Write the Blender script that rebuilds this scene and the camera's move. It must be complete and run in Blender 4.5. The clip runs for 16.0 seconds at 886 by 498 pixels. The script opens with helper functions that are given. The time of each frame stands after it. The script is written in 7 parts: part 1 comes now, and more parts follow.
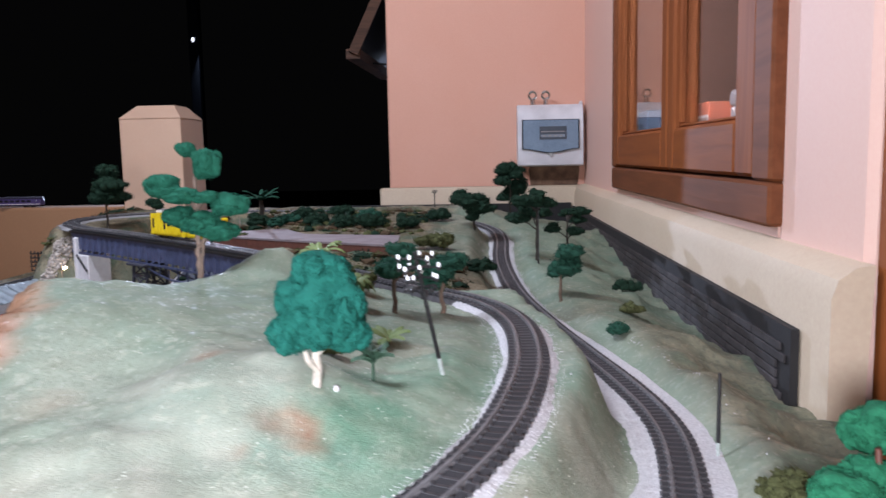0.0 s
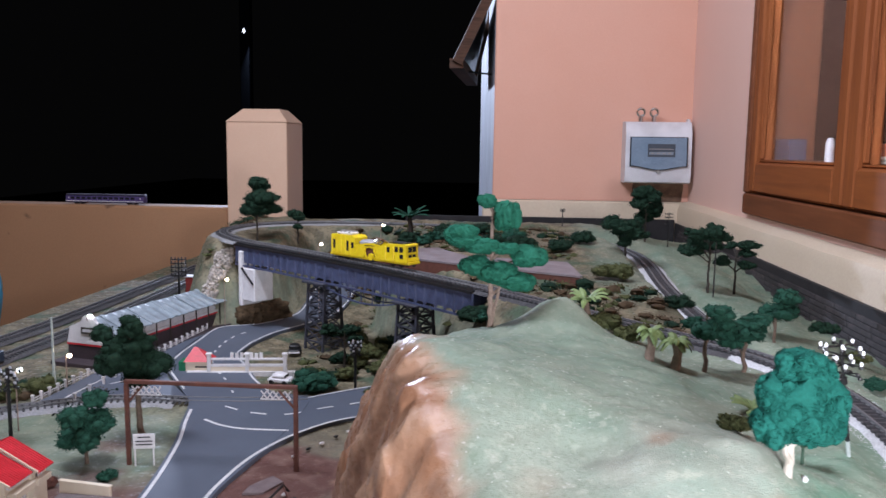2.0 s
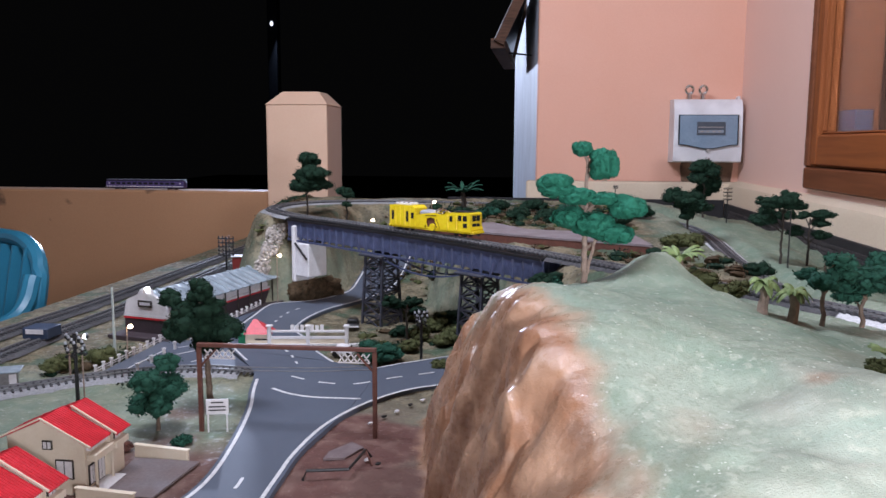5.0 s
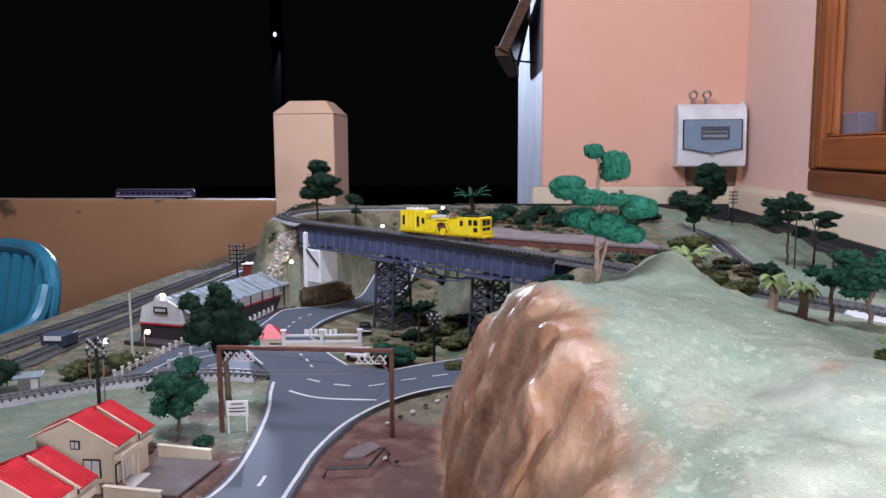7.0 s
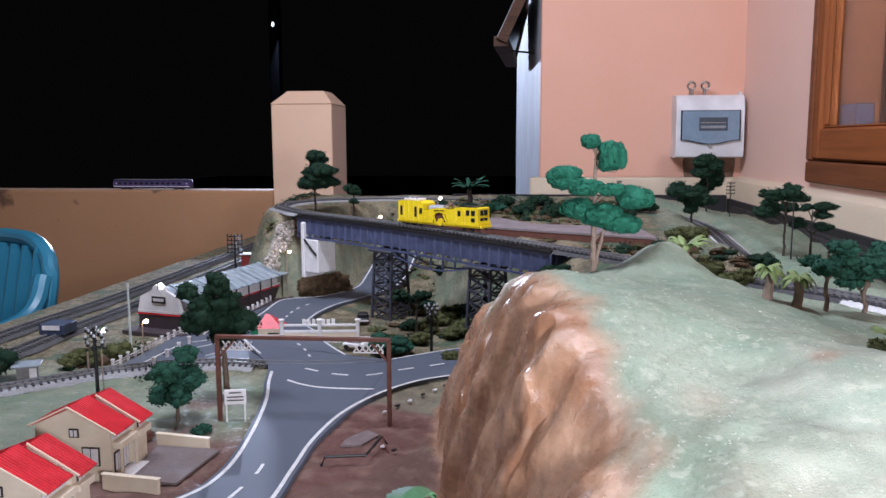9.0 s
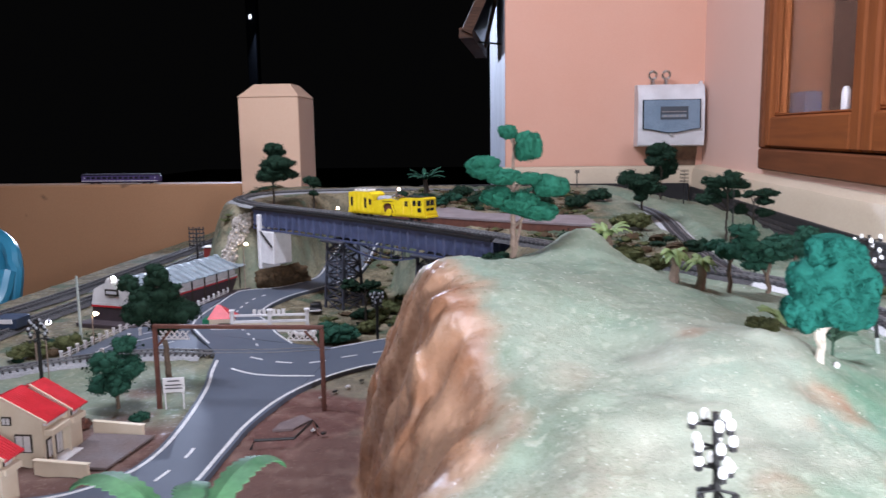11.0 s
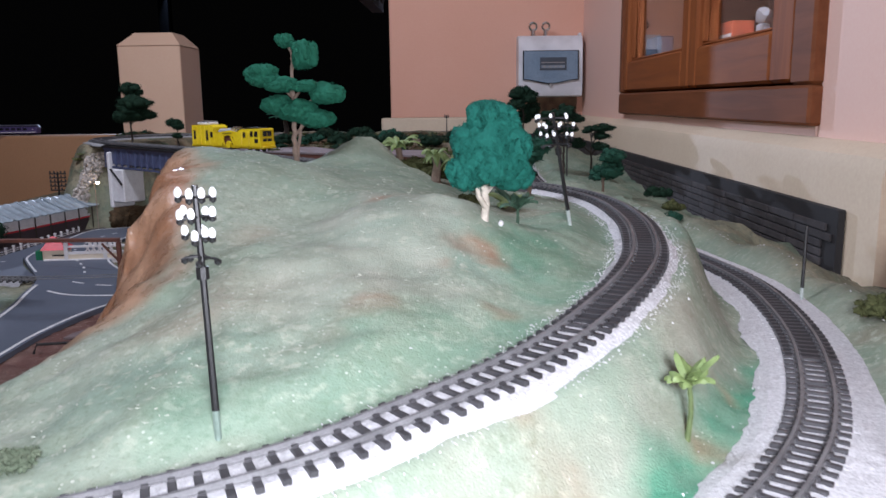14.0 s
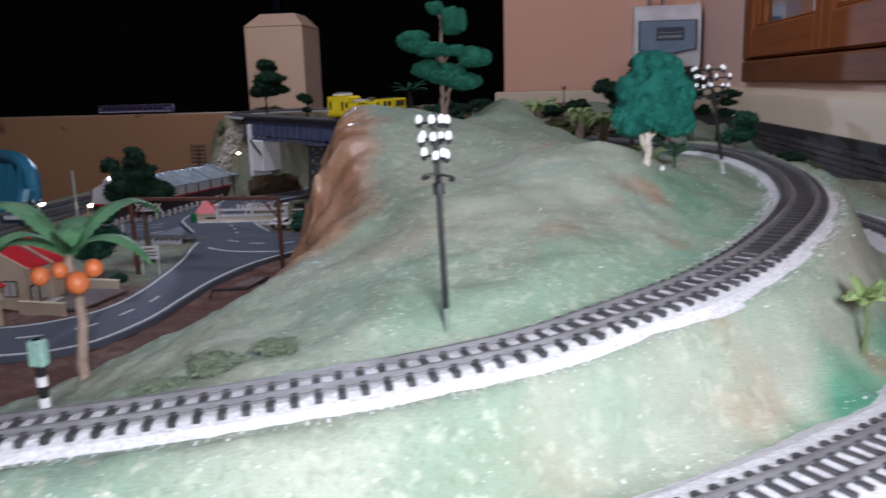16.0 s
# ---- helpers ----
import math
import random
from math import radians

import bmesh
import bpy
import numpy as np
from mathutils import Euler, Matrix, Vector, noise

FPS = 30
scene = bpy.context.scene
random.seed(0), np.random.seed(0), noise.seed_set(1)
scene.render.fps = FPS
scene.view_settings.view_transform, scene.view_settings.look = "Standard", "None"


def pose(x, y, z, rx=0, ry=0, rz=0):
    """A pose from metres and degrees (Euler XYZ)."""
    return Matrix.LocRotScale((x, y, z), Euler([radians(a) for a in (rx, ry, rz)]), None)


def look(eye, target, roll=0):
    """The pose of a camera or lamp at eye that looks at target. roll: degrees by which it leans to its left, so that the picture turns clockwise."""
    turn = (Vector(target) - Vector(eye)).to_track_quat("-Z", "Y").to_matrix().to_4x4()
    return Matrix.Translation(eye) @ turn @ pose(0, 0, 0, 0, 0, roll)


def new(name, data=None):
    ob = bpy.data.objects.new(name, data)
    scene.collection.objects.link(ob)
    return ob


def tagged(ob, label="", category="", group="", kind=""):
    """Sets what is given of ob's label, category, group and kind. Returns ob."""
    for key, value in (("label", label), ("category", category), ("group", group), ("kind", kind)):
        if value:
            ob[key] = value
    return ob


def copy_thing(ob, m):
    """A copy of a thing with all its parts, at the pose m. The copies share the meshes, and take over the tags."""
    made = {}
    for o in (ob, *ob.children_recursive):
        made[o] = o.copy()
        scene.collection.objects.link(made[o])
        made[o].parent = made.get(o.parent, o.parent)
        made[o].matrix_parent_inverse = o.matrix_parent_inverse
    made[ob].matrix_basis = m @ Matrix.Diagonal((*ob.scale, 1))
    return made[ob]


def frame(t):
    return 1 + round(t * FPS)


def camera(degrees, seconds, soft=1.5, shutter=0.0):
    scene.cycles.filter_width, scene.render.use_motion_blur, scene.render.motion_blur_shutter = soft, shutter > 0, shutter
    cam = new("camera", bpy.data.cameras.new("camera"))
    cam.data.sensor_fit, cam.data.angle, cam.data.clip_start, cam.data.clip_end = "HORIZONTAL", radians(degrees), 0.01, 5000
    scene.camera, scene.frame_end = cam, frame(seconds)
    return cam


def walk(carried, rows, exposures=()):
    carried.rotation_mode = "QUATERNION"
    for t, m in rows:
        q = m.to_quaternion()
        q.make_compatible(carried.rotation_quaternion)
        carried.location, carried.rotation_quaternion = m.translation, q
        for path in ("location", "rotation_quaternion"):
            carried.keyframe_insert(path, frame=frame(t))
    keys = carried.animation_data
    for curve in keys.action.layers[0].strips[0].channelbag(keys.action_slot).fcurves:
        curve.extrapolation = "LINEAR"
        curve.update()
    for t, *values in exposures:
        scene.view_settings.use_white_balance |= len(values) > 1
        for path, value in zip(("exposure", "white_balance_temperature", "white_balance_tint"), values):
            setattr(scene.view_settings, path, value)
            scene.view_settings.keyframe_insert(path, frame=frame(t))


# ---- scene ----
cam = camera(58.7, 16.0, soft=1.5, shutter=0.5)
PATH = [
    (0, (0.105, 0.091, 1.111), (0.007, 2.074, 0.874), -1.1),
    (0.5, (0.055, 0.069, 1.137), (-0.079, 2.048, 0.878), -0.7),
    (1, (-0.03, 0.053, 1.149), (-0.195, 2.034, 0.93), -1.7),
    (1.5, (-0.132, 0.05, 1.175), (-0.266, 2.031, 0.935), 0.9),
    (2, (-0.18, 0.062, 1.176), (-0.32, 2.04, 0.92), 0.8),
    (2.5, (-0.211, 0.055, 1.183), (-0.378, 2.036, 0.969), 0.5),
    (3, (-0.247, 0.084, 1.154), (-0.392, 2.063, 0.904), 1.4),
    (3.5, (-0.246, 0.096, 1.138), (-0.362, 2.072, 0.856), 1.6),
    (6, (-0.253, 0.089, 1.125), (-0.494, 2.059, 0.878), -0.4),
    (6.5, (-0.252, 0.095, 1.124), (-0.469, 2.068, 0.884), -0.5),
    (7, (-0.261, 0.071, 1.122), (-0.467, 2.045, 0.876), -0.3),
    (7.5, (-0.262, 0.071, 1.121), (-0.469, 2.044, 0.872), -0.2),
    (8, (-0.262, 0.07, 1.12), (-0.462, 2.044, 0.867), -0.2),
    (10.5, (-0.225, 0.055, 1.123), (-0.429, 2.023, 0.835), -0.2),
    (11, (-0.191, 0.048, 1.121), (-0.359, 2.02, 0.83), -0.8),
    (11.5, (-0.16, 0.048, 1.119), (-0.288, 2.02, 0.807), -1.4),
    (12, (-0.116, 0.044, 1.107), (-0.181, 2.018, 0.798), -0.9),
    (12.5, (-0.078, 0.045, 1.093), (-0.084, 2.019, 0.774), -0.6),
    (13, (-0.045, 0.045, 1.082), (-0.038, 2.018, 0.749), -0.8),
    (13.5, (-0.027, 0.032, 1.07), (-0.034, 2.007, 0.753), -1.0),
    (14, (-0.023, 0.011, 1.055), (-0.028, 1.977, 0.688), -0.6),
    (14.5, (-0.01, -0.013, 1.051), (0.008, 1.953, 0.682), -0.8),
    (15, (-0.017, -0.029, 1.049), (-0.057, 1.936, 0.683), -1.2),
    (15.5, (-0.042, -0.034, 1.042), (-0.155, 1.926, 0.659), -1.0),
    (16, (-0.071, -0.043, 1.037), (-0.323, 1.898, 0.626), -1.6),
]
EXPOSURES = [(0.0, 0.31), (1.0, 0.33), (3.5, 0.41), (7.0, 0.50), (10.5, 0.52), (12.5, 0.43), (13.5, 0.04), (14.5, -0.40), (15.5, -0.60), (16.0, -0.70)]
walk(cam, [(t, look(eye, target, roll)) for t, eye, target, roll in PATH], EXPOSURES)

# ---- light and air: night, cool unseen tube lamp, torch, yard lamp ----
world = bpy.data.worlds.new("night")
scene.world = world
world.use_nodes = True
world.node_tree.nodes["Background"].inputs[0].default_value = (0.0012, 0.0012, 0.0013, 1)
world.node_tree.nodes["Background"].inputs[1].default_value = 1.0


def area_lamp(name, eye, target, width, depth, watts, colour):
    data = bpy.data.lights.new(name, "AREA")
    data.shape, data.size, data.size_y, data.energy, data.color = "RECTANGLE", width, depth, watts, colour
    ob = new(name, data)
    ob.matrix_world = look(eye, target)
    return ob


area_lamp("tube_light", (-0.80, 0.85, 2.35), (-0.10, 2.60, 1.10), 1.2, 0.10, 28.5, (0.90, 0.95, 1.17))
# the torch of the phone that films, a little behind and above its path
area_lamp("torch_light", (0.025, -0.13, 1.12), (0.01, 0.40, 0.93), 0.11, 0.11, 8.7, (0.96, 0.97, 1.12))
# the lamp on the post in the yard
area_lamp("yard_light", (-3.10, 8.96, 2.45), (-0.26, 3.4, 1.3), 0.08, 0.08, 150, (0.80, 0.92, 1.25))


# ---- materials ----
def material(name, colour, rough=0.6, metal=0.0, second=None, scale=40.0, amount=0.5, fine=400.0, bump=0.2, spec=0.5, coat=0.0, emit=0.0, detail=6.0, vary=0.0, grain=0.35, stain=None):
    """A plain surface with variation at two scales: a slow one towards a second colour, and a fine grain."""
    m = bpy.data.materials.new(name)
    m.use_nodes = True
    nt = m.node_tree
    b = nt.nodes["Principled BSDF"]
    b.inputs["Roughness"].default_value = rough
    b.inputs["Metallic"].default_value = metal
    b.inputs["Specular IOR Level"].default_value = spec
    b.inputs["Coat Weight"].default_value = coat
    second = second or tuple(c * 0.75 for c in colour)
    co = nt.nodes.new("ShaderNodeTexCoord")
    n1 = nt.nodes.new("ShaderNodeTexNoise")
    n1.inputs["Scale"].default_value, n1.inputs["Detail"].default_value = scale, detail
    nt.links.new(co.outputs["Object"], n1.inputs["Vector"])
    ramp = nt.nodes.new("ShaderNodeValToRGB")
    ramp.color_ramp.elements[0].position, ramp.color_ramp.elements[1].position = 0.5 - amount / 3, 0.5 + amount / 2
    ramp.color_ramp.elements[0].color, ramp.color_ramp.elements[1].color = (*second, 1), (*colour, 1)
    nt.links.new(n1.outputs["Fac"], ramp.inputs["Fac"])
    n2 = nt.nodes.new("ShaderNodeTexNoise")
    n2.inputs["Scale"].default_value, n2.inputs["Detail"].default_value = fine, 3
    nt.links.new(co.outputs["Object"], n2.inputs["Vector"])
    mix = nt.nodes.new("ShaderNodeMix")
    mix.data_type, mix.blend_type = "RGBA", "OVERLAY"
    mix.inputs["Factor"].default_value = grain
    nt.links.new(ramp.outputs["Color"], mix.inputs[6])
    nt.links.new(n2.outputs["Fac"], mix.inputs[7])
    last = mix.outputs[2]
    if stain:
        spot, fac, over = nt.nodes.new("ShaderNodeTexNoise"), nt.nodes.new("ShaderNodeMapRange"), nt.nodes.new("ShaderNodeMix")
        spot.inputs["Scale"].default_value, spot.inputs["Detail"].default_value = stain[1], 7
        fac.inputs["From Min"].default_value, fac.inputs["From Max"].default_value = stain[2], stain[3]
        over.data_type = "RGBA"
        over.inputs[7].default_value = (*stain[0], 1)
        nt.links.new(co.outputs["Object"], spot.inputs["Vector"])
        nt.links.new(spot.outputs["Fac"], fac.inputs["Value"])
        nt.links.new(fac.outputs["Result"], over.inputs[0])
        nt.links.new(last, over.inputs[6])
        last = over.outputs[2]
    if vary:
        info = nt.nodes.new("ShaderNodeObjectInfo")
        hsv = nt.nodes.new("ShaderNodeHueSaturation")
        mr = nt.nodes.new("ShaderNodeMapRange")
        mr.inputs["To Min"].default_value, mr.inputs["To Max"].default_value = 1 - vary, 1 + vary
        nt.links.new(info.outputs["Random"], mr.inputs["Value"])
        nt.links.new(mr.outputs["Result"], hsv.inputs["Value"])
        nt.links.new(last, hsv.inputs["Color"])
        last = hsv.outputs["Color"]
    nt.links.new(last, b.inputs["Base Color"])
    if bump:
        bp = nt.nodes.new("ShaderNodeBump")
        bp.inputs["Strength"].default_value, bp.inputs["Distance"].default_value = bump, 0.4 / fine
        nt.links.new(n2.outputs["Fac"], bp.inputs["Height"])
        nt.links.new(bp.outputs["Normal"], b.inputs["Normal"])
    if emit:
        b.inputs["Emission Color"].default_value = (*colour, 1)
        b.inputs["Emission Strength"].default_value = emit
    return m


def wood_material(name, light, dark, along=(1, 1, 12), scale=9.0, rough=0.62):
    m = bpy.data.materials.new(name)
    m.use_nodes = True
    nt = m.node_tree
    b = nt.nodes["Principled BSDF"]
    b.inputs["Roughness"].default_value, b.inputs["Coat Weight"].default_value = rough, 0.0
    b.inputs["Specular IOR Level"].default_value = 0.20
    co, mp = nt.nodes.new("ShaderNodeTexCoord"), nt.nodes.new("ShaderNodeMapping")
    mp.inputs["Scale"].default_value = along
    nt.links.new(co.outputs["Object"], mp.inputs["Vector"])
    n1, n2 = nt.nodes.new("ShaderNodeTexNoise"), nt.nodes.new("ShaderNodeTexNoise")
    n1.inputs["Scale"].default_value, n1.inputs["Detail"].default_value, n1.inputs["Distortion"].default_value = scale, 8, 0.6
    n2.inputs["Scale"].default_value, n2.inputs["Detail"].default_value = 3.0, 3
    nt.links.new(mp.outputs["Vector"], n1.inputs["Vector"])
    nt.links.new(co.outputs["Object"], n2.inputs["Vector"])
    add = nt.nodes.new("ShaderNodeMath")
    add.operation = "MULTIPLY_ADD"
    add.inputs[1].default_value = 0.6
    nt.links.new(n1.outputs["Fac"], add.inputs[0])
    half = nt.nodes.new("ShaderNodeMath")
    half.operation = "MULTIPLY"
    half.inputs[1].default_value = 0.4
    nt.links.new(n2.outputs["Fac"], half.inputs[0])
    nt.links.new(half.outputs[0], add.inputs[2])
    ramp = nt.nodes.new("ShaderNodeValToRGB")
    ramp.color_ramp.elements[0].position, ramp.color_ramp.elements[1].position = 0.36, 0.64
    ramp.color_ramp.elements[0].color, ramp.color_ramp.elements[1].color = (*dark, 1), (*light, 1)
    nt.links.new(add.outputs[0], ramp.inputs["Fac"])
    nt.links.new(ramp.outputs["Color"], b.inputs["Base Color"])
    bp = nt.nodes.new("ShaderNodeBump")
    bp.inputs["Strength"].default_value, bp.inputs["Distance"].default_value = 0.25, 0.002
    nt.links.new(n1.outputs["Fac"], bp.inputs["Height"])
    nt.links.new(bp.outputs["Normal"], b.inputs["Normal"])
    return m


def glow(name, colour, strength):
    return material(name, colour, 0.4, emit=strength, bump=0)


PEACH = material("peach_wall_paint", (0.69, 0.405, 0.310), 0.6, second=(0.64, 0.335, 0.232), scale=1.8, amount=0.9, fine=260, bump=0.05, spec=0.3, grain=0.07)
PINK = material("pale_pink_wall_paint", (0.78, 0.54, 0.46), 0.6, second=(0.74, 0.49, 0.40), scale=2.0, amount=1.0, fine=260, bump=0.05, spec=0.3, grain=0.07)
CREAM = material("cream_plinth_paint", (0.66, 0.56, 0.43), 0.65, second=(0.58, 0.47, 0.34), scale=4.0, amount=0.9, fine=200, bump=0.12, spec=0.3, grain=0.12)
TAN = material("tan_parapet_paint", (0.42, 0.235, 0.125), 0.7, second=(0.35, 0.185, 0.095), scale=3.0, amount=1.0, fine=220, bump=0.08, spec=0.25, grain=0.12, stain=((0.13, 0.075, 0.045), 7.0, 0.675, 0.73))
PILLAR = material("pale_peach_pillar_paint", (0.74, 0.52, 0.37), 0.6, second=(0.68, 0.45, 0.31), scale=5, amount=1.0, fine=260, bump=0.06, spec=0.3, grain=0.08)
WHITEWALL = material("bluish_white_paint", (0.62, 0.66, 0.74), 0.6, scale=6, amount=0.5)
FLOOR = material("floor_tile", (0.32, 0.28, 0.24), 0.3, scale=5)
CEIL = material("ceiling_paint", (0.75, 0.73, 0.70), 0.7, scale=3)
WOOD = wood_material("varnished_teak", (0.275, 0.082, 0.022), (0.180, 0.050, 0.014), (9, 9, 0.7), 7.0)
WOODRAIL = wood_material("varnished_teak_rail", (0.275, 0.082, 0.022), (0.180, 0.050, 0.014), (9, 0.7, 9), 7.0)
WOODDARK = wood_material("dark_teak_sill", (0.19, 0.062, 0.024), (0.12, 0.038, 0.014), (9, 0.7, 9), 7.0)
SASHWOOD = wood_material("weathered_sash_wood", (0.12, 0.06, 0.035), (0.05, 0.025, 0.015))
WHITEPLASTIC = material("white_plastic", (0.72, 0.72, 0.74), 0.35, scale=10, amount=0.3, fine=900, bump=0.03)
BLACKMETAL = material("black_painted_metal", (0.012, 0.012, 0.013), 0.45, fine=800)
CHROME = material("chrome", (0.75, 0.74, 0.72), 0.18, metal=1.0, fine=900, bump=0.02)
STEELRAIL = material("dull_rail_steel", (0.235, 0.235, 0.24), 0.42, metal=0.2, second=(0.15, 0.15, 0.155), scale=60, fine=900)
SLEEPER = material("black_plastic_sleeper", (0.028, 0.028, 0.031), 0.5, second=(0.05, 0.049, 0.052), scale=50, fine=1200, vary=0.35)
BALLAST = material("white_ballast", (0.66, 0.66, 0.67), 0.9, second=(0.46, 0.46, 0.47), scale=420, amount=0.5, fine=600, bump=1.0)
PALEBALLAST = material("pale_grey_ballast", (0.34, 0.34, 0.35), 0.9, second=(0.20, 0.20, 0.20), scale=320, amount=0.7, fine=900, bump=0.8)
DARKBALLAST = material("dark_grey_ballast", (0.10, 0.10, 0.105), 0.9, second=(0.05, 0.048, 0.05), scale=200, amount=0.8, fine=900, bump=0.8)
TRACKBED = material("dark_track_bed", (0.030, 0.030, 0.032), 0.9, second=(0.026, 0.026, 0.03), scale=150, amount=0.9, fine=1100, bump=0.6)
ASPHALT = material("blue_grey_asphalt", (0.090, 0.108, 0.142), 0.65, second=(0.068, 0.082, 0.110), scale=14, amount=0.8, fine=1500, bump=0.25)
ROADPAINT = material("white_road_paint", (0.68, 0.69, 0.70), 0.6, second=(0.5, 0.5, 0.5), scale=120, amount=0.6)
PIER = material("dark_grey_pier_paint", (0.062, 0.066, 0.088), 0.55, second=(0.036, 0.038, 0.050), scale=70, fine=900)
GIRDER = material("blue_grey_girder_paint", (0.076, 0.094, 0.178), 0.45, second=(0.046, 0.056, 0.105), scale=70, fine=900)
BRICKBOARD = material("black_board_face", (0.020, 0.019, 0.020), 0.8, second=(0.012, 0.011, 0.012), scale=30)
SLATE = material("dark_slate_strip", (0.055, 0.048, 0.048), 0.8, second=(0.03, 0.026, 0.027), scale=60, fine=700, bump=0.5, vary=0.3)
# pale stone, lightened further to stand for the street lamp's light on it
STONE = material("pale_stone", (0.56, 0.50, 0.45), 0.9, second=(0.22, 0.20, 0.17), scale=120, fine=600, bump=0.6, vary=0.3)
REDROOF = material("red_plastic_roof", (0.62, 0.03, 0.045), 0.4, second=(0.5, 0.02, 0.03), scale=60, amount=0.4)
CREAMPLASTIC = material("cream_model_wall", (0.74, 0.65, 0.51), 0.5, second=(0.68, 0.58, 0.44), scale=40, amount=0.4, grain=0.1)
GREYROOF = material("grey_corrugated_roof", (0.30, 0.36, 0.40), 0.5, second=(0.2, 0.24, 0.27), scale=60)
PALEROOF = material("pale_roof_sheet", (0.33, 0.39, 0.43), 0.5, second=(0.22, 0.26, 0.29), scale=60)
DARKWALL = material("dark_maroon_wall", (0.05, 0.035, 0.04), 0.6)
MODELWHITE = material("white_model_plastic", (0.75, 0.74, 0.74), 0.5, second=(0.62, 0.6, 0.6), scale=60)
RUSTBROWN = material("rust_brown_paint", (0.14, 0.052, 0.034), 0.6, second=(0.09, 0.032, 0.022), scale=90)
YELLOW = material("yellow_model_paint", (0.80, 0.62, 0.02), 0.4, second=(0.72, 0.52, 0.01), scale=60, amount=0.4)
DARKGLASS = material("dark_model_window", (0.02, 0.022, 0.025), 0.15, bump=0)
GREYMETAL = material("grey_machinery", (0.30, 0.29, 0.28), 0.4, metal=0.4, scale=90)
GREYWHITE = material("grey_white_plastic", (0.45, 0.45, 0.47), 0.4)
PURPLE = material("purple_coach_paint", (0.085, 0.062, 0.17), 0.4, scale=40)
BLUEPLASTIC = material("sky_blue_chair_plastic", (0.035, 0.22, 0.34), 0.35, second=(0.028, 0.19, 0.29), scale=8, fine=700, bump=0.05)
BLUEBLOCK = material("blue_model_wagon", (0.035, 0.055, 0.10), 0.5)
TEAL = material("teal_foam_leaves", (0.016, 0.140, 0.108), 0.85, second=(0.010, 0.100, 0.075), scale=160, amount=0.7, fine=520, bump=1.0, spec=0.15)
DEEPTEAL = material("deep_green_foam_leaves", (0.028, 0.172, 0.108), 0.9, second=(0.020, 0.132, 0.082), scale=160, amount=0.7, fine=520, bump=1.0, spec=0.15)
GREENFOAM = material("green_foam_leaves", (0.03, 0.20, 0.10), 0.85, second=(0.015, 0.12, 0.06), scale=160, amount=0.7, fine=520, bump=1.0, spec=0.15)
DARKFOAM = material("dark_green_foam_leaves", (0.016, 0.042, 0.024), 0.9, second=(0.006, 0.018, 0.010), scale=160, amount=0.7, fine=520, bump=1.0, spec=0.15)
MIDFOAM = material("mid_green_foam_leaves", (0.026, 0.090, 0.058), 0.9, second=(0.013, 0.050, 0.032), scale=160, amount=0.7, fine=520, bump=1.0, spec=0.15)
OLIVE = material("olive_scrub", (0.10, 0.11, 0.045), 0.9, second=(0.05, 0.055, 0.022), scale=160, amount=0.7, fine=520, bump=1.0, spec=0.15)
DULLPALM = material("dull_palm_leaf", (0.125, 0.165, 0.060), 0.7, second=(0.075, 0.11, 0.04), scale=120)
DARKPALM = material("dark_palm_leaf", (0.045, 0.10, 0.060), 0.7, second=(0.025, 0.06, 0.035), scale=120)
MOSS = material("grey_green_moss", (0.095, 0.130, 0.085), 0.95, second=(0.16, 0.19, 0.13), scale=160, amount=0.7, fine=520, bump=1.0, spec=0.1)
CRUMB = material("pale_sawdust_crumb", (0.56, 0.57, 0.50), 0.45, second=(0.42, 0.46, 0.38), scale=90, bump=0)
GREENFOOT = material("grey_green_plastic_foot", (0.20, 0.27, 0.23), 0.35)
LIME = material("yellow_green_palm_leaf", (0.20, 0.27, 0.095), 0.6, second=(0.13, 0.19, 0.065), scale=120)
PALMLEAF = material("green_plastic_palm_leaf", (0.075, 0.20, 0.085), 0.6, second=(0.035, 0.12, 0.05), scale=90)
ORANGE = material("orange_fruit", (0.60, 0.16, 0.05), 0.5)
TRUNK = material("brown_model_trunk", (0.16, 0.11, 0.075), 0.7, second=(0.09, 0.06, 0.04), scale=120)
PALETRUNK = material("pale_model_trunk", (0.34, 0.25, 0.20), 0.7, second=(0.22, 0.16, 0.12), scale=120)
DARKTRUNK = material("dark_wire_trunk", (0.035, 0.026, 0.018), 0.7)
PALEFOOT = material("pale_plastic_foot", (0.46, 0.52, 0.49), 0.4)
WHITETRUNK = material("whitish_model_trunk", (0.62, 0.57, 0.49), 0.7, second=(0.45, 0.40, 0.33), scale=120)
BULB = material("white_lamp_bulb", (0.82, 0.84, 0.88), 0.25, bump=0, emit=0.55)
DULLBULB = material("dull_lamp_bulb", (0.42, 0.44, 0.47), 0.3, bump=0)
WARM = glow("warm_led", (1.0, 0.74, 0.48), 30.0)
COOL = glow("cool_led", (0.85, 0.92, 1.0), 30.0)


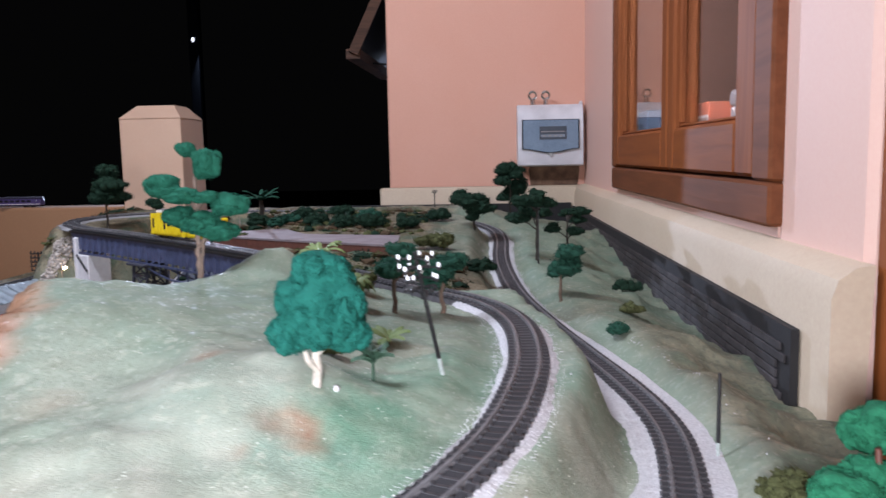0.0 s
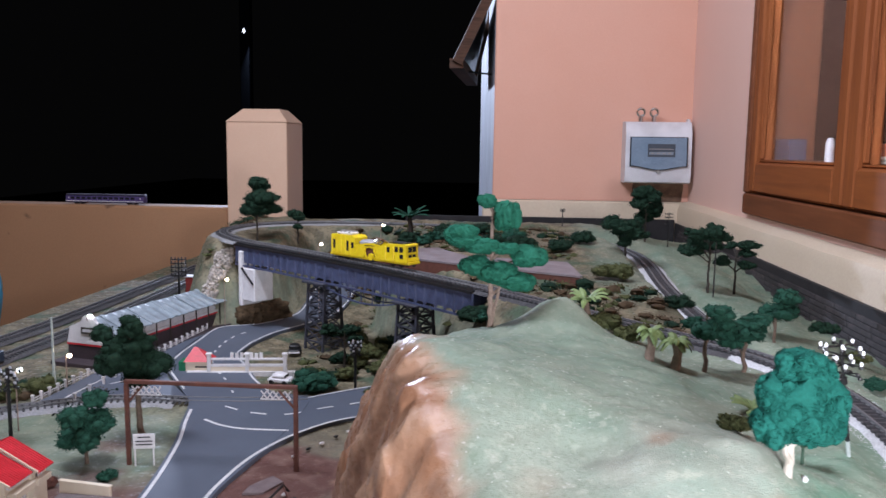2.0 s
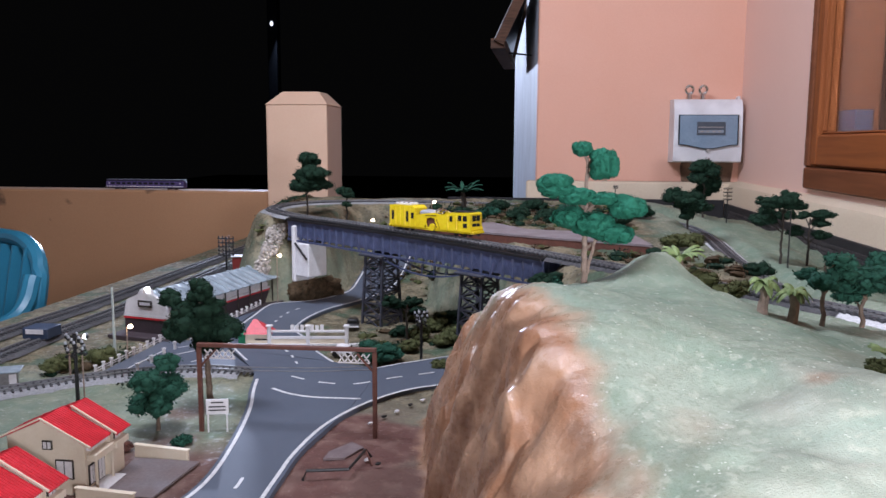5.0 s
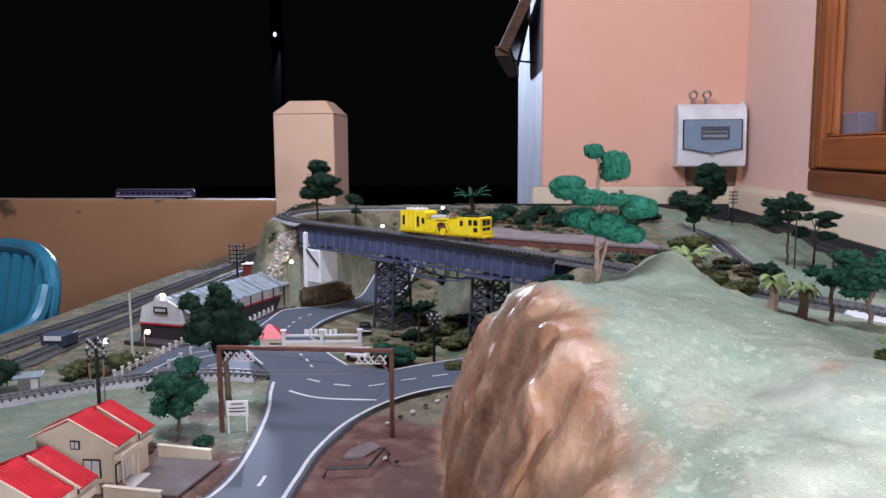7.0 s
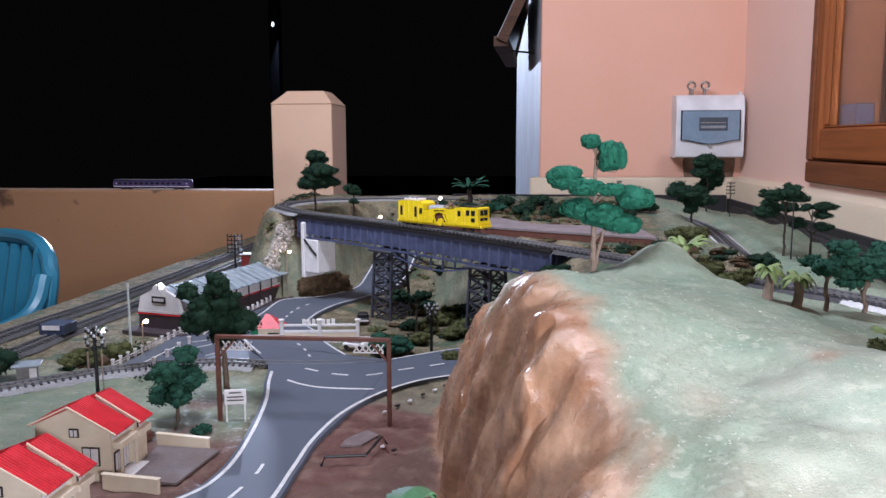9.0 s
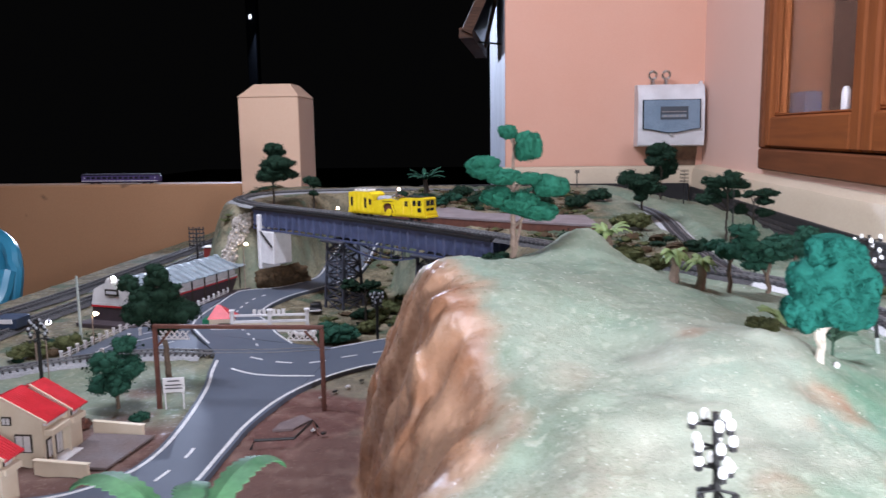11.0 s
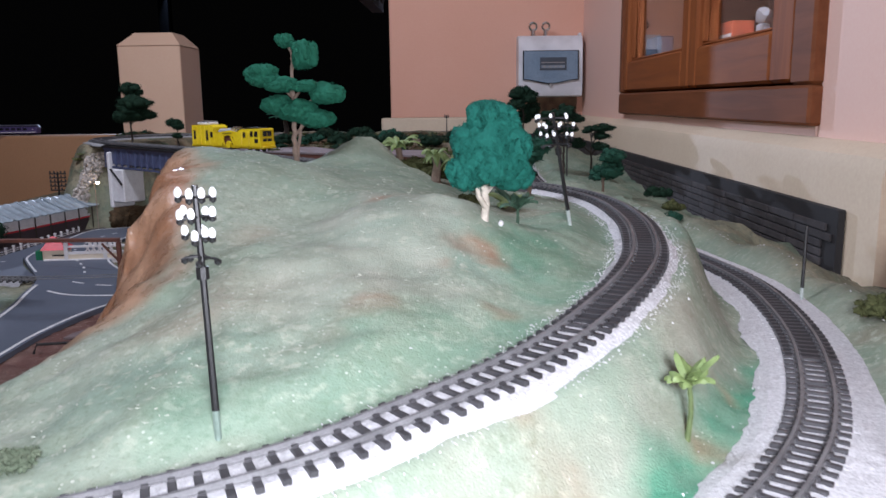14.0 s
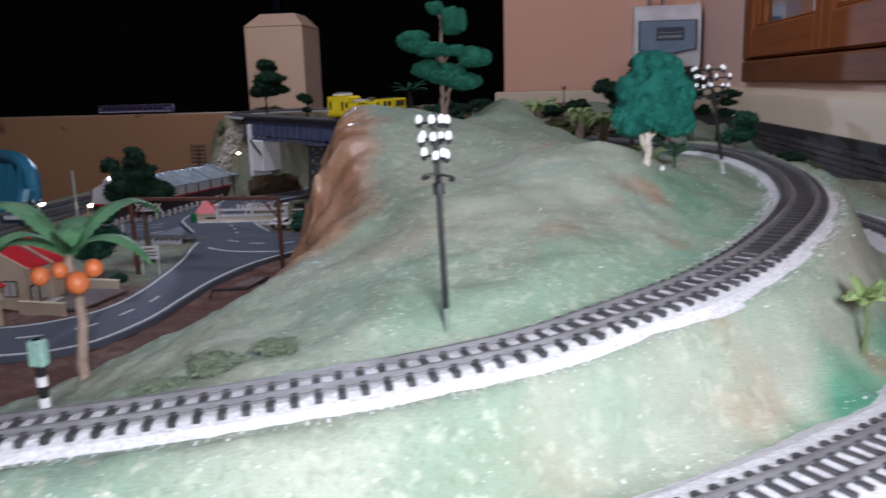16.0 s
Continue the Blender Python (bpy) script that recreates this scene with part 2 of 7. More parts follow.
# ---- building tools ----
class Geo:
    """Vertices and faces of one part, gathered before they become a mesh."""

    def __init__(self):
        self.v, self.f, self.n = [], [], 0

    def add(self, verts, faces):
        verts = np.asarray(verts, float).reshape(-1, 3)
        self.v.append(verts)
        self.f += [tuple(int(i) + self.n for i in f) for f in faces]
        self.n += len(verts)
        return self

    def box(self, x0, y0, z0, x1, y1, z1, bevel=0.0):
        if not bevel:
            v = [(x, y, z) for z in (z0, z1) for x, y in ((x0, y0), (x1, y0), (x1, y1), (x0, y1))]
            return self.add(v, [(3, 2, 1, 0), (4, 5, 6, 7), (0, 1, 5, 4), (1, 2, 6, 5), (2, 3, 7, 6), (3, 0, 4, 7)])
        b = min(bevel, (x1 - x0) / 2.1, (y1 - y0) / 2.1, (z1 - z0) / 2.1)
        rings = []
        for z, i in ((z0, b), (z0 + b, 0), (z1 - b, 0), (z1, b)):
            rings.append([(x0 + i + b, y0 + i, z), (x1 - i - b, y0 + i, z), (x1 - i, y0 + i + b, z), (x1 - i, y1 - i - b, z),
                          (x1 - i - b, y1 - i, z), (x0 + i + b, y1 - i, z), (x0 + i, y1 - i - b, z), (x0 + i, y0 + i + b, z)])
        v = [p for r in rings for p in r]
        f = [tuple(range(7, -1, -1)), tuple(range(24, 32))]
        for r in range(3):
            f += [(r * 8 + k, r * 8 + (k + 1) % 8, r * 8 + 8 + (k + 1) % 8, r * 8 + 8 + k) for k in range(8)]
        return self.add(v, f)

    def turned(self, start, m):
        """Moves all that was added since the vertex block start by the matrix m."""
        a = np.array(m)
        for k in range(start, len(self.v)):
            self.v[k] = self.v[k] @ a[:3, :3].T + a[:3, 3]
        return self

    def tube(self, points, radii, n=8, close=True):
        """A tube along points with a radius at each."""
        pts = np.asarray(points, float)
        radii = np.broadcast_to(np.asarray(radii, float), (len(pts),))
        v = []
        for k, p in enumerate(pts):
            d = pts[min(k + 1, len(pts) - 1)] - pts[max(k - 1, 0)]
            d = d / (np.linalg.norm(d) + 1e-12)
            side = np.cross(d, (0, 0, 1) if abs(d[2]) < 0.9 else (1, 0, 0))
            side /= np.linalg.norm(side)
            up = np.cross(side, d)
            for a in range(n):
                t = 2 * math.pi * a / n
                v.append(p + radii[k] * (math.cos(t) * side + math.sin(t) * up))
        f = [(k * n + a, k * n + (a + 1) % n, k * n + n + (a + 1) % n, k * n + n + a) for k in range(len(pts) - 1) for a in range(n)]
        if close:
            f += [tuple(range(n - 1, -1, -1)), tuple(range((len(pts) - 1) * n, len(pts) * n))]
        return self.add(v, f)

    def ball(self, centre, size, level=2, rough=0.0, seed=0.0, freq=1.0):
        """A ball of the given half sizes; rough: how lumpy it is."""
        v, f = ico(level)
        if rough:
            k = [1 + rough * (noise.noise(Vector(p) * 1.6 * freq + Vector((seed, seed * 1.7, 0))) + 0.6 * noise.noise(Vector(p) * 4.1 * freq + Vector((0, seed, 5)))) for p in v]
            v = v * np.array(k)[:, None]
        return self.add(v * np.asarray(size, float) + np.asarray(centre, float), f)

    def prism(self, outline, thick, m=None):
        """A flat outline in xy, thick along z from 0."""
        n = len(outline)
        v = np.array([(x, y, 0) for x, y in outline] + [(x, y, thick) for x, y in outline], float)
        if m is not None:
            a = np.array(m)
            v = v @ a[:3, :3].T + a[:3, 3]
        return self.add(v, [tuple(range(n - 1, -1, -1)), tuple(range(n, 2 * n))] + [(k, (k + 1) % n, n + (k + 1) % n, n + k) for k in range(n)])

    def ribbon(self, left, right, thick=0.0):
        """A strip between two rows of points; thick: how far its edge goes down."""
        a, b = np.asarray(left, float), np.asarray(right, float)
        n = len(a)
        if not thick:
            return self.add(np.r_[a, b], [(k, n + k, n + k + 1, k + 1) for k in range(n - 1)])
        d = np.array((0, 0, thick))
        f = []
        for k in range(n - 1):
            f += [(k, n + k, n + k + 1, k + 1), (2 * n + k + 1, 3 * n + k + 1, 3 * n + k, 2 * n + k), (k + 1, 2 * n + k + 1, 2 * n + k, k), (n + k, 3 * n + k, 3 * n + k + 1, n + k + 1)]
        f += [(0, 2 * n, 3 * n, n), (n - 1, 2 * n - 1, 4 * n - 1, 3 * n - 1)]
        return self.add(np.r_[a, b, a - d, b - d], f)

    def flakes(self, centre, size, count, leaf, rng, spread=(0.85, 1.12), flat=0.0):
        """Small loose leaf flakes over a ball of the given half sizes."""
        d = rng.normal(size=(count, 3))
        d /= np.linalg.norm(d, axis=1)[:, None]
        p = d * np.asarray(size) * rng.uniform(*spread, (count, 1)) + np.asarray(centre)
        a, b = rng.normal(size=(count, 3)), rng.normal(size=(count, 3))
        a /= np.linalg.norm(a, axis=1)[:, None]
        b -= (a * b).sum(1)[:, None] * a
        b /= np.linalg.norm(b, axis=1)[:, None]
        s = leaf * rng.uniform(0.6, 1.4, (count, 1))
        v = np.stack([p - a * s, p + b * s * 0.6, p + a * s, p - b * s * 0.6], 1).reshape(-1, 3)
        return self.add(v, np.arange(4 * count).reshape(-1, 4))

    def mesh(self, name, mat, angle=35):
        me = bpy.data.meshes.new(name)
        me.from_pydata(np.concatenate(self.v).tolist(), [], self.f)
        me.polygons.foreach_set("use_smooth", [True] * len(me.polygons))
        me.set_sharp_from_angle(angle=radians(angle))
        me.materials.append(mat)
        me.update()
        return me


ICO = {}


def ico(level):
    if level not in ICO:
        bm = bmesh.new()
        bmesh.ops.create_icosphere(bm, subdivisions=level, radius=1)
        ICO[level] = (np.array([v.co[:] for v in bm.verts]), [tuple(v.index for v in f.verts) for f in bm.faces])
        bm.free()
    return ICO[level]


def part(name, geo, mat, parent=None, label="", m=None, angle=35):
    me = geo if isinstance(geo, bpy.types.Mesh) else geo.mesh(name, mat, angle)
    ob = new(name, me)
    if parent is not None:
        ob.parent = parent
    if m is not None:
        ob.matrix_basis = m
    if label:
        ob["label"] = label
    return ob


def thing(name, label, category, m=None, group="", kind=""):
    ob = tagged(new(name), label, category, group, kind)
    ob.empty_display_size = 0.01
    if m is not None:
        ob.matrix_basis = m
    return ob


def setting(name, geo, mat, label="", category="", angle=35):
    return tagged(part(name, geo, mat, angle=angle), label, category, "", "structure")


def smooth(x, a, b):
    t = np.clip((np.asarray(x, float) - a) / (b - a), 0, 1)
    return t * t * (3 - 2 * t)


def spline(points, step=0.004):
    """A smooth curve through the points, sampled at even steps."""
    p = np.asarray(points, float)
    p = np.r_[[2 * p[0] - p[1]], p, [2 * p[-1] - p[-2]]]
    out = []
    for k in range(1, len(p) - 2):
        t = np.linspace(0, 1, 24, endpoint=False)[:, None]
        a, b, c, d = p[k - 1 : k + 3]
        out.append(0.5 * (2 * b + (c - a) * t + (2 * a - 5 * b + 4 * c - d) * t**2 + (3 * b - a - 3 * c + d) * t**3))
    out = np.concatenate(out + [p[-2:-1]])
    s = np.r_[0, np.cumsum(np.linalg.norm(np.diff(out, axis=0), axis=1))]
    want = np.linspace(0, s[-1], max(2, int(s[-1] / step)))
    return np.stack([np.interp(want, s, out[:, k]) for k in range(out.shape[1])], 1)


def sides(curve, half, lift=0.0):
    """The rows of points half to the left and half to the right of a curve."""
    d = np.gradient(curve, axis=0)
    d[:, 2] = 0
    d /= np.linalg.norm(d, axis=1)[:, None]
    n = np.stack([-d[:, 1], d[:, 0], 0 * d[:, 0]], 1)
    up = np.array((0, 0, lift))
    half = np.asarray(half, float).reshape(-1, 1)
    return curve + n * half + up, curve - n * half + up


# ---- the plan of the layout ----
LOW = 0.80
LINE = spline([(-0.60, 0.175, 0.893), (-0.46, 0.19, 0.900), (-0.36, 0.205, 0.905), (-0.22, 0.235, 0.914), (-0.10, 0.276, 0.924), (-0.04, 0.313, 0.931), (0.025, 0.375, 0.938),
               (0.075, 0.452, 0.945), (0.11, 0.53, 0.949), (0.13, 0.61, 0.952), (0.141, 0.70, 0.954), (0.137, 0.81, 0.956), (0.107, 0.906, 0.957), (0.045, 0.985, 0.958),
               (-0.10, 1.155, 0.960), (-0.20, 1.262, 0.962), (-0.29, 1.335, 0.966), (-0.385, 1.41, 0.970), (-0.49, 1.485, 0.974), (-0.60, 1.567, 0.977), (-0.69, 1.632, 0.979),
               (-0.75, 1.70, 0.980), (-0.80, 1.79, 0.980), (-0.81, 1.89, 0.980), (-0.77, 1.99, 0.980), (-0.68, 2.06, 0.979), (-0.58, 2.09, 0.978), (-0.44, 2.11, 0.975),
               (-0.30, 2.115, 0.972), (-0.165, 2.09, 0.968), (-0.04, 2.06, 0.960), (0.07, 2.00, 0.950), (0.13, 1.90, 0.940), (0.146, 1.78, 0.930), (0.142, 1.60, 0.918),
               (0.145, 1.44, 0.910), (0.16, 1.25, 0.902), (0.19, 1.07, 0.897), (0.215, 0.95, 0.894), (0.24, 0.82, 0.893), (0.25, 0.72, 0.893), (0.243, 0.63, 0.893),
               (0.217, 0.515, 0.893), (0.169, 0.396, 0.893), (0.114, 0.315, 0.892), (0.06, 0.265, 0.891), (0.0, 0.22, 0.890), (-0.08, 0.17, 0.888), (-0.2, 0.11, 0.885)])


def near_index(x, y, lo=0, hi=None):
    return lo + int(np.argmin((LINE[lo:hi, 0] - x) ** 2 + (LINE[lo:hi, 1] - y) ** 2))


DECK0, DECK1 = near_index(-0.205, 1.267), near_index(-0.705, 1.645)
TOP_END = near_index(-0.20, 1.262)
# the two tracks past the station, and the one that crosses the road
STATION_A = spline([(-1.13, 0.9, LOW + 0.006), (-1.125, 1.3, LOW + 0.006), (-1.10, 1.7, LOW + 0.006), (-1.10, 2.70, LOW + 0.006)])
STATION_B = spline([(-1.04, 0.9, LOW + 0.006), (-1.035, 1.3, LOW + 0.006), (-1.02, 1.7, LOW + 0.006), (-1.03, 2.70, LOW + 0.006)])
CROSSING = spline([(-1.05, 0.93, LOW + 0.004), (-0.946, 1.005, LOW + 0.004), (-0.89, 1.055, LOW + 0.004), (-0.835, 1.10, LOW + 0.004), (-0.77, 1.135, LOW + 0.004), (-0.70, 1.152, LOW + 0.004),
                   (-0.626, 1.155, LOW + 0.002), (-0.54, 1.162, LOW + 0.002), (-0.458, 1.18, LOW + 0.002)])

FOOT = np.array([(-1.5, 0.27), (-0.70, 0.28), (-0.52, 0.34), (-0.415, 0.42), (-0.340, 0.49), (-0.300, 0.56), (-0.307, 0.64), (-0.323, 0.71), (-0.336, 0.80), (-0.356, 0.97), (-0.345, 1.09), (-0.25, 1.21), (-0.225, 1.34),
                 (-0.30, 1.47), (-0.42, 1.58), (-0.455, 1.85), (-0.475, 1.99), (-0.635, 2.00), (-0.640, 1.86), (-0.648, 1.76), (-0.685, 1.685), (-0.745, 1.645), (-0.80, 1.605), (-0.85, 1.68),
                 (-0.90, 1.85), (-0.93, 3.0), (0.6, 3.0), (0.6, -0.4), (-1.5, -0.4)])


def inside_distance(x, y):
    """How far a place lies inside the foot of the hills (below 0: outside)."""
    best, inside = np.full(x.shape, 9.0), np.zeros(x.shape, bool)
    for (ax, ay), (bx, by) in zip(FOOT, np.roll(FOOT, -1, 0)):
        ex, ey = bx - ax, by - ay
        t = np.clip(((x - ax) * ex + (y - ay) * ey) / (ex * ex + ey * ey), 0, 1)
        best = np.minimum(best, np.hypot(x - ax - t * ex, y - ay - t * ey))
        crosses = (ay > y) != (by > y)
        with np.errstate(divide="ignore", invalid="ignore"):
            inside ^= crosses & (x < ax + (y - ay) * ex / (ey if ey else 1e-9))
    return np.where(inside, best, -best)


def nearest(x, y, curve):
    """Distance to a curve, height there, and on which side (above 0: left of it)."""
    d2, k = np.full(x.shape, 1e9), np.zeros(x.shape, int)
    for c in range(0, len(curve), 2):
        e = (x - curve[c, 0]) ** 2 + (y - curve[c, 1]) ** 2
        hit = e < d2
        d2[hit], k[hit] = e[hit], c
    t = np.gradient(curve, axis=0)[k]
    side = t[..., 0] * (y - curve[k, 1]) - t[..., 1] * (x - curve[k, 0])
    return np.sqrt(d2), curve[k, 2], side


def hump(x, y, cx, cy, r, h):
    return h * np.exp(-0.5 * ((x - cx) ** 2 + (y - cy) ** 2) / r**2)


def lumps(x, y, freq, seed):
    return np.array([noise.fractal(Vector((a * freq, b * freq, seed)), 0.9, 2.0, 4) for a, b in zip(x.ravel(), y.ravel())]).reshape(x.shape)


def climb(y):
    return 0.050 * smooth(y, 1.76, 1.98)


def ground_height(x, y):
    """Height of the scenery, and how rocky each place is."""
    x, y = np.asarray(x, float), np.asarray(y, float)
    du, zu, su = nearest(x, y, LINE[:TOP_END])
    dg, zg, _ = nearest(x, y, np.r_[LINE[:DECK0], LINE[DECK1:]])
    hill = 0.925 + 0.058 * smooth(y, 0.30, 0.62) - 0.25 * np.maximum(0, -0.15 - x) * (1 - smooth(y, 0.42, 0.62)) - 0.024 * smooth(x, -0.09, 0.06) - 0.012 * smooth(y, 0.80, 0.95) - 0.060 * smooth(y, 0.955, 1.09)
    for cx, cy, r, h in ((-0.126, 0.894, 0.042, 0.029), (-0.107, 0.909, 0.024, 0.022), (-0.233, 0.691, 0.087, 0.034), (-0.033, 0.558, 0.039, 0.015), (-0.297, 0.937, 0.082, -0.030),
                         (-0.014, 0.362, 0.076, 0.015), (-0.129, 0.567, 0.030, -0.013), (-0.221, 0.888, 0.029, 0.017), (0.006, 0.560, 0.026, 0.008)):
        hill = hill + hump(x, y, cx, cy, r, h)
    outer = 0.905 + 0.042 * smooth(y, 1.0, 1.45) * smooth(x, 0.30, 0.05) + 0.03 * smooth(y, 1.5, 2.1)
    outer = outer - hump(x, y, -0.665, 1.675, 0.040, 0.095) - 0.045 * smooth(x, 0.27, 0.40) * (1 - 0.35 * smooth(y, 1.7, 2.1)) - 0.055 * smooth(y, 2.20, 2.32) - 0.012 * (1 - smooth(y, 0.25, 0.5)) + hump(x, y, 0.345, 0.62, 0.03, 0.016) + hump(x, y, 0.34, 0.78, 0.035, 0.022) + hump(x, y, 0.36, 0.98, 0.05, 0.018)
    outer = outer + 0.014 * lumps(x, y, 13, 31.0) * smooth(x, 0.28, 0.34)
    w = smooth(su, -0.0002, 0.0002) * smooth(y, 1.30, 1.15)
    high = w * hill + (1 - w) * outer
    # the bank between the two curves stays high and drops beside the lower one
    dl, zl, sl = nearest(x, y, LINE[near_index(0.146, 1.78, DECK1):])
    between = (su < 0) & (sl < 0) & (dl < 0.2)
    fade = between * (1 - smooth(y, 0.98, 1.12))
    back = smooth(y, 0.55, 0.72)
    bank = zl - 0.007 + (zu - 0.003 - zl + 0.007) * smooth((dl - 0.037 + 0.004 * back) / (0.050 - 0.016 * back), 0, 1)
    high = high * (1 - fade) + bank * fade
    keep = 1 - smooth(dg, 0.024, 0.062 - 0.024 * fade)
    high = high * (1 - keep) + (zg - 0.0062) * keep
    s = inside_distance(x, y)
    s = s + 0.010 * lumps(x, y, 14, 3.0) + 0.006 * lumps(x, y, 40, 7.0)
    steep = 0.070 + 0.075 * (1 - smooth(y, 0.42, 0.64)) - 0.015 * smooth(y, 1.5, 1.58) * smooth(x, -0.4, -0.6)
    rise = np.clip(s / steep, 0, 1)
    rise = np.where(rise < 1, 1 - (1 - rise) ** 2.1, 1.0)
    z = LOW - 0.003 + (high - LOW + 0.003) * rise
    z = z - 0.022 * (1 - smooth(s, 0.02, 0.085)) * smooth(s, 0, 0.03) * smooth(y, 0.52, 0.68) * (1 - 0.75 * smooth(y, 0.80, 0.92)) * (1 - keep) * (1 - smooth(y, 1.1, 1.2))
    # the road climbs between the hills behind the viaduct
    z = np.maximum(z, LOW - 0.003 + climb(y) * (x > -0.75) * (x < -0.40))
    wide = np.interp(y, (0.40, 0.47, 0.51, 0.55, 0.60, 0.68, 0.80, 0.90), (0.120, 0.132, 0.112, 0.090, 0.082, 0.076, 0.078, 0.066))
    z = np.maximum(z - hump(x, y, -0.285, 0.512, 0.045, 0.030) * (1 - keep), np.minimum(z, LOW - 0.003))
    cliff = smooth(s, -0.012, 0.004) * (1 - smooth(s + 0.03 * lumps(x, y, 12, 6.0), wide - 0.012, wide + 0.018)) * smooth(y, 0.40, 0.48) * (1 - smooth(y, 1.12, 1.2))
    free = (1 - keep) * smooth(np.abs(s), 0.0, 0.03)
    z = z + free * (0.0042 * lumps(x, y, 18, 1.0) * smooth(s, 0.0, 0.05) + 0.0020 * lumps(x, y, 65, 2.0))
    z = z + cliff * 0.006 * lumps(x * 0.5, y, 22, 12.0)
    return z, cliff, s, keep


def axis(lo, hi, fine_lo, fine_hi, fine, coarse):
    return np.unique(np.r_[np.arange(lo, fine_lo, coarse), np.arange(fine_lo, fine_hi, fine), np.arange(fine_hi, hi + 1e-6, coarse), hi].round(5))


def blend(nt, a, b, fac, mode="MIX"):
    mix = nt.nodes.new("ShaderNodeMix")
    mix.data_type, mix.blend_type = "RGBA", mode
    for socket, v in ((0, fac), (6, a), (7, b)):
        if isinstance(v, (tuple, float, int)):
            mix.inputs[socket].default_value = v if socket == 0 else (*v, 1)
        else:
            nt.links.new(v, mix.inputs[socket])
    return mix.outputs[2]


def mask(nt, co, scale, lo, hi, detail=4.0, kind="noise"):
    n = nt.nodes.new("ShaderNodeTexNoise" if kind == "noise" else "ShaderNodeTexVoronoi")
    n.inputs["Scale"].default_value = scale
    if kind == "noise":
        n.inputs["Detail"].default_value = detail
    nt.links.new(co, n.inputs["Vector"])
    r = nt.nodes.new("ShaderNodeMapRange")
    r.interpolation_type = "SMOOTHSTEP"
    r.inputs["From Min"].default_value, r.inputs["From Max"].default_value = lo, hi
    nt.links.new(n.outputs["Fac" if kind == "noise" else "Distance"], r.inputs["Value"])
    return r.outputs["Result"]


def scaled(nt, value, k):
    m = nt.nodes.new("ShaderNodeMath")
    m.operation = "MULTIPLY"
    m.inputs[1].default_value = k
    nt.links.new(value, m.inputs[0])
    return m.outputs[0]


def scenery_material():
    m = bpy.data.materials.new("sprinkled_scenery")
    m.use_nodes = True
    nt = m.node_tree
    b = nt.nodes["Principled BSDF"]
    co = nt.nodes.new("ShaderNodeTexCoord").outputs["Object"]
    zone = nt.nodes.new("ShaderNodeVertexColor")
    zone.layer_name = "zone"
    sep = nt.nodes.new("ShaderNodeSeparateColor")
    nt.links.new(zone.outputs["Color"], sep.inputs["Color"])
    # sawdust turf: pale sage with teal, cream and brown patches, and glints painted as flecks
    turf = blend(nt, (0.228, 0.306, 0.226), (0.338, 0.384, 0.302), mask(nt, co, 11, 0.34, 0.66))
    turf = blend(nt, turf, (0.190, 0.318, 0.250), scaled(nt, mask(nt, co, 6.5, 0.44, 0.72), 0.60))
    turf = blend(nt, turf, (0.330, 0.225, 0.165), scaled(nt, mask(nt, co, 8.3, 0.52, 0.70, 6.0), 0.45))
    turf = blend(nt, turf, (0.150, 0.175, 0.110), scaled(nt, mask(nt, co, 420, 0.48, 0.70, 6.0), 0.26))
    turf = blend(nt, turf, (0.185, 0.205, 0.135), scaled(nt, mask(nt, co, 48, 0.44, 0.66, 8.0), 0.26))
    turf = blend(nt, turf, (0.42, 0.45, 0.36), scaled(nt, mask(nt, co, 130, 0.52, 0.68, 8.0), 0.75))
    turf = blend(nt, turf, (0.130, 0.190, 0.110), scaled(nt, mask(nt, co, 210, 0.53, 0.66, 7.0), 0.22))
    glint_fleck = nt.nodes.new("ShaderNodeMath")
    glint_fleck.operation = "MULTIPLY"
    nt.links.new(mask(nt, co, 240, 0.24, 0.13, kind="cells"), glint_fleck.inputs[0])
    nt.links.new(mask(nt, co, 95, 0.53, 0.60), glint_fleck.inputs[1])
    turf = blend(nt, turf, (0.62, 0.63, 0.56), scaled(nt, glint_fleck.outputs[0], 0.75))
    stain = nt.nodes.new("ShaderNodeVertexColor")
    stain.layer_name = "stain"
    split = nt.nodes.new("ShaderNodeSeparateColor")
    nt.links.new(stain.outputs["Color"], split.inputs["Color"])
    # bare pale sawdust; on the bank it also stands in for missing light
    turf = blend(nt, turf, blend(nt, (0.315, 0.328, 0.262), (0.405, 0.402, 0.330), mask(nt, co, 30, 0.40, 0.62, 7.0)), split.outputs["Blue"])
    # bright teal dye along the tracks
    lush = blend(nt, (0.070, 0.250, 0.155), (0.160, 0.300, 0.200), mask(nt, co, 34, 0.40, 0.64))
    turf = blend(nt, turf, lush, zone.outputs["Alpha"])
    # rusty dye spilt on the turf
    turf = blend(nt, turf, blend(nt, (0.330, 0.150, 0.085), (0.43, 0.30, 0.21), mask(nt, co, 60, 0.40, 0.64)), split.outputs["Red"])
    # deeper sage on the lawn and, growing with y, over the hill
    turf = blend(nt, turf, blend(nt, (0.150, 0.205, 0.145), (0.215, 0.255, 0.185), mask(nt, co, 26, 0.38, 0.64)), split.outputs["Green"])
    run = nt.nodes.new("ShaderNodeMapping")
    run.inputs["Scale"].default_value = (1, 1, 0.3)
    nt.links.new(co, run.inputs["Vector"])
    run = run.outputs["Vector"]
    rock = blend(nt, (0.320, 0.160, 0.090), (0.455, 0.275, 0.175), mask(nt, run, 22, 0.36, 0.66))
    rock = blend(nt, rock, (0.48, 0.33, 0.24), scaled(nt, mask(nt, run, 60, 0.54, 0.74), 0.5))
    rock = blend(nt, rock, (0.14, 0.058, 0.030), scaled(nt, mask(nt, run, 30, 0.56, 0.72), 0.45))
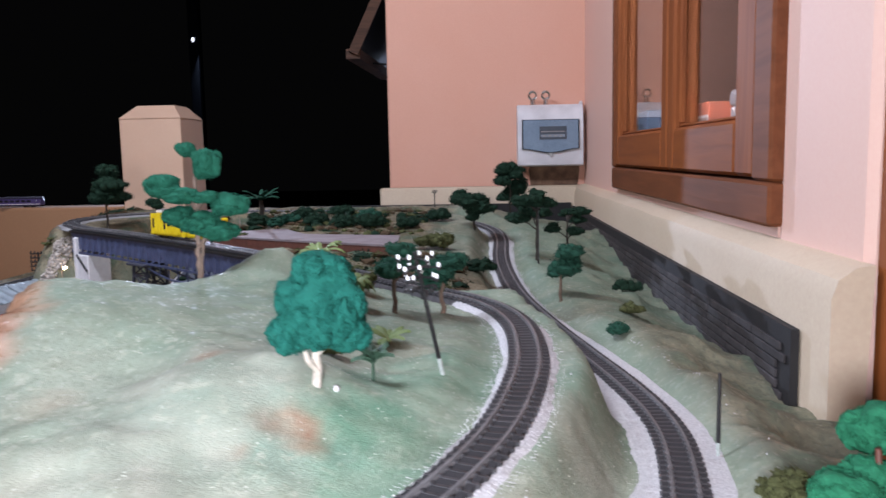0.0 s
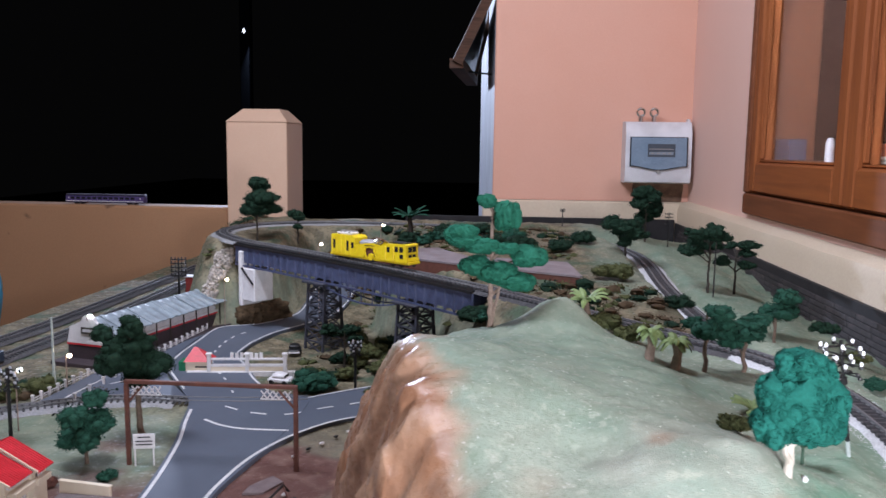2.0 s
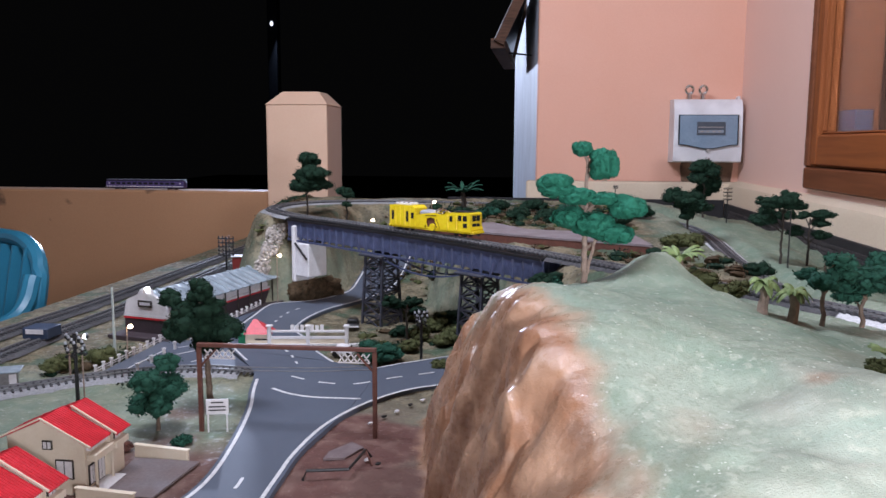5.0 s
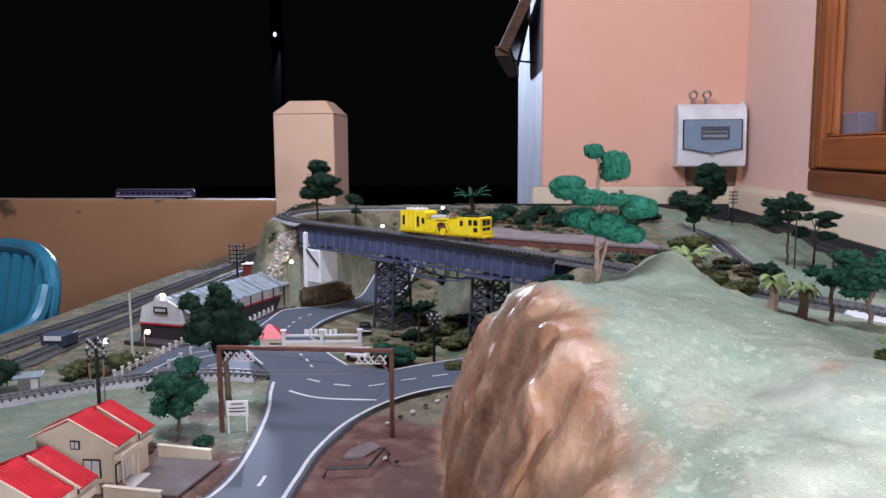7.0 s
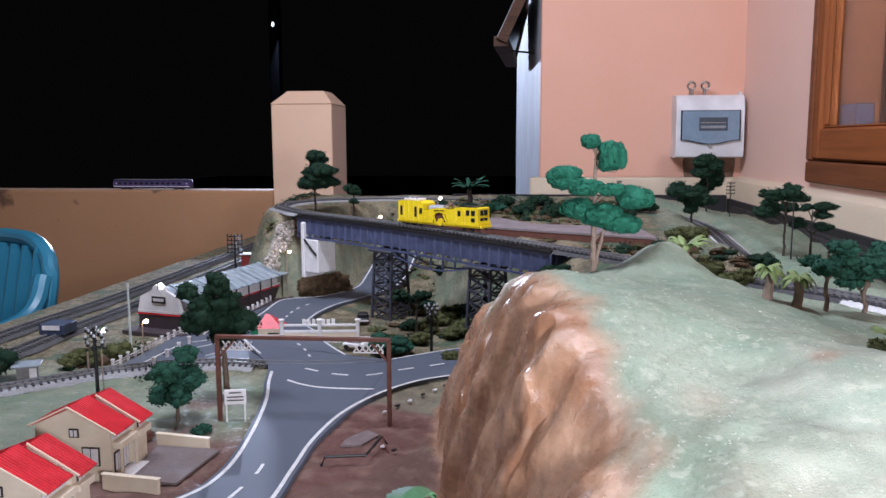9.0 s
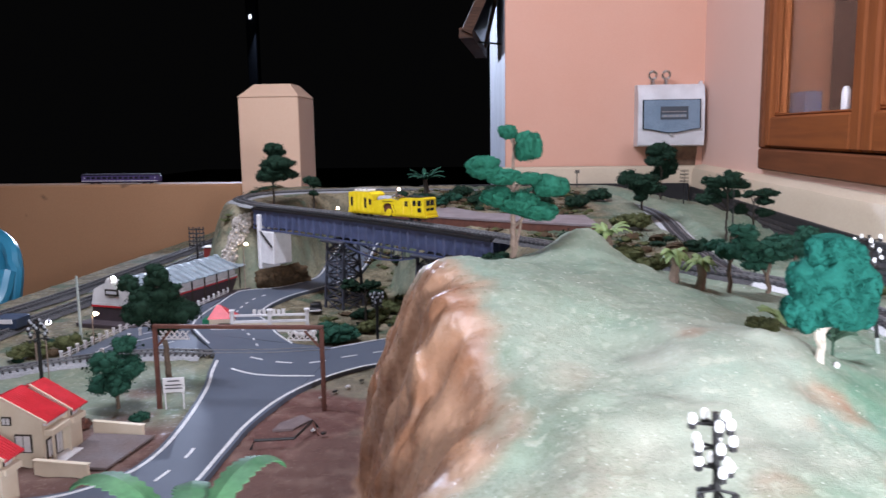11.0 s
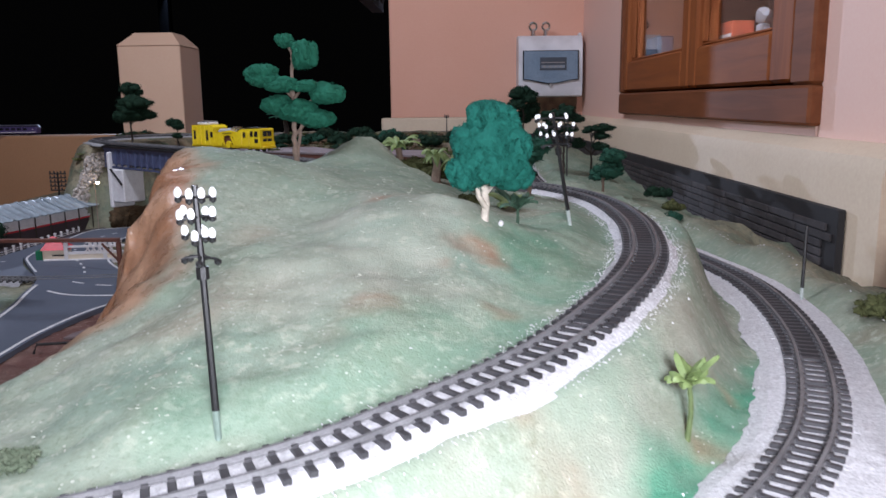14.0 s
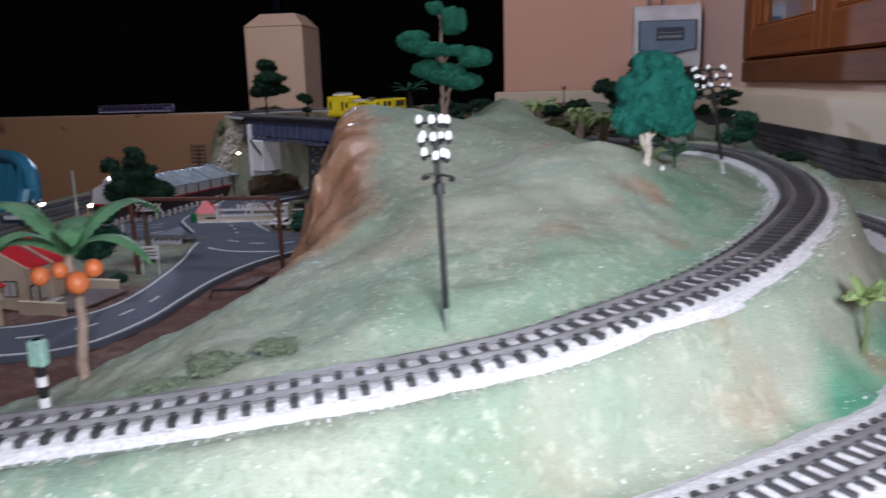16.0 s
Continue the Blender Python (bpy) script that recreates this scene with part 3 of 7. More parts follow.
    soil = blend(nt, (0.110, 0.048, 0.038), (0.165, 0.092, 0.072), mask(nt, co, 40, 0.46, 0.68))
    scrub = blend(nt, (0.110, 0.092, 0.054), (0.215, 0.180, 0.112), mask(nt, co, 34, 0.40, 0.64))
    scrub = blend(nt, scrub, (0.062, 0.095, 0.055), mask(nt, co, 15, 0.50, 0.66))
    scrub = blend(nt, scrub, (0.030, 0.028, 0.018), scaled(nt, mask(nt, co, 200, 0.50, 0.66), 0.6))
    c = blend(nt, turf, scrub, sep.outputs["Blue"])
    c = blend(nt, c, soil, sep.outputs["Green"])
    c = blend(nt, c, rock, sep.outputs["Red"])
    nt.links.new(c, b.inputs["Base Color"])
    rough = nt.nodes.new("ShaderNodeMapRange")
    rough.inputs["To Min"].default_value, rough.inputs["To Max"].default_value = 0.85, 0.30
    nt.links.new(sep.outputs["Red"], rough.inputs["Value"])
    # specks of dried glue shine
    shine = nt.nodes.new("ShaderNodeMath")
    shine.operation = "MULTIPLY_ADD"
    shine.inputs[1].default_value = -0.45
    nt.links.new(mask(nt, co, 170, 0.54, 0.66, 5.0), shine.inputs[0])
    nt.links.new(rough.outputs["Result"], shine.inputs[2])
    floor_ = nt.nodes.new("ShaderNodeMath")
    floor_.operation = "MAXIMUM"
    floor_.inputs[1].default_value = 0.24
    nt.links.new(shine.outputs[0], floor_.inputs[0])
    nt.links.new(floor_.outputs[0], b.inputs["Roughness"])
    grain = nt.nodes.new("ShaderNodeTexNoise")
    grain.inputs["Scale"].default_value, grain.inputs["Detail"].default_value = 800, 6
    tall = nt.nodes.new("ShaderNodeMapping")
    tall.inputs["Scale"].default_value = (1, 1, 1.1)
    nt.links.new(co, tall.inputs["Vector"])
    nt.links.new(tall.outputs["Vector"], grain.inputs["Vector"])
    bump = nt.nodes.new("ShaderNodeBump")
    bump.inputs["Distance"].default_value = 0.0018
    soft = nt.nodes.new("ShaderNodeMapRange")
    soft.inputs["To Min"].default_value, soft.inputs["To Max"].default_value = 0.42, 0.22
    nt.links.new(sep.outputs["Red"], soft.inputs["Value"])
    nt.links.new(soft.outputs["Result"], bump.inputs["Strength"])
    nt.links.new(grain.outputs["Fac"], bump.inputs["Height"])
    crumple = nt.nodes.new("ShaderNodeTexNoise")
    crumple.inputs["Scale"].default_value, crumple.inputs["Detail"].default_value = 42, 2.5
    nt.links.new(co, crumple.inputs["Vector"])
    dents = nt.nodes.new("ShaderNodeBump")
    dents.inputs["Distance"].default_value = 0.012
    nt.links.new(scaled(nt, sep.outputs["Red"], 0.28), dents.inputs["Strength"])
    nt.links.new(crumple.outputs["Fac"], dents.inputs["Height"])
    nt.links.new(bump.outputs["Normal"], dents.inputs["Normal"])
    nt.links.new(dents.outputs["Normal"], b.inputs["Normal"])
    return m


def build_scenery():
    xs = np.unique(np.r_[axis(-1.20, 0.425, -0.42, 0.36, 0.0075, 0.014), np.arange(-0.36, -0.24, 0.0036)].round(4))
    ys = axis(-0.12, 2.742, 0.12, 1.15, 0.0060, 0.014)
    gx, gy = np.meshgrid(xs, ys, indexing="ij")
    z, cliff, s, keep = ground_height(gx, gy)
    nx, ny = gx.shape
    # upright folds in the rock: the face moves in and out along x
    fold = np.array([0.011 * noise.noise(Vector((b * 17, c * 5, 1.0))) + 0.009 * noise.noise(Vector((b * 42 + c * 9, c * 9, 4.0))) + 0.0022 * noise.noise(Vector((b * 110, c * 60, 7.0)))
                     for b, c in zip(gy.ravel(), z.ravel())]).reshape(gx.shape)
    steepness = cliff * smooth(s, 0.0, 0.008) * (1 - smooth(s, 0.055, 0.10))
    top = np.stack([gx + fold * steepness, gy, z], -1).reshape(-1, 3)
    idx = np.arange(nx * ny).reshape(nx, ny)
    faces = np.stack([idx[:-1, :-1], idx[1:, :-1], idx[1:, 1:], idx[:-1, 1:]], -1).reshape(-1, 4)
    edge = np.r_[idx[:, 0], idx[-1, 1:], idx[-2::-1, -1], idx[0, -2:0:-1]]
    n = len(edge)
    skirt = top[edge].copy()
    skirt[:, 2] = LOW - 0.03
    g = Geo().add(np.r_[top, skirt], [*faces.tolist(), *[(int(edge[k]), nx * ny + k, nx * ny + (k + 1) % n, int(edge[(k + 1) % n])) for k in range(n)]])
    me = g.mesh("scenery", scenery_material(), 80)
    lawn = smooth(gx, -0.56, -0.60) * (1 - smooth(gy, 1.05, 1.18)) * (1 - smooth(s, -0.02, 0.0))
    soil = (1 - smooth(s, -0.01, 0.02)) * np.maximum(0.35 + 0.65 * smooth(lumps(gx, gy, 5, 4.0), -0.1, 0.2), 0.95 * (1 - smooth(gy, 0.84, 0.93))) * (1 - smooth(gy, 1.0, 1.12)) * smooth(gx, -0.8, -0.7) * np.maximum(smooth(gx, -0.56, -0.5), 1 - smooth(gy, 0.86, 0.91))
    scrub = np.maximum((1 - smooth(s, -0.02, 0.03)) * smooth(gy, 1.05, 1.2), smooth(gy, 1.02, 1.14) * smooth(s, 0, 0.03))
    scrub = scrub * (1 - 0.6 * smooth(gx, -0.02, 0.06) * smooth(gy, 1.25, 1.4))
    slope = smooth(gx, 0.15, 0.19) * smooth(gy, 1.05, 1.2)
    scrub = np.maximum(scrub * (1 - 0.65 * slope), 0.72 * smooth(gx, 0.245, 0.31) * (1 - 0.5 * slope))
    scrub = np.maximum(scrub, (1 - smooth(s, -0.02, 0.0)) * (1 - soil) * (1 - 0.70 * lawn))
    du, _, _ = nearest(gx, gy, LINE[near_index(-0.15, 0.25, 0, 400):TOP_END])
    dl, _, _ = nearest(gx, gy, LINE[near_index(0.13, 1.90, DECK1):])
    spot = lambda x, y, r: 1 - smooth(np.hypot(gx - x, gy - y) + 0.5 * r * lumps(gx, gy, 24, 51.0), 0.35 * r, r)  # noqa: E731
    lush = np.maximum(1 - smooth(du, 0.03, 0.085), 1 - smooth(dl, 0.03, 0.075))
    lush = lush * smooth(lumps(gx, gy, 7, 21.0), 0.05, 0.50) * 0.22
    foot = np.minimum.reduce([np.hypot(gx - 0.072 - k * 0.071, gy - 0.317 - k * 0.107) for k in np.linspace(-1.2, 1.6, 40)])
    strip = 1 - smooth(foot + 0.010 * lumps(gx, gy, 30, 17.0), 0.010, 0.026)
    lush = np.maximum.reduce([lush, strip * (0.90 + 0.3 * lumps(gx, gy, 20, 3.0)), 0.55 * spot(0.095, 0.66, 0.075), 0.5 * spot(0.05, 0.60, 0.05), 0.36 * spot(-0.118, 0.325, 0.045), 0.3 * spot(0.02, 0.37, 0.05), 0.30 * spot(-0.14, 0.75, 0.08), 0.6 * slope,
                               0.62 * spot(0.036, 0.528, 0.046), 0.55 * spot(0.047, 0.485, 0.045), 0.50 * spot(0.020, 0.425, 0.036), 0.28 * spot(-0.041, 0.392, 0.050), 0.35 * spot(-0.676, 0.930, 0.020)])
    rust = np.maximum.reduce([0.34 * spot(0.024, 0.300, 0.026), 0.75 * spot(-0.002, 0.510, 0.022), 0.55 * spot(-0.070, 0.570, 0.014), 0.6 * spot(0.104, 0.367, 0.018), 0.2 * spot(-0.08, 0.21, 0.04), 0.40 * spot(0.008, 0.327, 0.014), 0.45 * spot(0.009, 0.438, 0.014), 0.40 * spot(-0.063, 0.417, 0.022),
                               0.40 * spot(-0.021, 0.484, 0.012), 0.25 * spot(-0.152, 0.531, 0.024), 0.40 * spot(-0.011, 0.789, 0.020), 0.45 * spot(0.133, 0.432, 0.012)])
    # pale sawdust on the hill; the bank's spots also paint in missing light
    bare = np.maximum.reduce([0.62 * spot(-0.050, 0.560, 0.080), 0.62 * spot(-0.052, 0.490, 0.070), 0.45 * spot(-0.095, 0.460, 0.055), 0.45 * spot(-0.010, 0.620, 0.050), 0.55 * spot(0.055, 0.345, 0.055), 0.45 * spot(-0.03, 0.275, 0.060), 0.50 * spot(0.115, 0.435, 0.050), 0.40 * spot(0.160, 0.580, 0.050)])
    rust = np.clip(rust * (0.8 + 0.6 * lumps(gx, gy, 45, 9.0)), 0, 1)
    soil = np.maximum.reduce([soil, 0.75 * spot(-0.650, 0.985, 0.036), 0.8 * spot(-0.640, 0.892, 0.034)])
    col = np.zeros((len(me.vertices), 4))
    col[: nx * ny, 3] = lush.ravel()
    col[: nx * ny, 0], col[: nx * ny, 1], col[: nx * ny, 2] = cliff.ravel(), soil.ravel(), scrub.ravel() * (1 - keep.ravel() * (gy.ravel() < 1.1))
    red = np.zeros((len(me.vertices), 4))
    red[: nx * ny, 0] = rust.ravel()
    red[: nx * ny, 2] = bare.ravel()
    red[: nx * ny, 1] = (0.85 * lawn + (1 - lawn) * 0.72 * smooth(gy + 0.10 * lumps(gx, gy, 11, 61.0), 0.52, 0.80)).ravel()
    me.color_attributes.new("stain", "FLOAT_COLOR", "POINT").data.foreach_set("color", red.ravel())
    layer = me.color_attributes.new("zone", "FLOAT_COLOR", "POINT")
    layer.data.foreach_set("color", col.ravel())
    return tagged(part("ground", me, None), "model landscape of sage-green sawdust turf with a brown glossy rock face", "ground", kind="structure")


build_scenery()


def height_at(x, y):
    return float(ground_height(np.array([x]), np.array([y]))[0][0])


# ---- the veranda round the layout ----
def build_room():
    setting("floor", Geo().box(-3.6, -2.4, -0.10, 0.46, 2.9, 0.0), FLOOR, "plain grey tiled veranda floor", "floor")
    # unseen ceiling, south and west walls, added to close the room and bounce light
    setting("ceiling", Geo().box(-3.6, -2.4, 2.60, 0.60, 2.80, 2.70), CEIL, "plain white ceiling added out of view", "ceiling")
    setting("wall_south", Geo().box(-3.6, -2.5, 0, 0.60, -2.4, 2.6), PEACH, "plain peach wall added unseen behind", "wall")
    setting("wall_west", Geo().box(-3.7, -2.4, 0, -3.6, 2.78, 2.6), PEACH, "plain peach side wall added out of view", "wall")
    setting("wall_north", Geo().box(-0.205, 2.78, 0, 0.62, 2.93, 2.6, 0.004), PEACH, "peach painted house wall with a faint stain", "wall")
    g = Geo()
    g.add([(-0.205, 2.93, 0), (-0.205, 2.93, 2.6), (-0.305, 4.9, 2.6), (-0.305, 4.9, 0), (0.0, 2.93, 0), (0.0, 2.93, 2.6), (-0.1, 4.9, 2.6), (-0.1, 4.9, 0)],
          [(0, 1, 2, 3), (4, 7, 6, 5), (1, 5, 6, 2), (2, 6, 7, 3), (0, 4, 5, 1), (0, 3, 7, 4)])
    setting("wall_house_side", g, WHITEWALL, "bluish white painted side wall of the house", "wall")
    # rough brown patch, mottled darker, below the distribution box
    patch = [(-0.060, -0.048), (-0.035, -0.055), (0.020, -0.050), (0.055, -0.058), (0.098, -0.050), (0.104, 0.0), (0.100, 0.05), (0.02, 0.055), (-0.055, 0.045), (-0.066, 0.0)]
    setting("plaster_patch", Geo().prism(patch, 0.003, Matrix.Translation((0.3335, 2.7795, 1.052)) @ Matrix.Rotation(radians(90), 4, "X")), material("rough_patch_brown", (0.24, 0.145, 0.085), 0.9, second=(0.10, 0.055, 0.035), scale=30, fine=300, bump=0.8), "rough brown patch on the wall under the distribution box", "wall patch")
    # the east wall with its window opening and a doorway
    y0, y1, z0, z1 = 1.035, 2.112, 1.03, 2.2
    g = Geo().box(0.455, 0.818, 0, 0.60, y0, 2.6, 0.008).box(0.455, y1, 0, 0.60, 2.78, 2.6).box(0.455, y0, 0, 0.60, y1, z0).box(0.455, y0, z1, 0.60, y1, 2.6)
    g.box(0.455, -2.4, 0, 0.60, -0.5, 2.6).box(0.455, -0.5, 2.1, 0.60, 0.818, 2.6)
    setting("wall_east", g, PINK, "pale pink painted wall with a teak window", "wall")
    g = Geo()
    n = 40
    rng = np.random.default_rng(5)
    yy = np.linspace(0.803, 2.762, n)
    ledge = [(0.456, 1.006), (0.44, 1.004), (0.424, 0.993), (0.418, 0.975), (0.418, 0.0)]
    rows = []
    for y in yy:
        k = 0.002 * noise.noise(Vector((0, y * 6, 3)))
        rows.append([(x + (k if 0 < i < 4 else 0), y, z + k) for i, (x, z) in enumerate(ledge)])
    v = np.array(rows).reshape(-1, 3)
    f = [(a * 5 + b, a * 5 + b + 1, a * 5 + b + 6, a * 5 + b + 5) for a in range(n - 1) for b in range(4)]
    f += [(0, 4, 3, 2, 1)[::1], tuple((n - 1) * 5 + i for i in range(5))]
    g.add(v, f)
    setting("plinth_east", g, CREAM, "cream painted wall plinth with a rounded ledge", "plinth")
    setting("plinth_north", Geo().box(-0.238, 2.763, 0, 0.454, 2.779, 1.003, 0.006), CREAM, "cream painted plinth under the peach wall", "plinth")
    # doorway east, a plain teak door in its frame
    d = thing("door_1", "closed varnished teak door in the pink wall", "door", kind="structure")
    part("door_frame", Geo().box(0.462, 0.738, 0, 0.60, 0.816, 2.1, 0.004).box(0.478, -0.5, 0, 0.60, -0.44, 2.1, 0.004).box(0.478, -0.439, 2.04, 0.60, 0.737, 2.1, 0.004), WOOD, d)
    part("door_leaf", Geo().box(0.51, -0.438, 0.01, 0.55, 0.736, 2.038, 0.004), WOOD, d)
    for z0, z1 in ((1.15, 1.85), (0.25, 0.95)):
        part("door_panel", Geo().box(0.502, -0.28, z0, 0.5095, 0.58, z1, 0.006), WOODDARK, d)
    # parapet and its pillar
    setting("parapet_wall", Geo().box(-3.6, 2.79, 0, -1.141, 2.91, 0.953, 0.006), TAN, "tan painted veranda parapet wall with stains", "wall")
    p = thing("pillar", "peach painted square pillar with a sloped cap", "pillar", kind="structure")
    part("shaft", Geo().box(-1.141, 2.79, 0, -0.925, 3.01, 1.255, 0.003), PILLAR, p)
    cap = Geo()
    a, b = (-1.143, 2.788, -0.923, 3.012), (-1.095, 2.84, -0.965, 2.965)
    cap.add([(a[0], a[1], 1.2555), (a[2], a[1], 1.2555), (a[2], a[3], 1.2555), (a[0], a[3], 1.2555), (b[0], b[1], 1.302), (b[2], b[1], 1.302), (b[2], b[3], 1.302), (b[0], b[3], 1.302)],
            [(3, 2, 1, 0), (4, 5, 6, 7), (0, 1, 5, 4), (1, 2, 6, 5), (2, 3, 7, 6), (3, 0, 4, 7)])
    part("cap", cap, PILLAR, p)
    # the yard in the night behind
    setting("ground_outside", Geo().box(-12, 2.92, -0.25, 6, 30, -0.15), material("dark_yard_soil", (0.012, 0.011, 0.010), 0.95, scale=2, spec=0.05), "dark yard in the night", "ground")


build_room()


def build_window():
    w = thing("window_1", "varnished teak casement window with two glazed leaves", "window", kind="structure")
    x = 0.438
    part("window_sill", Geo().box(x, 1.023, 1.020, 0.60, 2.124, 1.072, 0.004), WOODDARK, w, "dark teak bottom rail")
    part("window_frame", Geo().box(x, 1.023, 1.0725, 0.60, 1.085, 2.21, 0.004).box(x, 2.095, 1.0725, 0.60, 2.124, 2.21, 0.004).box(x, 1.086, 2.15, 0.60, 2.094, 2.21, 0.004), WOODDARK, w)
    glass = bpy.data.materials.new("window_glass")
    glass.use_nodes = True
    gb = glass.node_tree.nodes["Principled BSDF"]
    gb.inputs["Base Color"].default_value = (0.9, 0.92, 0.92, 1)
    gb.inputs["Transmission Weight"].default_value, gb.inputs["Roughness"].default_value, gb.inputs["IOR"].default_value = 1.0, 0.02, 1.25
    for a, b, near, far in ((1.088, 1.545, 0.075, 0.045), (1.551, 2.092, 0.042, 0.040)):
        leaf = part("casement", Geo().box(x + 0.003, a + near + 0.0006, 1.076, x + 0.05, b - far - 0.0006, 1.150, 0.005), WOODRAIL, w)
        part("top_rail", Geo().box(x + 0.003, a + near + 0.0006, 2.07, x + 0.05, b - far - 0.0006, 2.145, 0.005), WOODRAIL, leaf)
        for y, wide in ((a, near), (b - far, far)):
            part("stile", Geo().box(x + 0.003, y, 1.076, x + 0.05, y + wide, 2.145, 0.005), WOOD, leaf)
        # glazing beads round the pane
        for p0, p1 in (((a + near, 1.150), (b - far, 1.156)), ((a + near, 1.1565), (a + near + 0.007, 2.07)), ((b - far - 0.007, 1.1565), (b - far, 2.07))):
            part("glazing_bead", Geo().box(x + 0.013, p0[0], p0[1] + 0.0004, x + 0.0255, p1[0], p1[1], 0.003), WOOD, leaf)
        pane = part("pane", Geo().box(x + 0.026, a + near - 0.006, 1.144, x + 0.030, b - far + 0.006, 2.08), glass, leaf, "clear glass pane")
        pane.visible_shadow = False
    part("inner_sill", Geo().box(x + 0.060, 1.086, 1.0725, 0.60, 2.094, 1.156, 0.003), WOODDARK, w)
    # the room behind the glass: a dim wall, a curtain and things on the sill
    setting("wall_inner", Geo().box(1.05, 0.6, 0.3, 1.15, 2.7, 2.6), material("inner_wall", (0.34, 0.26, 0.23), 0.7, scale=4), "dim brown wall of the inner room", "wall")
    cur = Geo()
    ys = np.linspace(1.14, 1.33, 40)
    a = [(0.56 + 0.012 * math.sin(y * 160), y, 1.157) for y in ys]
    b = [(0.56 + 0.012 * math.sin(y * 160), y, 2.15) for y in ys]
    cur.add(a + b, [(k, k + 1, 41 + k, 40 + k) for k in range(39)])
    tagged(part("curtain", cur, material("grey_curtain", (0.42, 0.40, 0.42), 0.9, scale=20)), "grey pleated curtain behind the window", "curtain")


build_window()


# ---- road, ballast, tracks and bridge ----
def curve2(points, z, step=0.004):
    return spline([(x, y, z) for x, y in points], step)


def resampled(points, n, z):
    p = spline([(x, y, z) for x, y in points], 0.002)
    return p[np.linspace(0, len(p) - 1, n).astype(int)]


ROAD_Z = LOW + 0.0035
MAIN_L = [(-0.95, 0.665), (-0.72, 0.67), (-0.62, 0.68), (-0.568, 0.72), (-0.553, 0.78), (-0.561, 0.874), (-0.581, 0.985), (-0.602, 1.06), (-0.614, 1.11), (-0.628, 1.15), (-0.66, 1.20), (-0.70, 1.26), (-0.735, 1.32),
          (-0.748, 1.40), (-0.752, 1.50), (-0.755, 1.58), (-0.742, 1.618), (-0.676, 1.655), (-0.634, 1.74), (-0.622, 1.84), (-0.610, 1.98)]
MAIN_R = [(-0.95, 0.565), (-0.70, 0.568), (-0.58, 0.580), (-0.505, 0.615), (-0.478, 0.70), (-0.477, 0.79), (-0.477, 0.866), (-0.465, 0.951), (-0.455, 1.03), (-0.452, 1.10), (-0.458, 1.18), (-0.52, 1.205), (-0.565, 1.27), (-0.60, 1.34),
          (-0.636, 1.40), (-0.640, 1.46), (-0.636, 1.51), (-0.618, 1.58), (-0.578, 1.66), (-0.546, 1.745), (-0.520, 1.85), (-0.512, 1.98)]
SIDE_T = [(-0.47, 1.175), (-0.458, 1.184), (-0.413, 1.221), (-0.348, 1.268), (-0.28, 1.31)]
SIDE_B = [(-0.47, 0.945), (-0.439, 1.031), (-0.396, 1.09), (-0.345, 1.126), (-0.28, 1.165)]


def build_road():
    road = thing("road", "blue-grey model road with white painted lines", "road", kind="structure")
    left, right = resampled(MAIN_L, 260, ROAD_Z), resampled(MAIN_R, 260, ROAD_Z)
    for row in (left, right):
        row[:, 2] += climb(row[:, 1])
    surface = Geo().ribbon(left, right, 0.006)
    part("carriageway", surface, ASPHALT, road)
    part("side_road", Geo().ribbon(resampled(SIDE_T, 60, ROAD_Z - 0.0006), resampled(SIDE_B, 60, ROAD_Z - 0.0006), 0.006), ASPHALT, road)
    z = ROAD_Z + 0.0004

    def line(points, half=0.0017, name="road_line"):
        a, b = sides(curve2(points, z, 0.006), half)
        a[:, 2] += climb(a[:, 1])
        b[:, 2] += climb(b[:, 1])
        part(name, Geo().ribbon(a, b, 0.0004), ROADPAINT, road)

    line([(x + 0.006, y - 0.006) for x, y in MAIN_L[:3]] + [(x + 0.006, y) for x, y in MAIN_L[3:9]], 0.002)
    line([(x + 0.005, y) for x, y in MAIN_L[10:]], 0.0016)
    line([(x - 0.004, y + 0.005) for x, y in MAIN_R[:4]] + [(x - 0.006, y) for x, y in MAIN_R[4:8]] + [(-0.442, 1.025), (-0.399, 1.084), (-0.345, 1.12), (-0.29, 1.155)], 0.002)
    line([(x, y - 0.004) for x, y in SIDE_T[1:]], 0.0016)
    line([(x - 0.005, y) for x, y in MAIN_R[11:]], 0.0016)
    line([(-0.574, 1.072), (-0.545, 1.053), (-0.51, 1.043), (-0.45, 1.043)], 0.002)

    def dashes(points, length, gap):
        c = curve2(points, z, 0.001)
        k = 0
        while k + length < len(c):
            a, b = sides(c[k : k + length : 4], 0.0017)
            part("road_dash", Geo().ribbon(a, b, 0.0004), ROADPAINT, road)
            k += length + gap

    dashes([(-0.80, 0.615), (-0.62, 0.63), (-0.54, 0.67), (-0.515, 0.76), (-0.519, 0.83)], 26, 28)
    dashes([(-0.565, 1.128), (-0.52, 1.106), (-0.471, 1.104), (-0.427, 1.135), (-0.381, 1.163), (-0.32, 1.20)], 25, 24)
    dashes([(-0.575, 1.19), (-0.60, 1.24), (-0.645, 1.31), (-0.678, 1.38), (-0.692, 1.46), (-0.690, 1.54), (-0.665, 1.60)], 14, 22)


build_road()


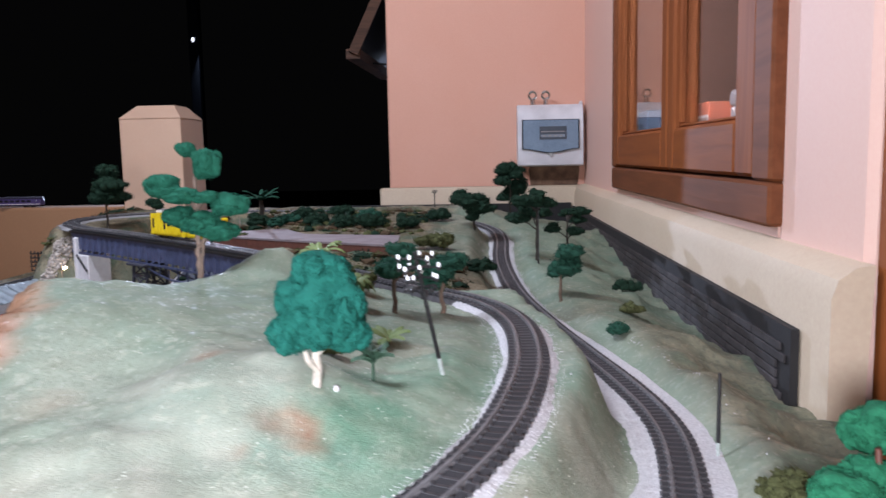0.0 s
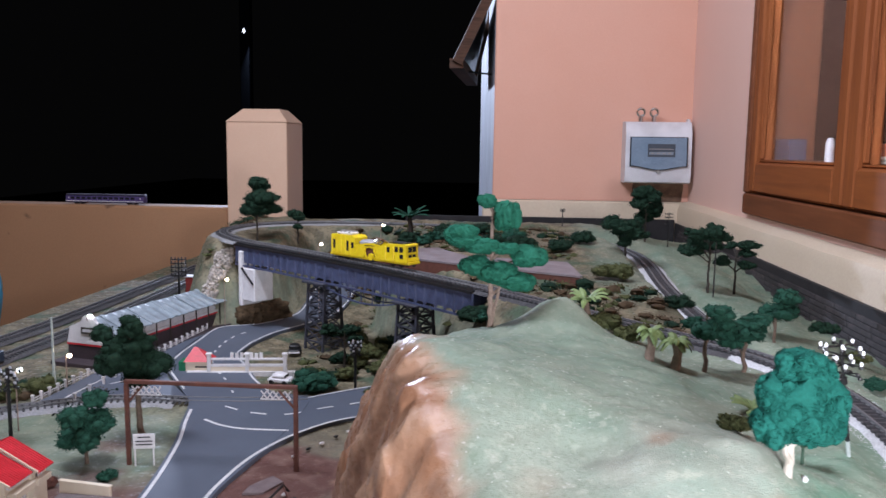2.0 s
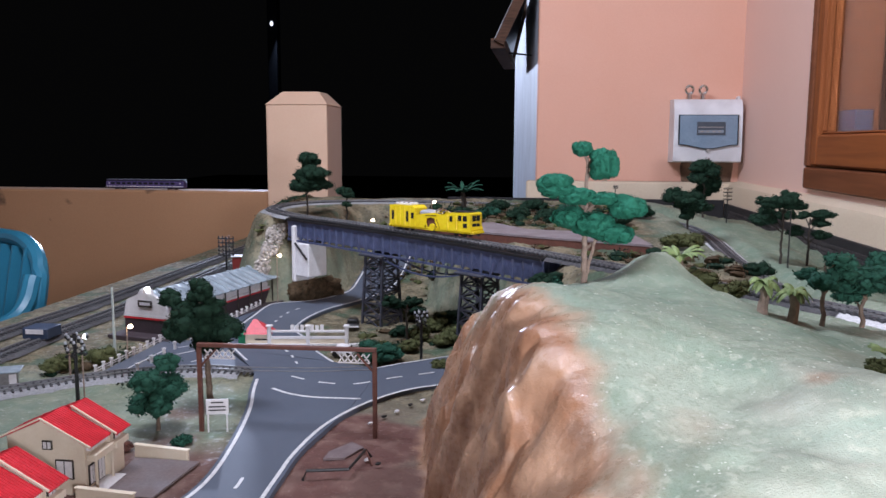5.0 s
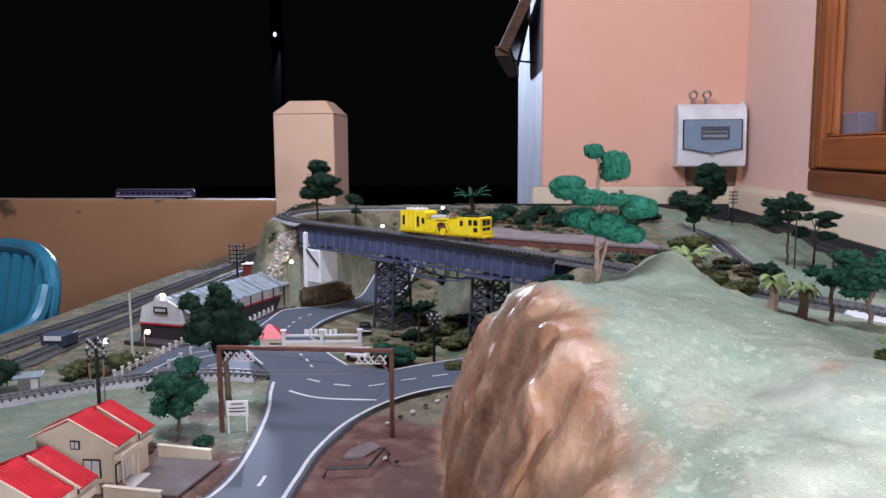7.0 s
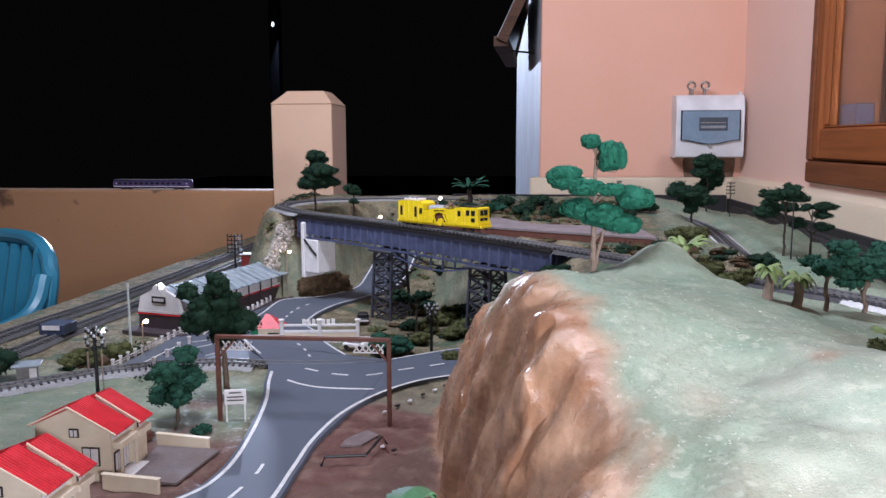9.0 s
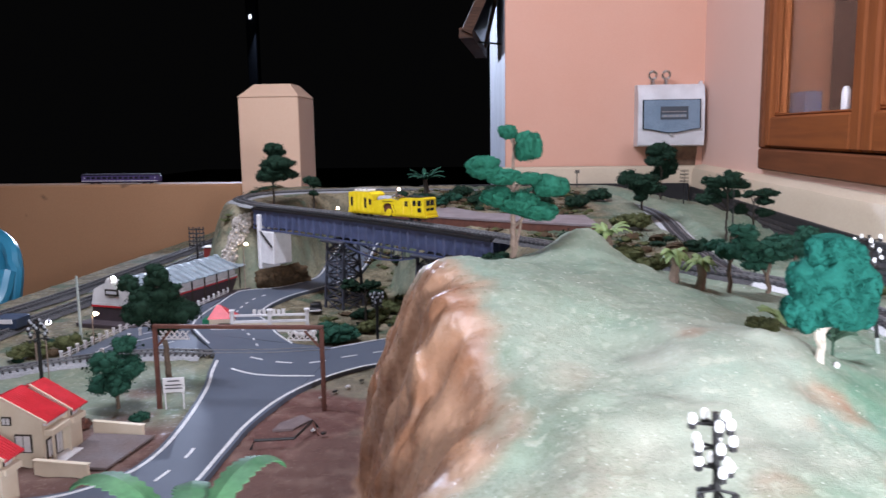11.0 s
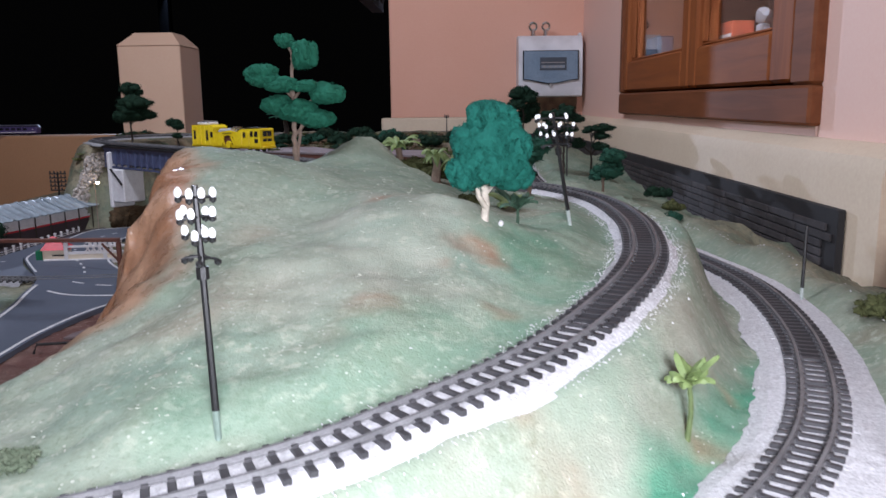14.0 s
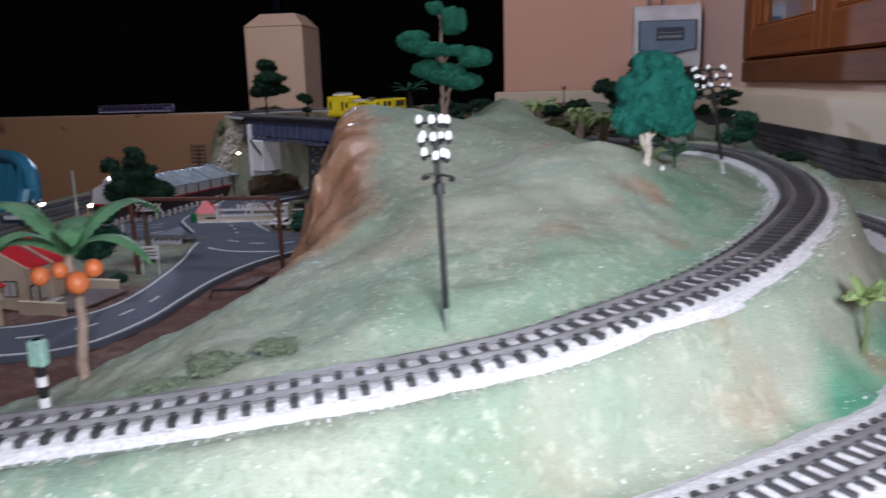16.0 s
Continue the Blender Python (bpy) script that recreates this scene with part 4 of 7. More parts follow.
def ballast_strip(name, curve, half, label, seed, wide=None, mat=BALLAST, inner=0.0, stray=0):
    """A low, ragged bed of pale stones along a track."""
    rng = np.random.default_rng(seed)
    n = len(curve)
    wob = lambda s: np.array([0.0060 * noise.noise(Vector((k * 0.06, s, 0))) + 0.0024 * noise.noise(Vector((k * 0.35, s, 2))) for k in range(n)])  # noqa: E731
    rows = []
    for off, lift, w in ((half, -0.0072, wob(1)), (half * 0.78, -0.0034, wob(1) * 0.5), (0.012, -0.0015, 0 * wob(1)), (-0.012, -0.0015, 0 * wob(1)), (-half * 0.78, -0.0034, wob(5) * 0.5), (-half, -0.0072, wob(5))):
        a, b = sides(curve, np.abs(off) + w)
        p = (a if off > 0 else b).copy()
        p[:, 2] += lift + (0.0004 * rng.standard_normal(n) if abs(off) < half * 0.6 else 0.0006 * np.array([noise.noise(Vector((k * 0.08, off * 90, 3))) for k in range(n)]))
        if wide is not None and off > half * 0.5:
            extra = wide(curve) * (1.0 if off == half else 0.6)
            q = sides(curve, np.abs(off) + w + extra)[0]
            p[:, :2] = q[:, :2]
            p[:, 2] -= 0.05 * extra
        if inner and off < -half * 0.5:
            extra = inner * smooth(curve[:, 1], 1.05, 0.75) * (1.0 if off == -half else 0.6)
            p[:, :2] = sides(curve, np.abs(off) + w + extra)[1][:, :2]
        rows.append(p)
    g = Geo()
    for a, b in zip(rows[:-1], rows[1:]):
        g.ribbon(a, b)
    v, f = ico(1)
    count = int(n * (40.0 if wide is not None else 20.0))
    k = rng.integers(0, n, count)
    l, r = sides(curve, 1.0)
    off = (0.014 + (half - 0.009) * rng.uniform(0, 1, count) ** 1.8) * rng.choice((-1, 1), count)
    if wide is not None:
        off = np.where(off > 0, 0.012 + (off - 0.012) * (1 + wide(curve)[k] / half * 1.2), off)
    p = curve[k] + (l - curve)[k] * off[:, None]
    p[:, 2] += -0.0026 - 0.0030 * smooth(np.abs(off), half * 0.7, half)
    for q, s in zip(p, rng.uniform(0.0002, 0.0005, count)):
        g.add(v * s * rng.uniform(0.7, 1.3, 3) + q, f)
    if stray:
        # stones that rolled off the edges of the bed
        k = rng.integers(0, n, stray)
        outward = rng.uniform(0, 1, stray) < 0.5
        edge = half + np.where(outward, wide(curve)[k] if wide is not None else 0.0, inner)
        off = (edge - 0.001 + rng.exponential(0.0032, stray)) * np.where(outward, 1, -1)
        p = curve[k] + (l - curve)[k] * off[:, None]
        p[:, 2] = ground_height(p[:, 0], p[:, 1])[0]
        for q, s in zip(p, rng.uniform(0.0003, 0.0008, stray)):
            g.add(v * s * rng.uniform(0.7, 1.3, 3) + q, f)
    return tagged(part(name, g, mat), label, "ballast", kind="stuff")


def track(name, curve, label, rail_z=0.0, half=0.0163, gauge=0.00825, near=None, between=True):
    """Two rails on sleepers; the sleepers nearest to the near stretch are parts of their own."""
    t = thing(name, label, "railway track", kind="structure")
    for side in (1, -1):
        row = sides(curve, gauge)[0 if side > 0 else 1]
        a, b = sides(row, 0.0009)
        g = Geo()
        a[:, 2] += 0.0026
        b[:, 2] += 0.0026
        g.ribbon(a, b, 0.0026)
        c, d = sides(row, 0.0018)
        c[:, 2] += 0.0004
        d[:, 2] += 0.0004
        g.ribbon(c, d, 0.0005)
        part("rail", g, STEELRAIL, t)
    if not between:
        return t
    s = np.r_[0, np.cumsum(np.linalg.norm(np.diff(curve, axis=0), axis=1))]
    at = np.arange(0.004, s[-1], 0.0092)
    p = np.stack([np.interp(at, s, curve[:, k]) for k in range(3)], 1)
    d = np.gradient(p, axis=0)
    yaw = np.arctan2(d[:, 1], d[:, 0])
    one = Geo().box(-0.0016, -half, -0.0027, 0.0016, half, 0.0, 0.0003)
    for y in (-gauge - 0.002, -gauge + 0.002, gauge - 0.002, gauge + 0.002):
        one.box(-0.0013, y - 0.0009, 0.0, 0.0013, y + 0.0009, 0.0011)
    one_mesh = one.mesh("sleeper", SLEEPER, 30)
    rest = Geo()
    v, f = np.concatenate(one.v), one.f
    for q, a in zip(p, yaw):
        if near is not None and near(q):
            part("sleeper", one_mesh, None, t, m=Matrix.Translation(q) @ Matrix.Rotation(a, 4, "Z"))
        else:
            m = np.array(Matrix.Rotation(a, 3, "Z"))
            rest.add(v @ m.T + q, f)
    if rest.n:
        tagged(part("sleepers", rest, SLEEPER, t), kind="stuff")
    return t


def build_tracks():
    k0, k1 = near_index(0.085, 0.935, 0, DECK0), near_index(0.146, 1.78, DECK1)
    ballast_strip("ballast_bed", LINE[:k0], 0.0235, "white stone ballast under the upper curve", 11, stray=380)
    ballast_strip("ballast_bed", LINE[k0 - 1:DECK0], 0.0225, "dark ballast before the viaduct", 16, mat=DARKBALLAST)
    ballast_strip("ballast_bed", LINE[DECK1:k1 + 1], 0.024, "pale grey ballast round the far curve", 17, mat=PALEBALLAST)
    ballast_strip("ballast_bed", LINE[k1:], 0.026, "white stone ballast under the lower curve", 12, lambda c: 0.030 * smooth(c[:, 1], 1.15, 0.85) * (c[:, 2] < 0.905), inner=0.008, stray=420)
    ballast_strip("ballast_bed", CROSSING[: int(len(CROSSING) * 0.72)], 0.026, "pale grey ballast beside the level crossing track", 13, mat=PALEBALLAST)
    ballast_strip("ballast_bed", STATION_A, 0.024, "dark grey ballast under the station track", 14, mat=DARKBALLAST)
    ballast_strip("ballast_bed", STATION_B, 0.024, "dark grey ballast under the station track", 15, mat=DARKBALLAST)
    # dark strips just below the sleeper tops, leaving out the near ends
    for a, b, lb in ((near_index(0.05, 0.41, 0, 400), TOP_END, "dark strip between the upper sleepers"), (near_index(-0.69, 1.632, DECK1 - 30), near_index(0.207, 0.49, DECK1), "dark strip between the lower sleepers")):
        l, r = sides(LINE[a:b], 0.0150, -0.00012)
        wob = np.array([0.00035 * noise.noise(Vector((k * 0.3, a, 0))) for k in range(b - a)])
        l[:, 2] += wob
        r[:, 2] -= wob
        tagged(part("cinder_bed", Geo().ribbon(l, r, 0.003), TRACKBED), lb, "ballast", kind="stuff")
    track("main_track", LINE, "model railway track with black sleepers and dull steel rails", near=lambda q: q[1] < 1.02 and q[0] < 0.2 and q[2] > 0.903)
    track("station_track", STATION_A, "straight model track past the station platform")
    track("station_track", STATION_B, "straight model track past the station platform")
    track("crossing_track", CROSSING, "model track that crosses the road on the level")


build_tracks()


def bar(g, a, b, w, d=None):
    """A square bar from a to b."""
    a, b = np.asarray(a, float), np.asarray(b, float)
    axis_ = (b - a) / np.linalg.norm(b - a)
    side = np.cross(axis_, (0, 0, 1) if abs(axis_[2]) < 0.95 else (1, 0, 0))
    side /= np.linalg.norm(side)
    up = np.cross(side, axis_)
    h, k = w / 2, (d or w) / 2
    c = [(-h, -k), (h, -k), (h, k), (-h, k)]
    v = [p + side * s + up * u for p in (a, b) for s, u in c]
    return g.add(v, [(3, 2, 1, 0), (4, 5, 6, 7), (0, 1, 5, 4), (1, 2, 6, 5), (2, 3, 7, 6), (3, 0, 4, 7)])


def build_bridge():
    br = thing("viaduct", "blue-grey steel girder viaduct on lattice trestle piers", "bridge")
    span = LINE[DECK0 : DECK1 + 1]
    a, b = sides(span, 0.024, -0.0045)
    part("deck", Geo().ribbon(a, b, 0.004), BLACKMETAL, br)
    h = 0.036
    for side in (0, 1):
        row = sides(span, 0.019, -0.009)[side]
        g = Geo()
        l, r = sides(row, 0.0022)
        g.ribbon(l, r, 0.0035)
        low = row - (0, 0, h)
        l, r = sides(low, 0.0022)
        g.ribbon(l, r, 0.0035)
        part("girder_chord", g, GIRDER, br)
        n = max(2, int(len(span) / 5))
        ks = np.linspace(0, len(span) - 1, n).astype(int)
        for i, (k0, k1) in enumerate(zip(ks[:-1], ks[1:])):
            w = Geo()
            bar(w, row[k0], low[k0], 0.0028)
            bar(w, row[k0], low[k1], 0.0018)
            bar(w, low[k0], row[k1], 0.0018)
            part("lattice_panel", w, GIRDER, br)
        web = Geo()
        l, r = sides(row + (0, 0, 0), 0.0005)
        web.ribbon(l, r, h * 0.86)
        part("web_plate", web, GIRDER, br)
    # trestle piers
    for f in (0.40, 0.77):
        c = span[int(len(span) * (1 - f))]
        dvec = np.gradient(span, axis=0)[int(len(span) * (1 - f))]
        yaw = math.atan2(dvec[1], dvec[0])
        top, bottom = c[2] - 0.012 - h, height_at(c[0], c[1])
        bottom = min(bottom, top - 0.03)
        pier = part("trestle_pier", Geo().box(-0.03, -0.03, top - 0.004, 0.03, 0.03, top, 0.001), PIER, br, m=Matrix.Translation((c[0], c[1], 0)) @ Matrix.Rotation(yaw, 4, "Z"))
        legs = [(sx * 0.022, sy * 0.018, sx * 0.025, sy * 0.026) for sx in (-1, 1) for sy in (-1, 1)]
        at = lambda q, t: (q[0] + (q[2] - q[0]) * t, q[1] + (q[3] - q[1]) * t, top + (bottom - 0.004 - top) * t)  # noqa: E731
        for q in legs:
            part("leg", bar(Geo(), at(q, 0), at(q, 1), 0.0042), PIER, pier)
        tiers = 6
        for p, q in ((0, 1), (2, 3), (0, 2), (1, 3)):
            for k in range(tiers):
                part("brace", bar(Geo(), at(legs[p], k / tiers), at(legs[q], (k + 1) / tiers), 0.0022), PIER, pier)
                part("brace", bar(Geo(), at(legs[q], k / tiers), at(legs[p], (k + 1) / tiers), 0.0022), PIER, pier)
                part("strut", bar(Geo(), at(legs[p], (k + 1) / tiers), at(legs[q], (k + 1) / tiers), 0.0026), PIER, pier)
    # the shallow lower truss between the piers
    n0, n1 = int(len(span) * 0.24), int(len(span) * 0.59)
    for side in (0, 1):
        row = sides(span, 0.017, -0.0495)[side]
        ks = np.linspace(n0, n1, 9).astype(int)
        low = [row[k] - (0, 0, 0.020 * math.sin(math.pi * i / 8)) for i, k in enumerate(ks)]
        for i in range(8):
            part("truss_bar", bar(Geo(), low[i], low[i + 1], 0.0026), GIRDER, br)
            if i:
                part("truss_bar", bar(Geo(), low[i], row[ks[i]], 0.0018), GIRDER, br)
    # white abutment under the far end
    e = span[-13]
    yaw = math.atan2(span[-13][1] - span[-20][1], span[-13][0] - span[-20][0])
    ab = thing("bridge_abutment", "white plastered bridge abutment under the girder end", "abutment", Matrix.Translation(e) @ Matrix.Rotation(yaw, 4, "Z"))
    part("block", Geo().box(-0.022, -0.024, 0.862 - e[2], 0.018, 0.024, -0.0495, 0.002), MODELWHITE, ab)
    part("back_wall", Geo().box(0.0182, -0.026, 0.85 - e[2], 0.028, 0.026, -0.016, 0.002), MODELWHITE, ab)
    part("brace", bar(Geo(), (0.016, 0.026, -0.050), (-0.020, 0.026, -0.080), 0.0028), BLACKMETAL, ab, "black diagonal brace")


build_bridge()


# ---- trees and plants ----
def leafy(centre, size, mat, parent, rng, leaf=0.0017, level=1, rough=0.35):
    """A ragged cloud of foam: many small lumps in a flattened hull, with loose flakes round it."""
    size, centre = np.asarray(size, float), np.asarray(centre, float)
    g = Geo()
    d = rng.normal(size=(20, 3))
    d /= np.linalg.norm(d, axis=1)[:, None]
    d[:, 2] = np.where(d[:, 2] < -0.3, -0.3 * rng.uniform(0, 1, len(d)), d[:, 2])
    for q in d:
        c = centre + q * size * rng.uniform(0.40, 0.78)
        r = size * rng.uniform(0.28, 0.50, 3)
        g.ball(c, r, level, rough, float(rng.uniform(0, 50)), 2.2)
        g.flakes(c, r * 1.02, int(max(24, 34 * (r[0] / leaf / 4) ** 2)), leaf * 0.8, rng, (0.85, 1.30))
    g.ball(centre, size * 0.66, level, rough, float(rng.uniform(0, 50)), 1.5)
    return part("leaf_clump", g, mat, parent, angle=60)


def sponge(centre, size, mat, parent, rng):
    """A torn pad of fine foam: several lumpy lobes side by side under a fuzz of tiny crumbs."""
    size, centre = np.asarray(size, float), np.asarray(centre, float)
    g = Geo().ball(centre, size * 0.88, 3, 0.34, float(rng.uniform(0, 50)), 1.1)
    turn = rng.uniform(0, 6.283)
    for k in range(7):
        a = turn + 6.283 * k / 7 + rng.uniform(-0.3, 0.3)
        q = np.array((math.cos(a), math.sin(a), rng.uniform(-0.55, 0.55)))
        r = size * rng.uniform(0.36, 0.55, 3) * (1, 1, 1.25)
        c = centre + q * (size * 1.05 - r * 0.9) * rng.uniform(0.85, 1.12)
        g.ball(c, r, 3, 0.34, float(rng.uniform(0, 50)), 1.2)
        g.flakes(c, r, int(2600 * (r.mean() / 0.009) ** 2), 0.0006, rng, (0.86, 1.10))
    g.flakes(centre, size * 0.92, int(3000 * (size.mean() / 0.02) ** 2), 0.0006, rng, (0.86, 1.06))
    return part("leaf_clump", g, mat, parent, angle=60)


def limb(points, r0, r1, rng, wob=0.002, n=6):
    p = spline(points, 0.006)
    p[1:-1] += rng.normal(0, wob * 0.3, (len(p) - 2, 3))
    return Geo().tube(p, np.linspace(r0, r1, len(p)), n)


def foam_tree(name, label, x, y, height, pads, mat, trunk_mat=DARKTRUNK, radius=0.003, seed=1, leaf=0.0017, sink=0.003, z=None, group="model trees", lean=(0, 0), soft_pads=False):
    """A model tree: a wire trunk, a limb to each pad of foam leaves. pads: (dx, dy, height share, half sizes)."""
    rng = np.random.default_rng(seed)
    z = height_at(x, y) if z is None else z
    t = thing(name, label, "tree", pose(x, y, z), group)
    top = max(p[2] for p in pads) * height * 0.94
    stem = [(0, 0, -sink), (lean[0] * 0.3, lean[1] * 0.3, top * 0.35), (lean[0] * 0.7, lean[1] * 0.7, top * 0.7), (lean[0], lean[1], top)]
    part("trunk", limb(stem, radius, radius * 0.4, rng, n=8), trunk_mat, t)
    for dx, dy, share, size in pads:
        c = np.array((dx, dy, share * height))
        start = np.array((lean[0] * 0.4, lean[1] * 0.4, max(0.15 * height, c[2] - 0.35 * np.hypot(dx, dy) - 0.008)))
        if np.hypot(dx, dy) > 0.006:
            part("limb", limb([start, (start + c) / 2 + (0, 0, 0.003), c], radius * 0.55, radius * 0.3, rng), trunk_mat, t)
        if soft_pads:
            sponge(c, size, mat, t, rng)
        else:
            leafy(c, size, mat, t, rng, leaf)
    return t


def random_pads(rng, count, spread, low, high, size):
    pads = []
    for k in range(count):
        a, r = rng.uniform(0, 6.283), spread * math.sqrt(rng.uniform(0.02, 1))
        h = rng.uniform(low, high)
        s = size * rng.uniform(0.8, 1.4)
        pads.append((r * math.cos(a), r * math.sin(a), h, (s, s, s * rng.uniform(0.55, 0.85))))
    return pads


def frond_plant(name, label, x, y, height, length, count, mat, seed, trunk_mat=None, trunk_r=0.004, droop=0.6, width=0.006, z=None, category="plant", fruit=False, lift=0.7, group="model plants"):
    """A short palm or agave: a trunk, and pointed leaf blades with a folded rib that arch outwards."""
    rng = np.random.default_rng(seed)
    z = height_at(x, y) if z is None else z
    t = thing(name, label, category, pose(x, y, z), group)
    part("trunk", limb([(0, 0, -0.003), (0.002, 0.001, height * 0.5), (0, 0, height)], trunk_r, trunk_r * 0.7, rng, n=8), trunk_mat or TRUNK, t)
    for k in range(count):
        a = 6.283 * k / count + rng.uniform(-0.3, 0.3)
        l = length * rng.uniform(0.75, 1.15)
        up = lift * rng.uniform(0.6, 1.3)
        s = np.linspace(0, 1, 33 if width > 0.008 else 9)
        rad = l * s * (1 - 0.15 * s)
        zz = height + l * (up * s - droop * s**2)
        w = width * np.sin(np.pi * np.clip(s * 0.92 + 0.08, 0, 1)) ** 0.7
        if width > 0.008:
            w = w * np.where(np.arange(33) % 2, 1.0, 0.80)
        ca, sa = math.cos(a), math.sin(a)
        mid = np.stack([rad * ca, rad * sa, zz], 1)
        side = np.array((-sa, ca, 0))
        g = Geo()
        lft, rgt = mid + side * w[:, None] - (0, 0, 0.0012) , mid - side * w[:, None] - (0, 0, 0.0012)
        g.ribbon(lft, mid + (0, 0, 0.0004), 0.0004).ribbon(mid + (0, 0, 0.0004), rgt, 0.0004)
        part("frond", g, mat, t)
    if fruit:
        for dx, dy, dz, s in ((0.010, -0.011, -0.013, 0.0062), (-0.012, -0.009, -0.010, 0.0052), (0.015, -0.003, -0.007, 0.005), (0.002, -0.013, -0.006, 0.0045)):
            part("fruit", Geo().ball((dx, dy, height + dz), (s, s, s * 1.05), 2, 0.05), ORANGE, t, "orange plastic fruit")
    return t


def bush(name, label, x, y, size, mat, seed, count=4, z=None, flat=0.7, group="model bushes"):
    rng = np.random.default_rng(seed)
    z = height_at(x, y) if z is None else z
    t = thing(name, label, "bush", pose(x, y, z), group)
    for k in range(count):
        a, r = rng.uniform(0, 6.283), size * 0.55 * rng.uniform(0.2, 1)
        s = size * (rng.uniform(0.45, 0.7) if count < 8 else rng.uniform(0.28, 0.5))
        leafy((r * math.cos(a), r * math.sin(a), s * flat * 0.8), (s, s, s * flat), mat, t, rng, 0.0015)
    return t


def build_plants():
    foam_tree("foam_tree", "tall pale-trunked model tree with separate teal foam pads", -0.187, 0.886, 0.147,
              [(-0.0054, -0.005, 0.915, (0.0098, 0.0095, 0.0085)), (0.0165, -0.007, 0.81, (0.0125, 0.0115, 0.0165)), (0.012, -0.006, 0.87, (0.0105, 0.0095, 0.0075)), (-0.031, -0.007, 0.69, (0.0165, 0.0150, 0.0105)), (-0.029, -0.010, 0.635, (0.0165, 0.0150, 0.0080)), (-0.009, -0.014, 0.600, (0.0170, 0.0140, 0.0090)),
               (0.017, -0.012, 0.590, (0.0140, 0.0130, 0.0070)), (0.0385, -0.010, 0.535, (0.0185, 0.0160, 0.0125)), (-0.016, -0.006, 0.455, (0.0175, 0.0160, 0.0115)), (0.006, -0.010, 0.415, (0.0185, 0.0170, 0.0135)), (0.026, -0.012, 0.355, (0.0205, 0.0170, 0.0110))],
              DEEPTEAL, PALETRUNK, 0.0034, 21, soft_pads=True)
    tall = bpy.data.objects["foam_tree"]
    part("trunk_fork", limb([(0.001, -0.001, 0.006), (0.006, -0.006, 0.030), (0.012, -0.010, 0.056)], 0.0020, 0.0014, np.random.default_rng(6)), PALETRUNK, tall)
    foam_tree("foam_tree", "round teal foam tree with a forked white trunk", 0.005, 0.549, 0.088,
              [(0.003, 0.0, 0.52, (0.0225, 0.021, 0.0255)), (0.0175, 0.003, 0.345, (0.0145, 0.015, 0.0140)), (-0.012, -0.004, 0.345, (0.0145, 0.015, 0.0135)), (0.017, -0.003, 0.53, (0.0145, 0.014, 0.018)), (-0.009, 0.0, 0.56, (0.0145, 0.014, 0.017)),
               (0.003, 0.002, 0.77, (0.0150, 0.015, 0.0125)), (0.011, 0.002, 0.73, (0.0125, 0.0125, 0.0125)), (0.003, -0.011, 0.42, (0.0175, 0.0125, 0.0145))], TEAL, WHITETRUNK, 0.0032, 22, soft_pads=True, sink=0.012, z=0.977)
    big = bpy.data.objects["foam_tree.001"]
    part("trunk_fork", limb([(0.001, 0, 0.006), (-0.004, -0.003, 0.014), (-0.006, -0.006, 0.024)], 0.0022, 0.0015, np.random.default_rng(5)), WHITETRUNK, big)
    rng = np.random.default_rng(77)
    dark = "dark green model tree with clumped foam leaves"
    spots = [("dark_tree", dark, -0.725, 1.80, 0.150, 12, 0.030, 0.40, 0.95, 0.025, DARKFOAM), ("dark_tree", "small dark green model tree beside the far track", -0.665, 1.93, 0.075, 5, 0.013, 0.5, 0.95, 0.014, DARKFOAM),
             ("dark_tree", dark, 0.090, 1.75, 0.075, 10, 0.034, 0.35, 0.95, 0.021, DARKFOAM), ("dark_tree", dark, 0.175, 2.00, 0.135, 9, 0.030, 0.35, 0.95, 0.020, DARKFOAM),
             ("dark_tree", "black-green model tree with flat crowns by the board", 0.205, 1.52, 0.125, 8, 0.040, 0.55, 0.95, 0.018, DARKFOAM), ("dark_tree", "black-green model tree with flat crowns by the board", 0.265, 1.56, 0.105, 6, 0.034, 0.5, 0.95, 0.016, DARKFOAM),
             ("dark_tree", "bushy dark green model tree beside the house", -0.662, 0.925, 0.086, 9, 0.020, 0.36, 0.90, 0.019, MIDFOAM),
             ("green_tree", "teal green model tree in front of the upper track", 0.022, 0.822, 0.066, 7, 0.020, 0.50, 0.95, 0.014, MIDFOAM), ("green_tree", "teal green model tree behind the upper track", 0.066, 0.845, 0.060, 7, 0.018, 0.40, 0.95, 0.015, MIDFOAM),
             ("green_tree", "teal green model tree behind the upper track", 0.215, 1.19, 0.080, 7, 0.024, 0.3, 0.95, 0.015, MIDFOAM), ("dark_tree", "dark leafless-looking tree under the viaduct", -0.435, 1.345, 0.075, 6, 0.030, 0.72, 0.98, 0.012, DARKFOAM),
             ("dark_tree", "large dark green bush tree at the board edge", -0.99, 1.02, 0.075, 8, 0.03, 0.25, 0.85, 0.026, DARKFOAM)]
    for k, (nm, lb, x, y, h, n, spread, lo, hi, s, mat) in enumerate(spots):
        foam_tree(nm, lb, x, y, h, random_pads(rng, n, spread, lo, hi, s), mat, TRUNK if nm == "green_tree" or k == 6 else DARKTRUNK, 0.0026, 100 + k)
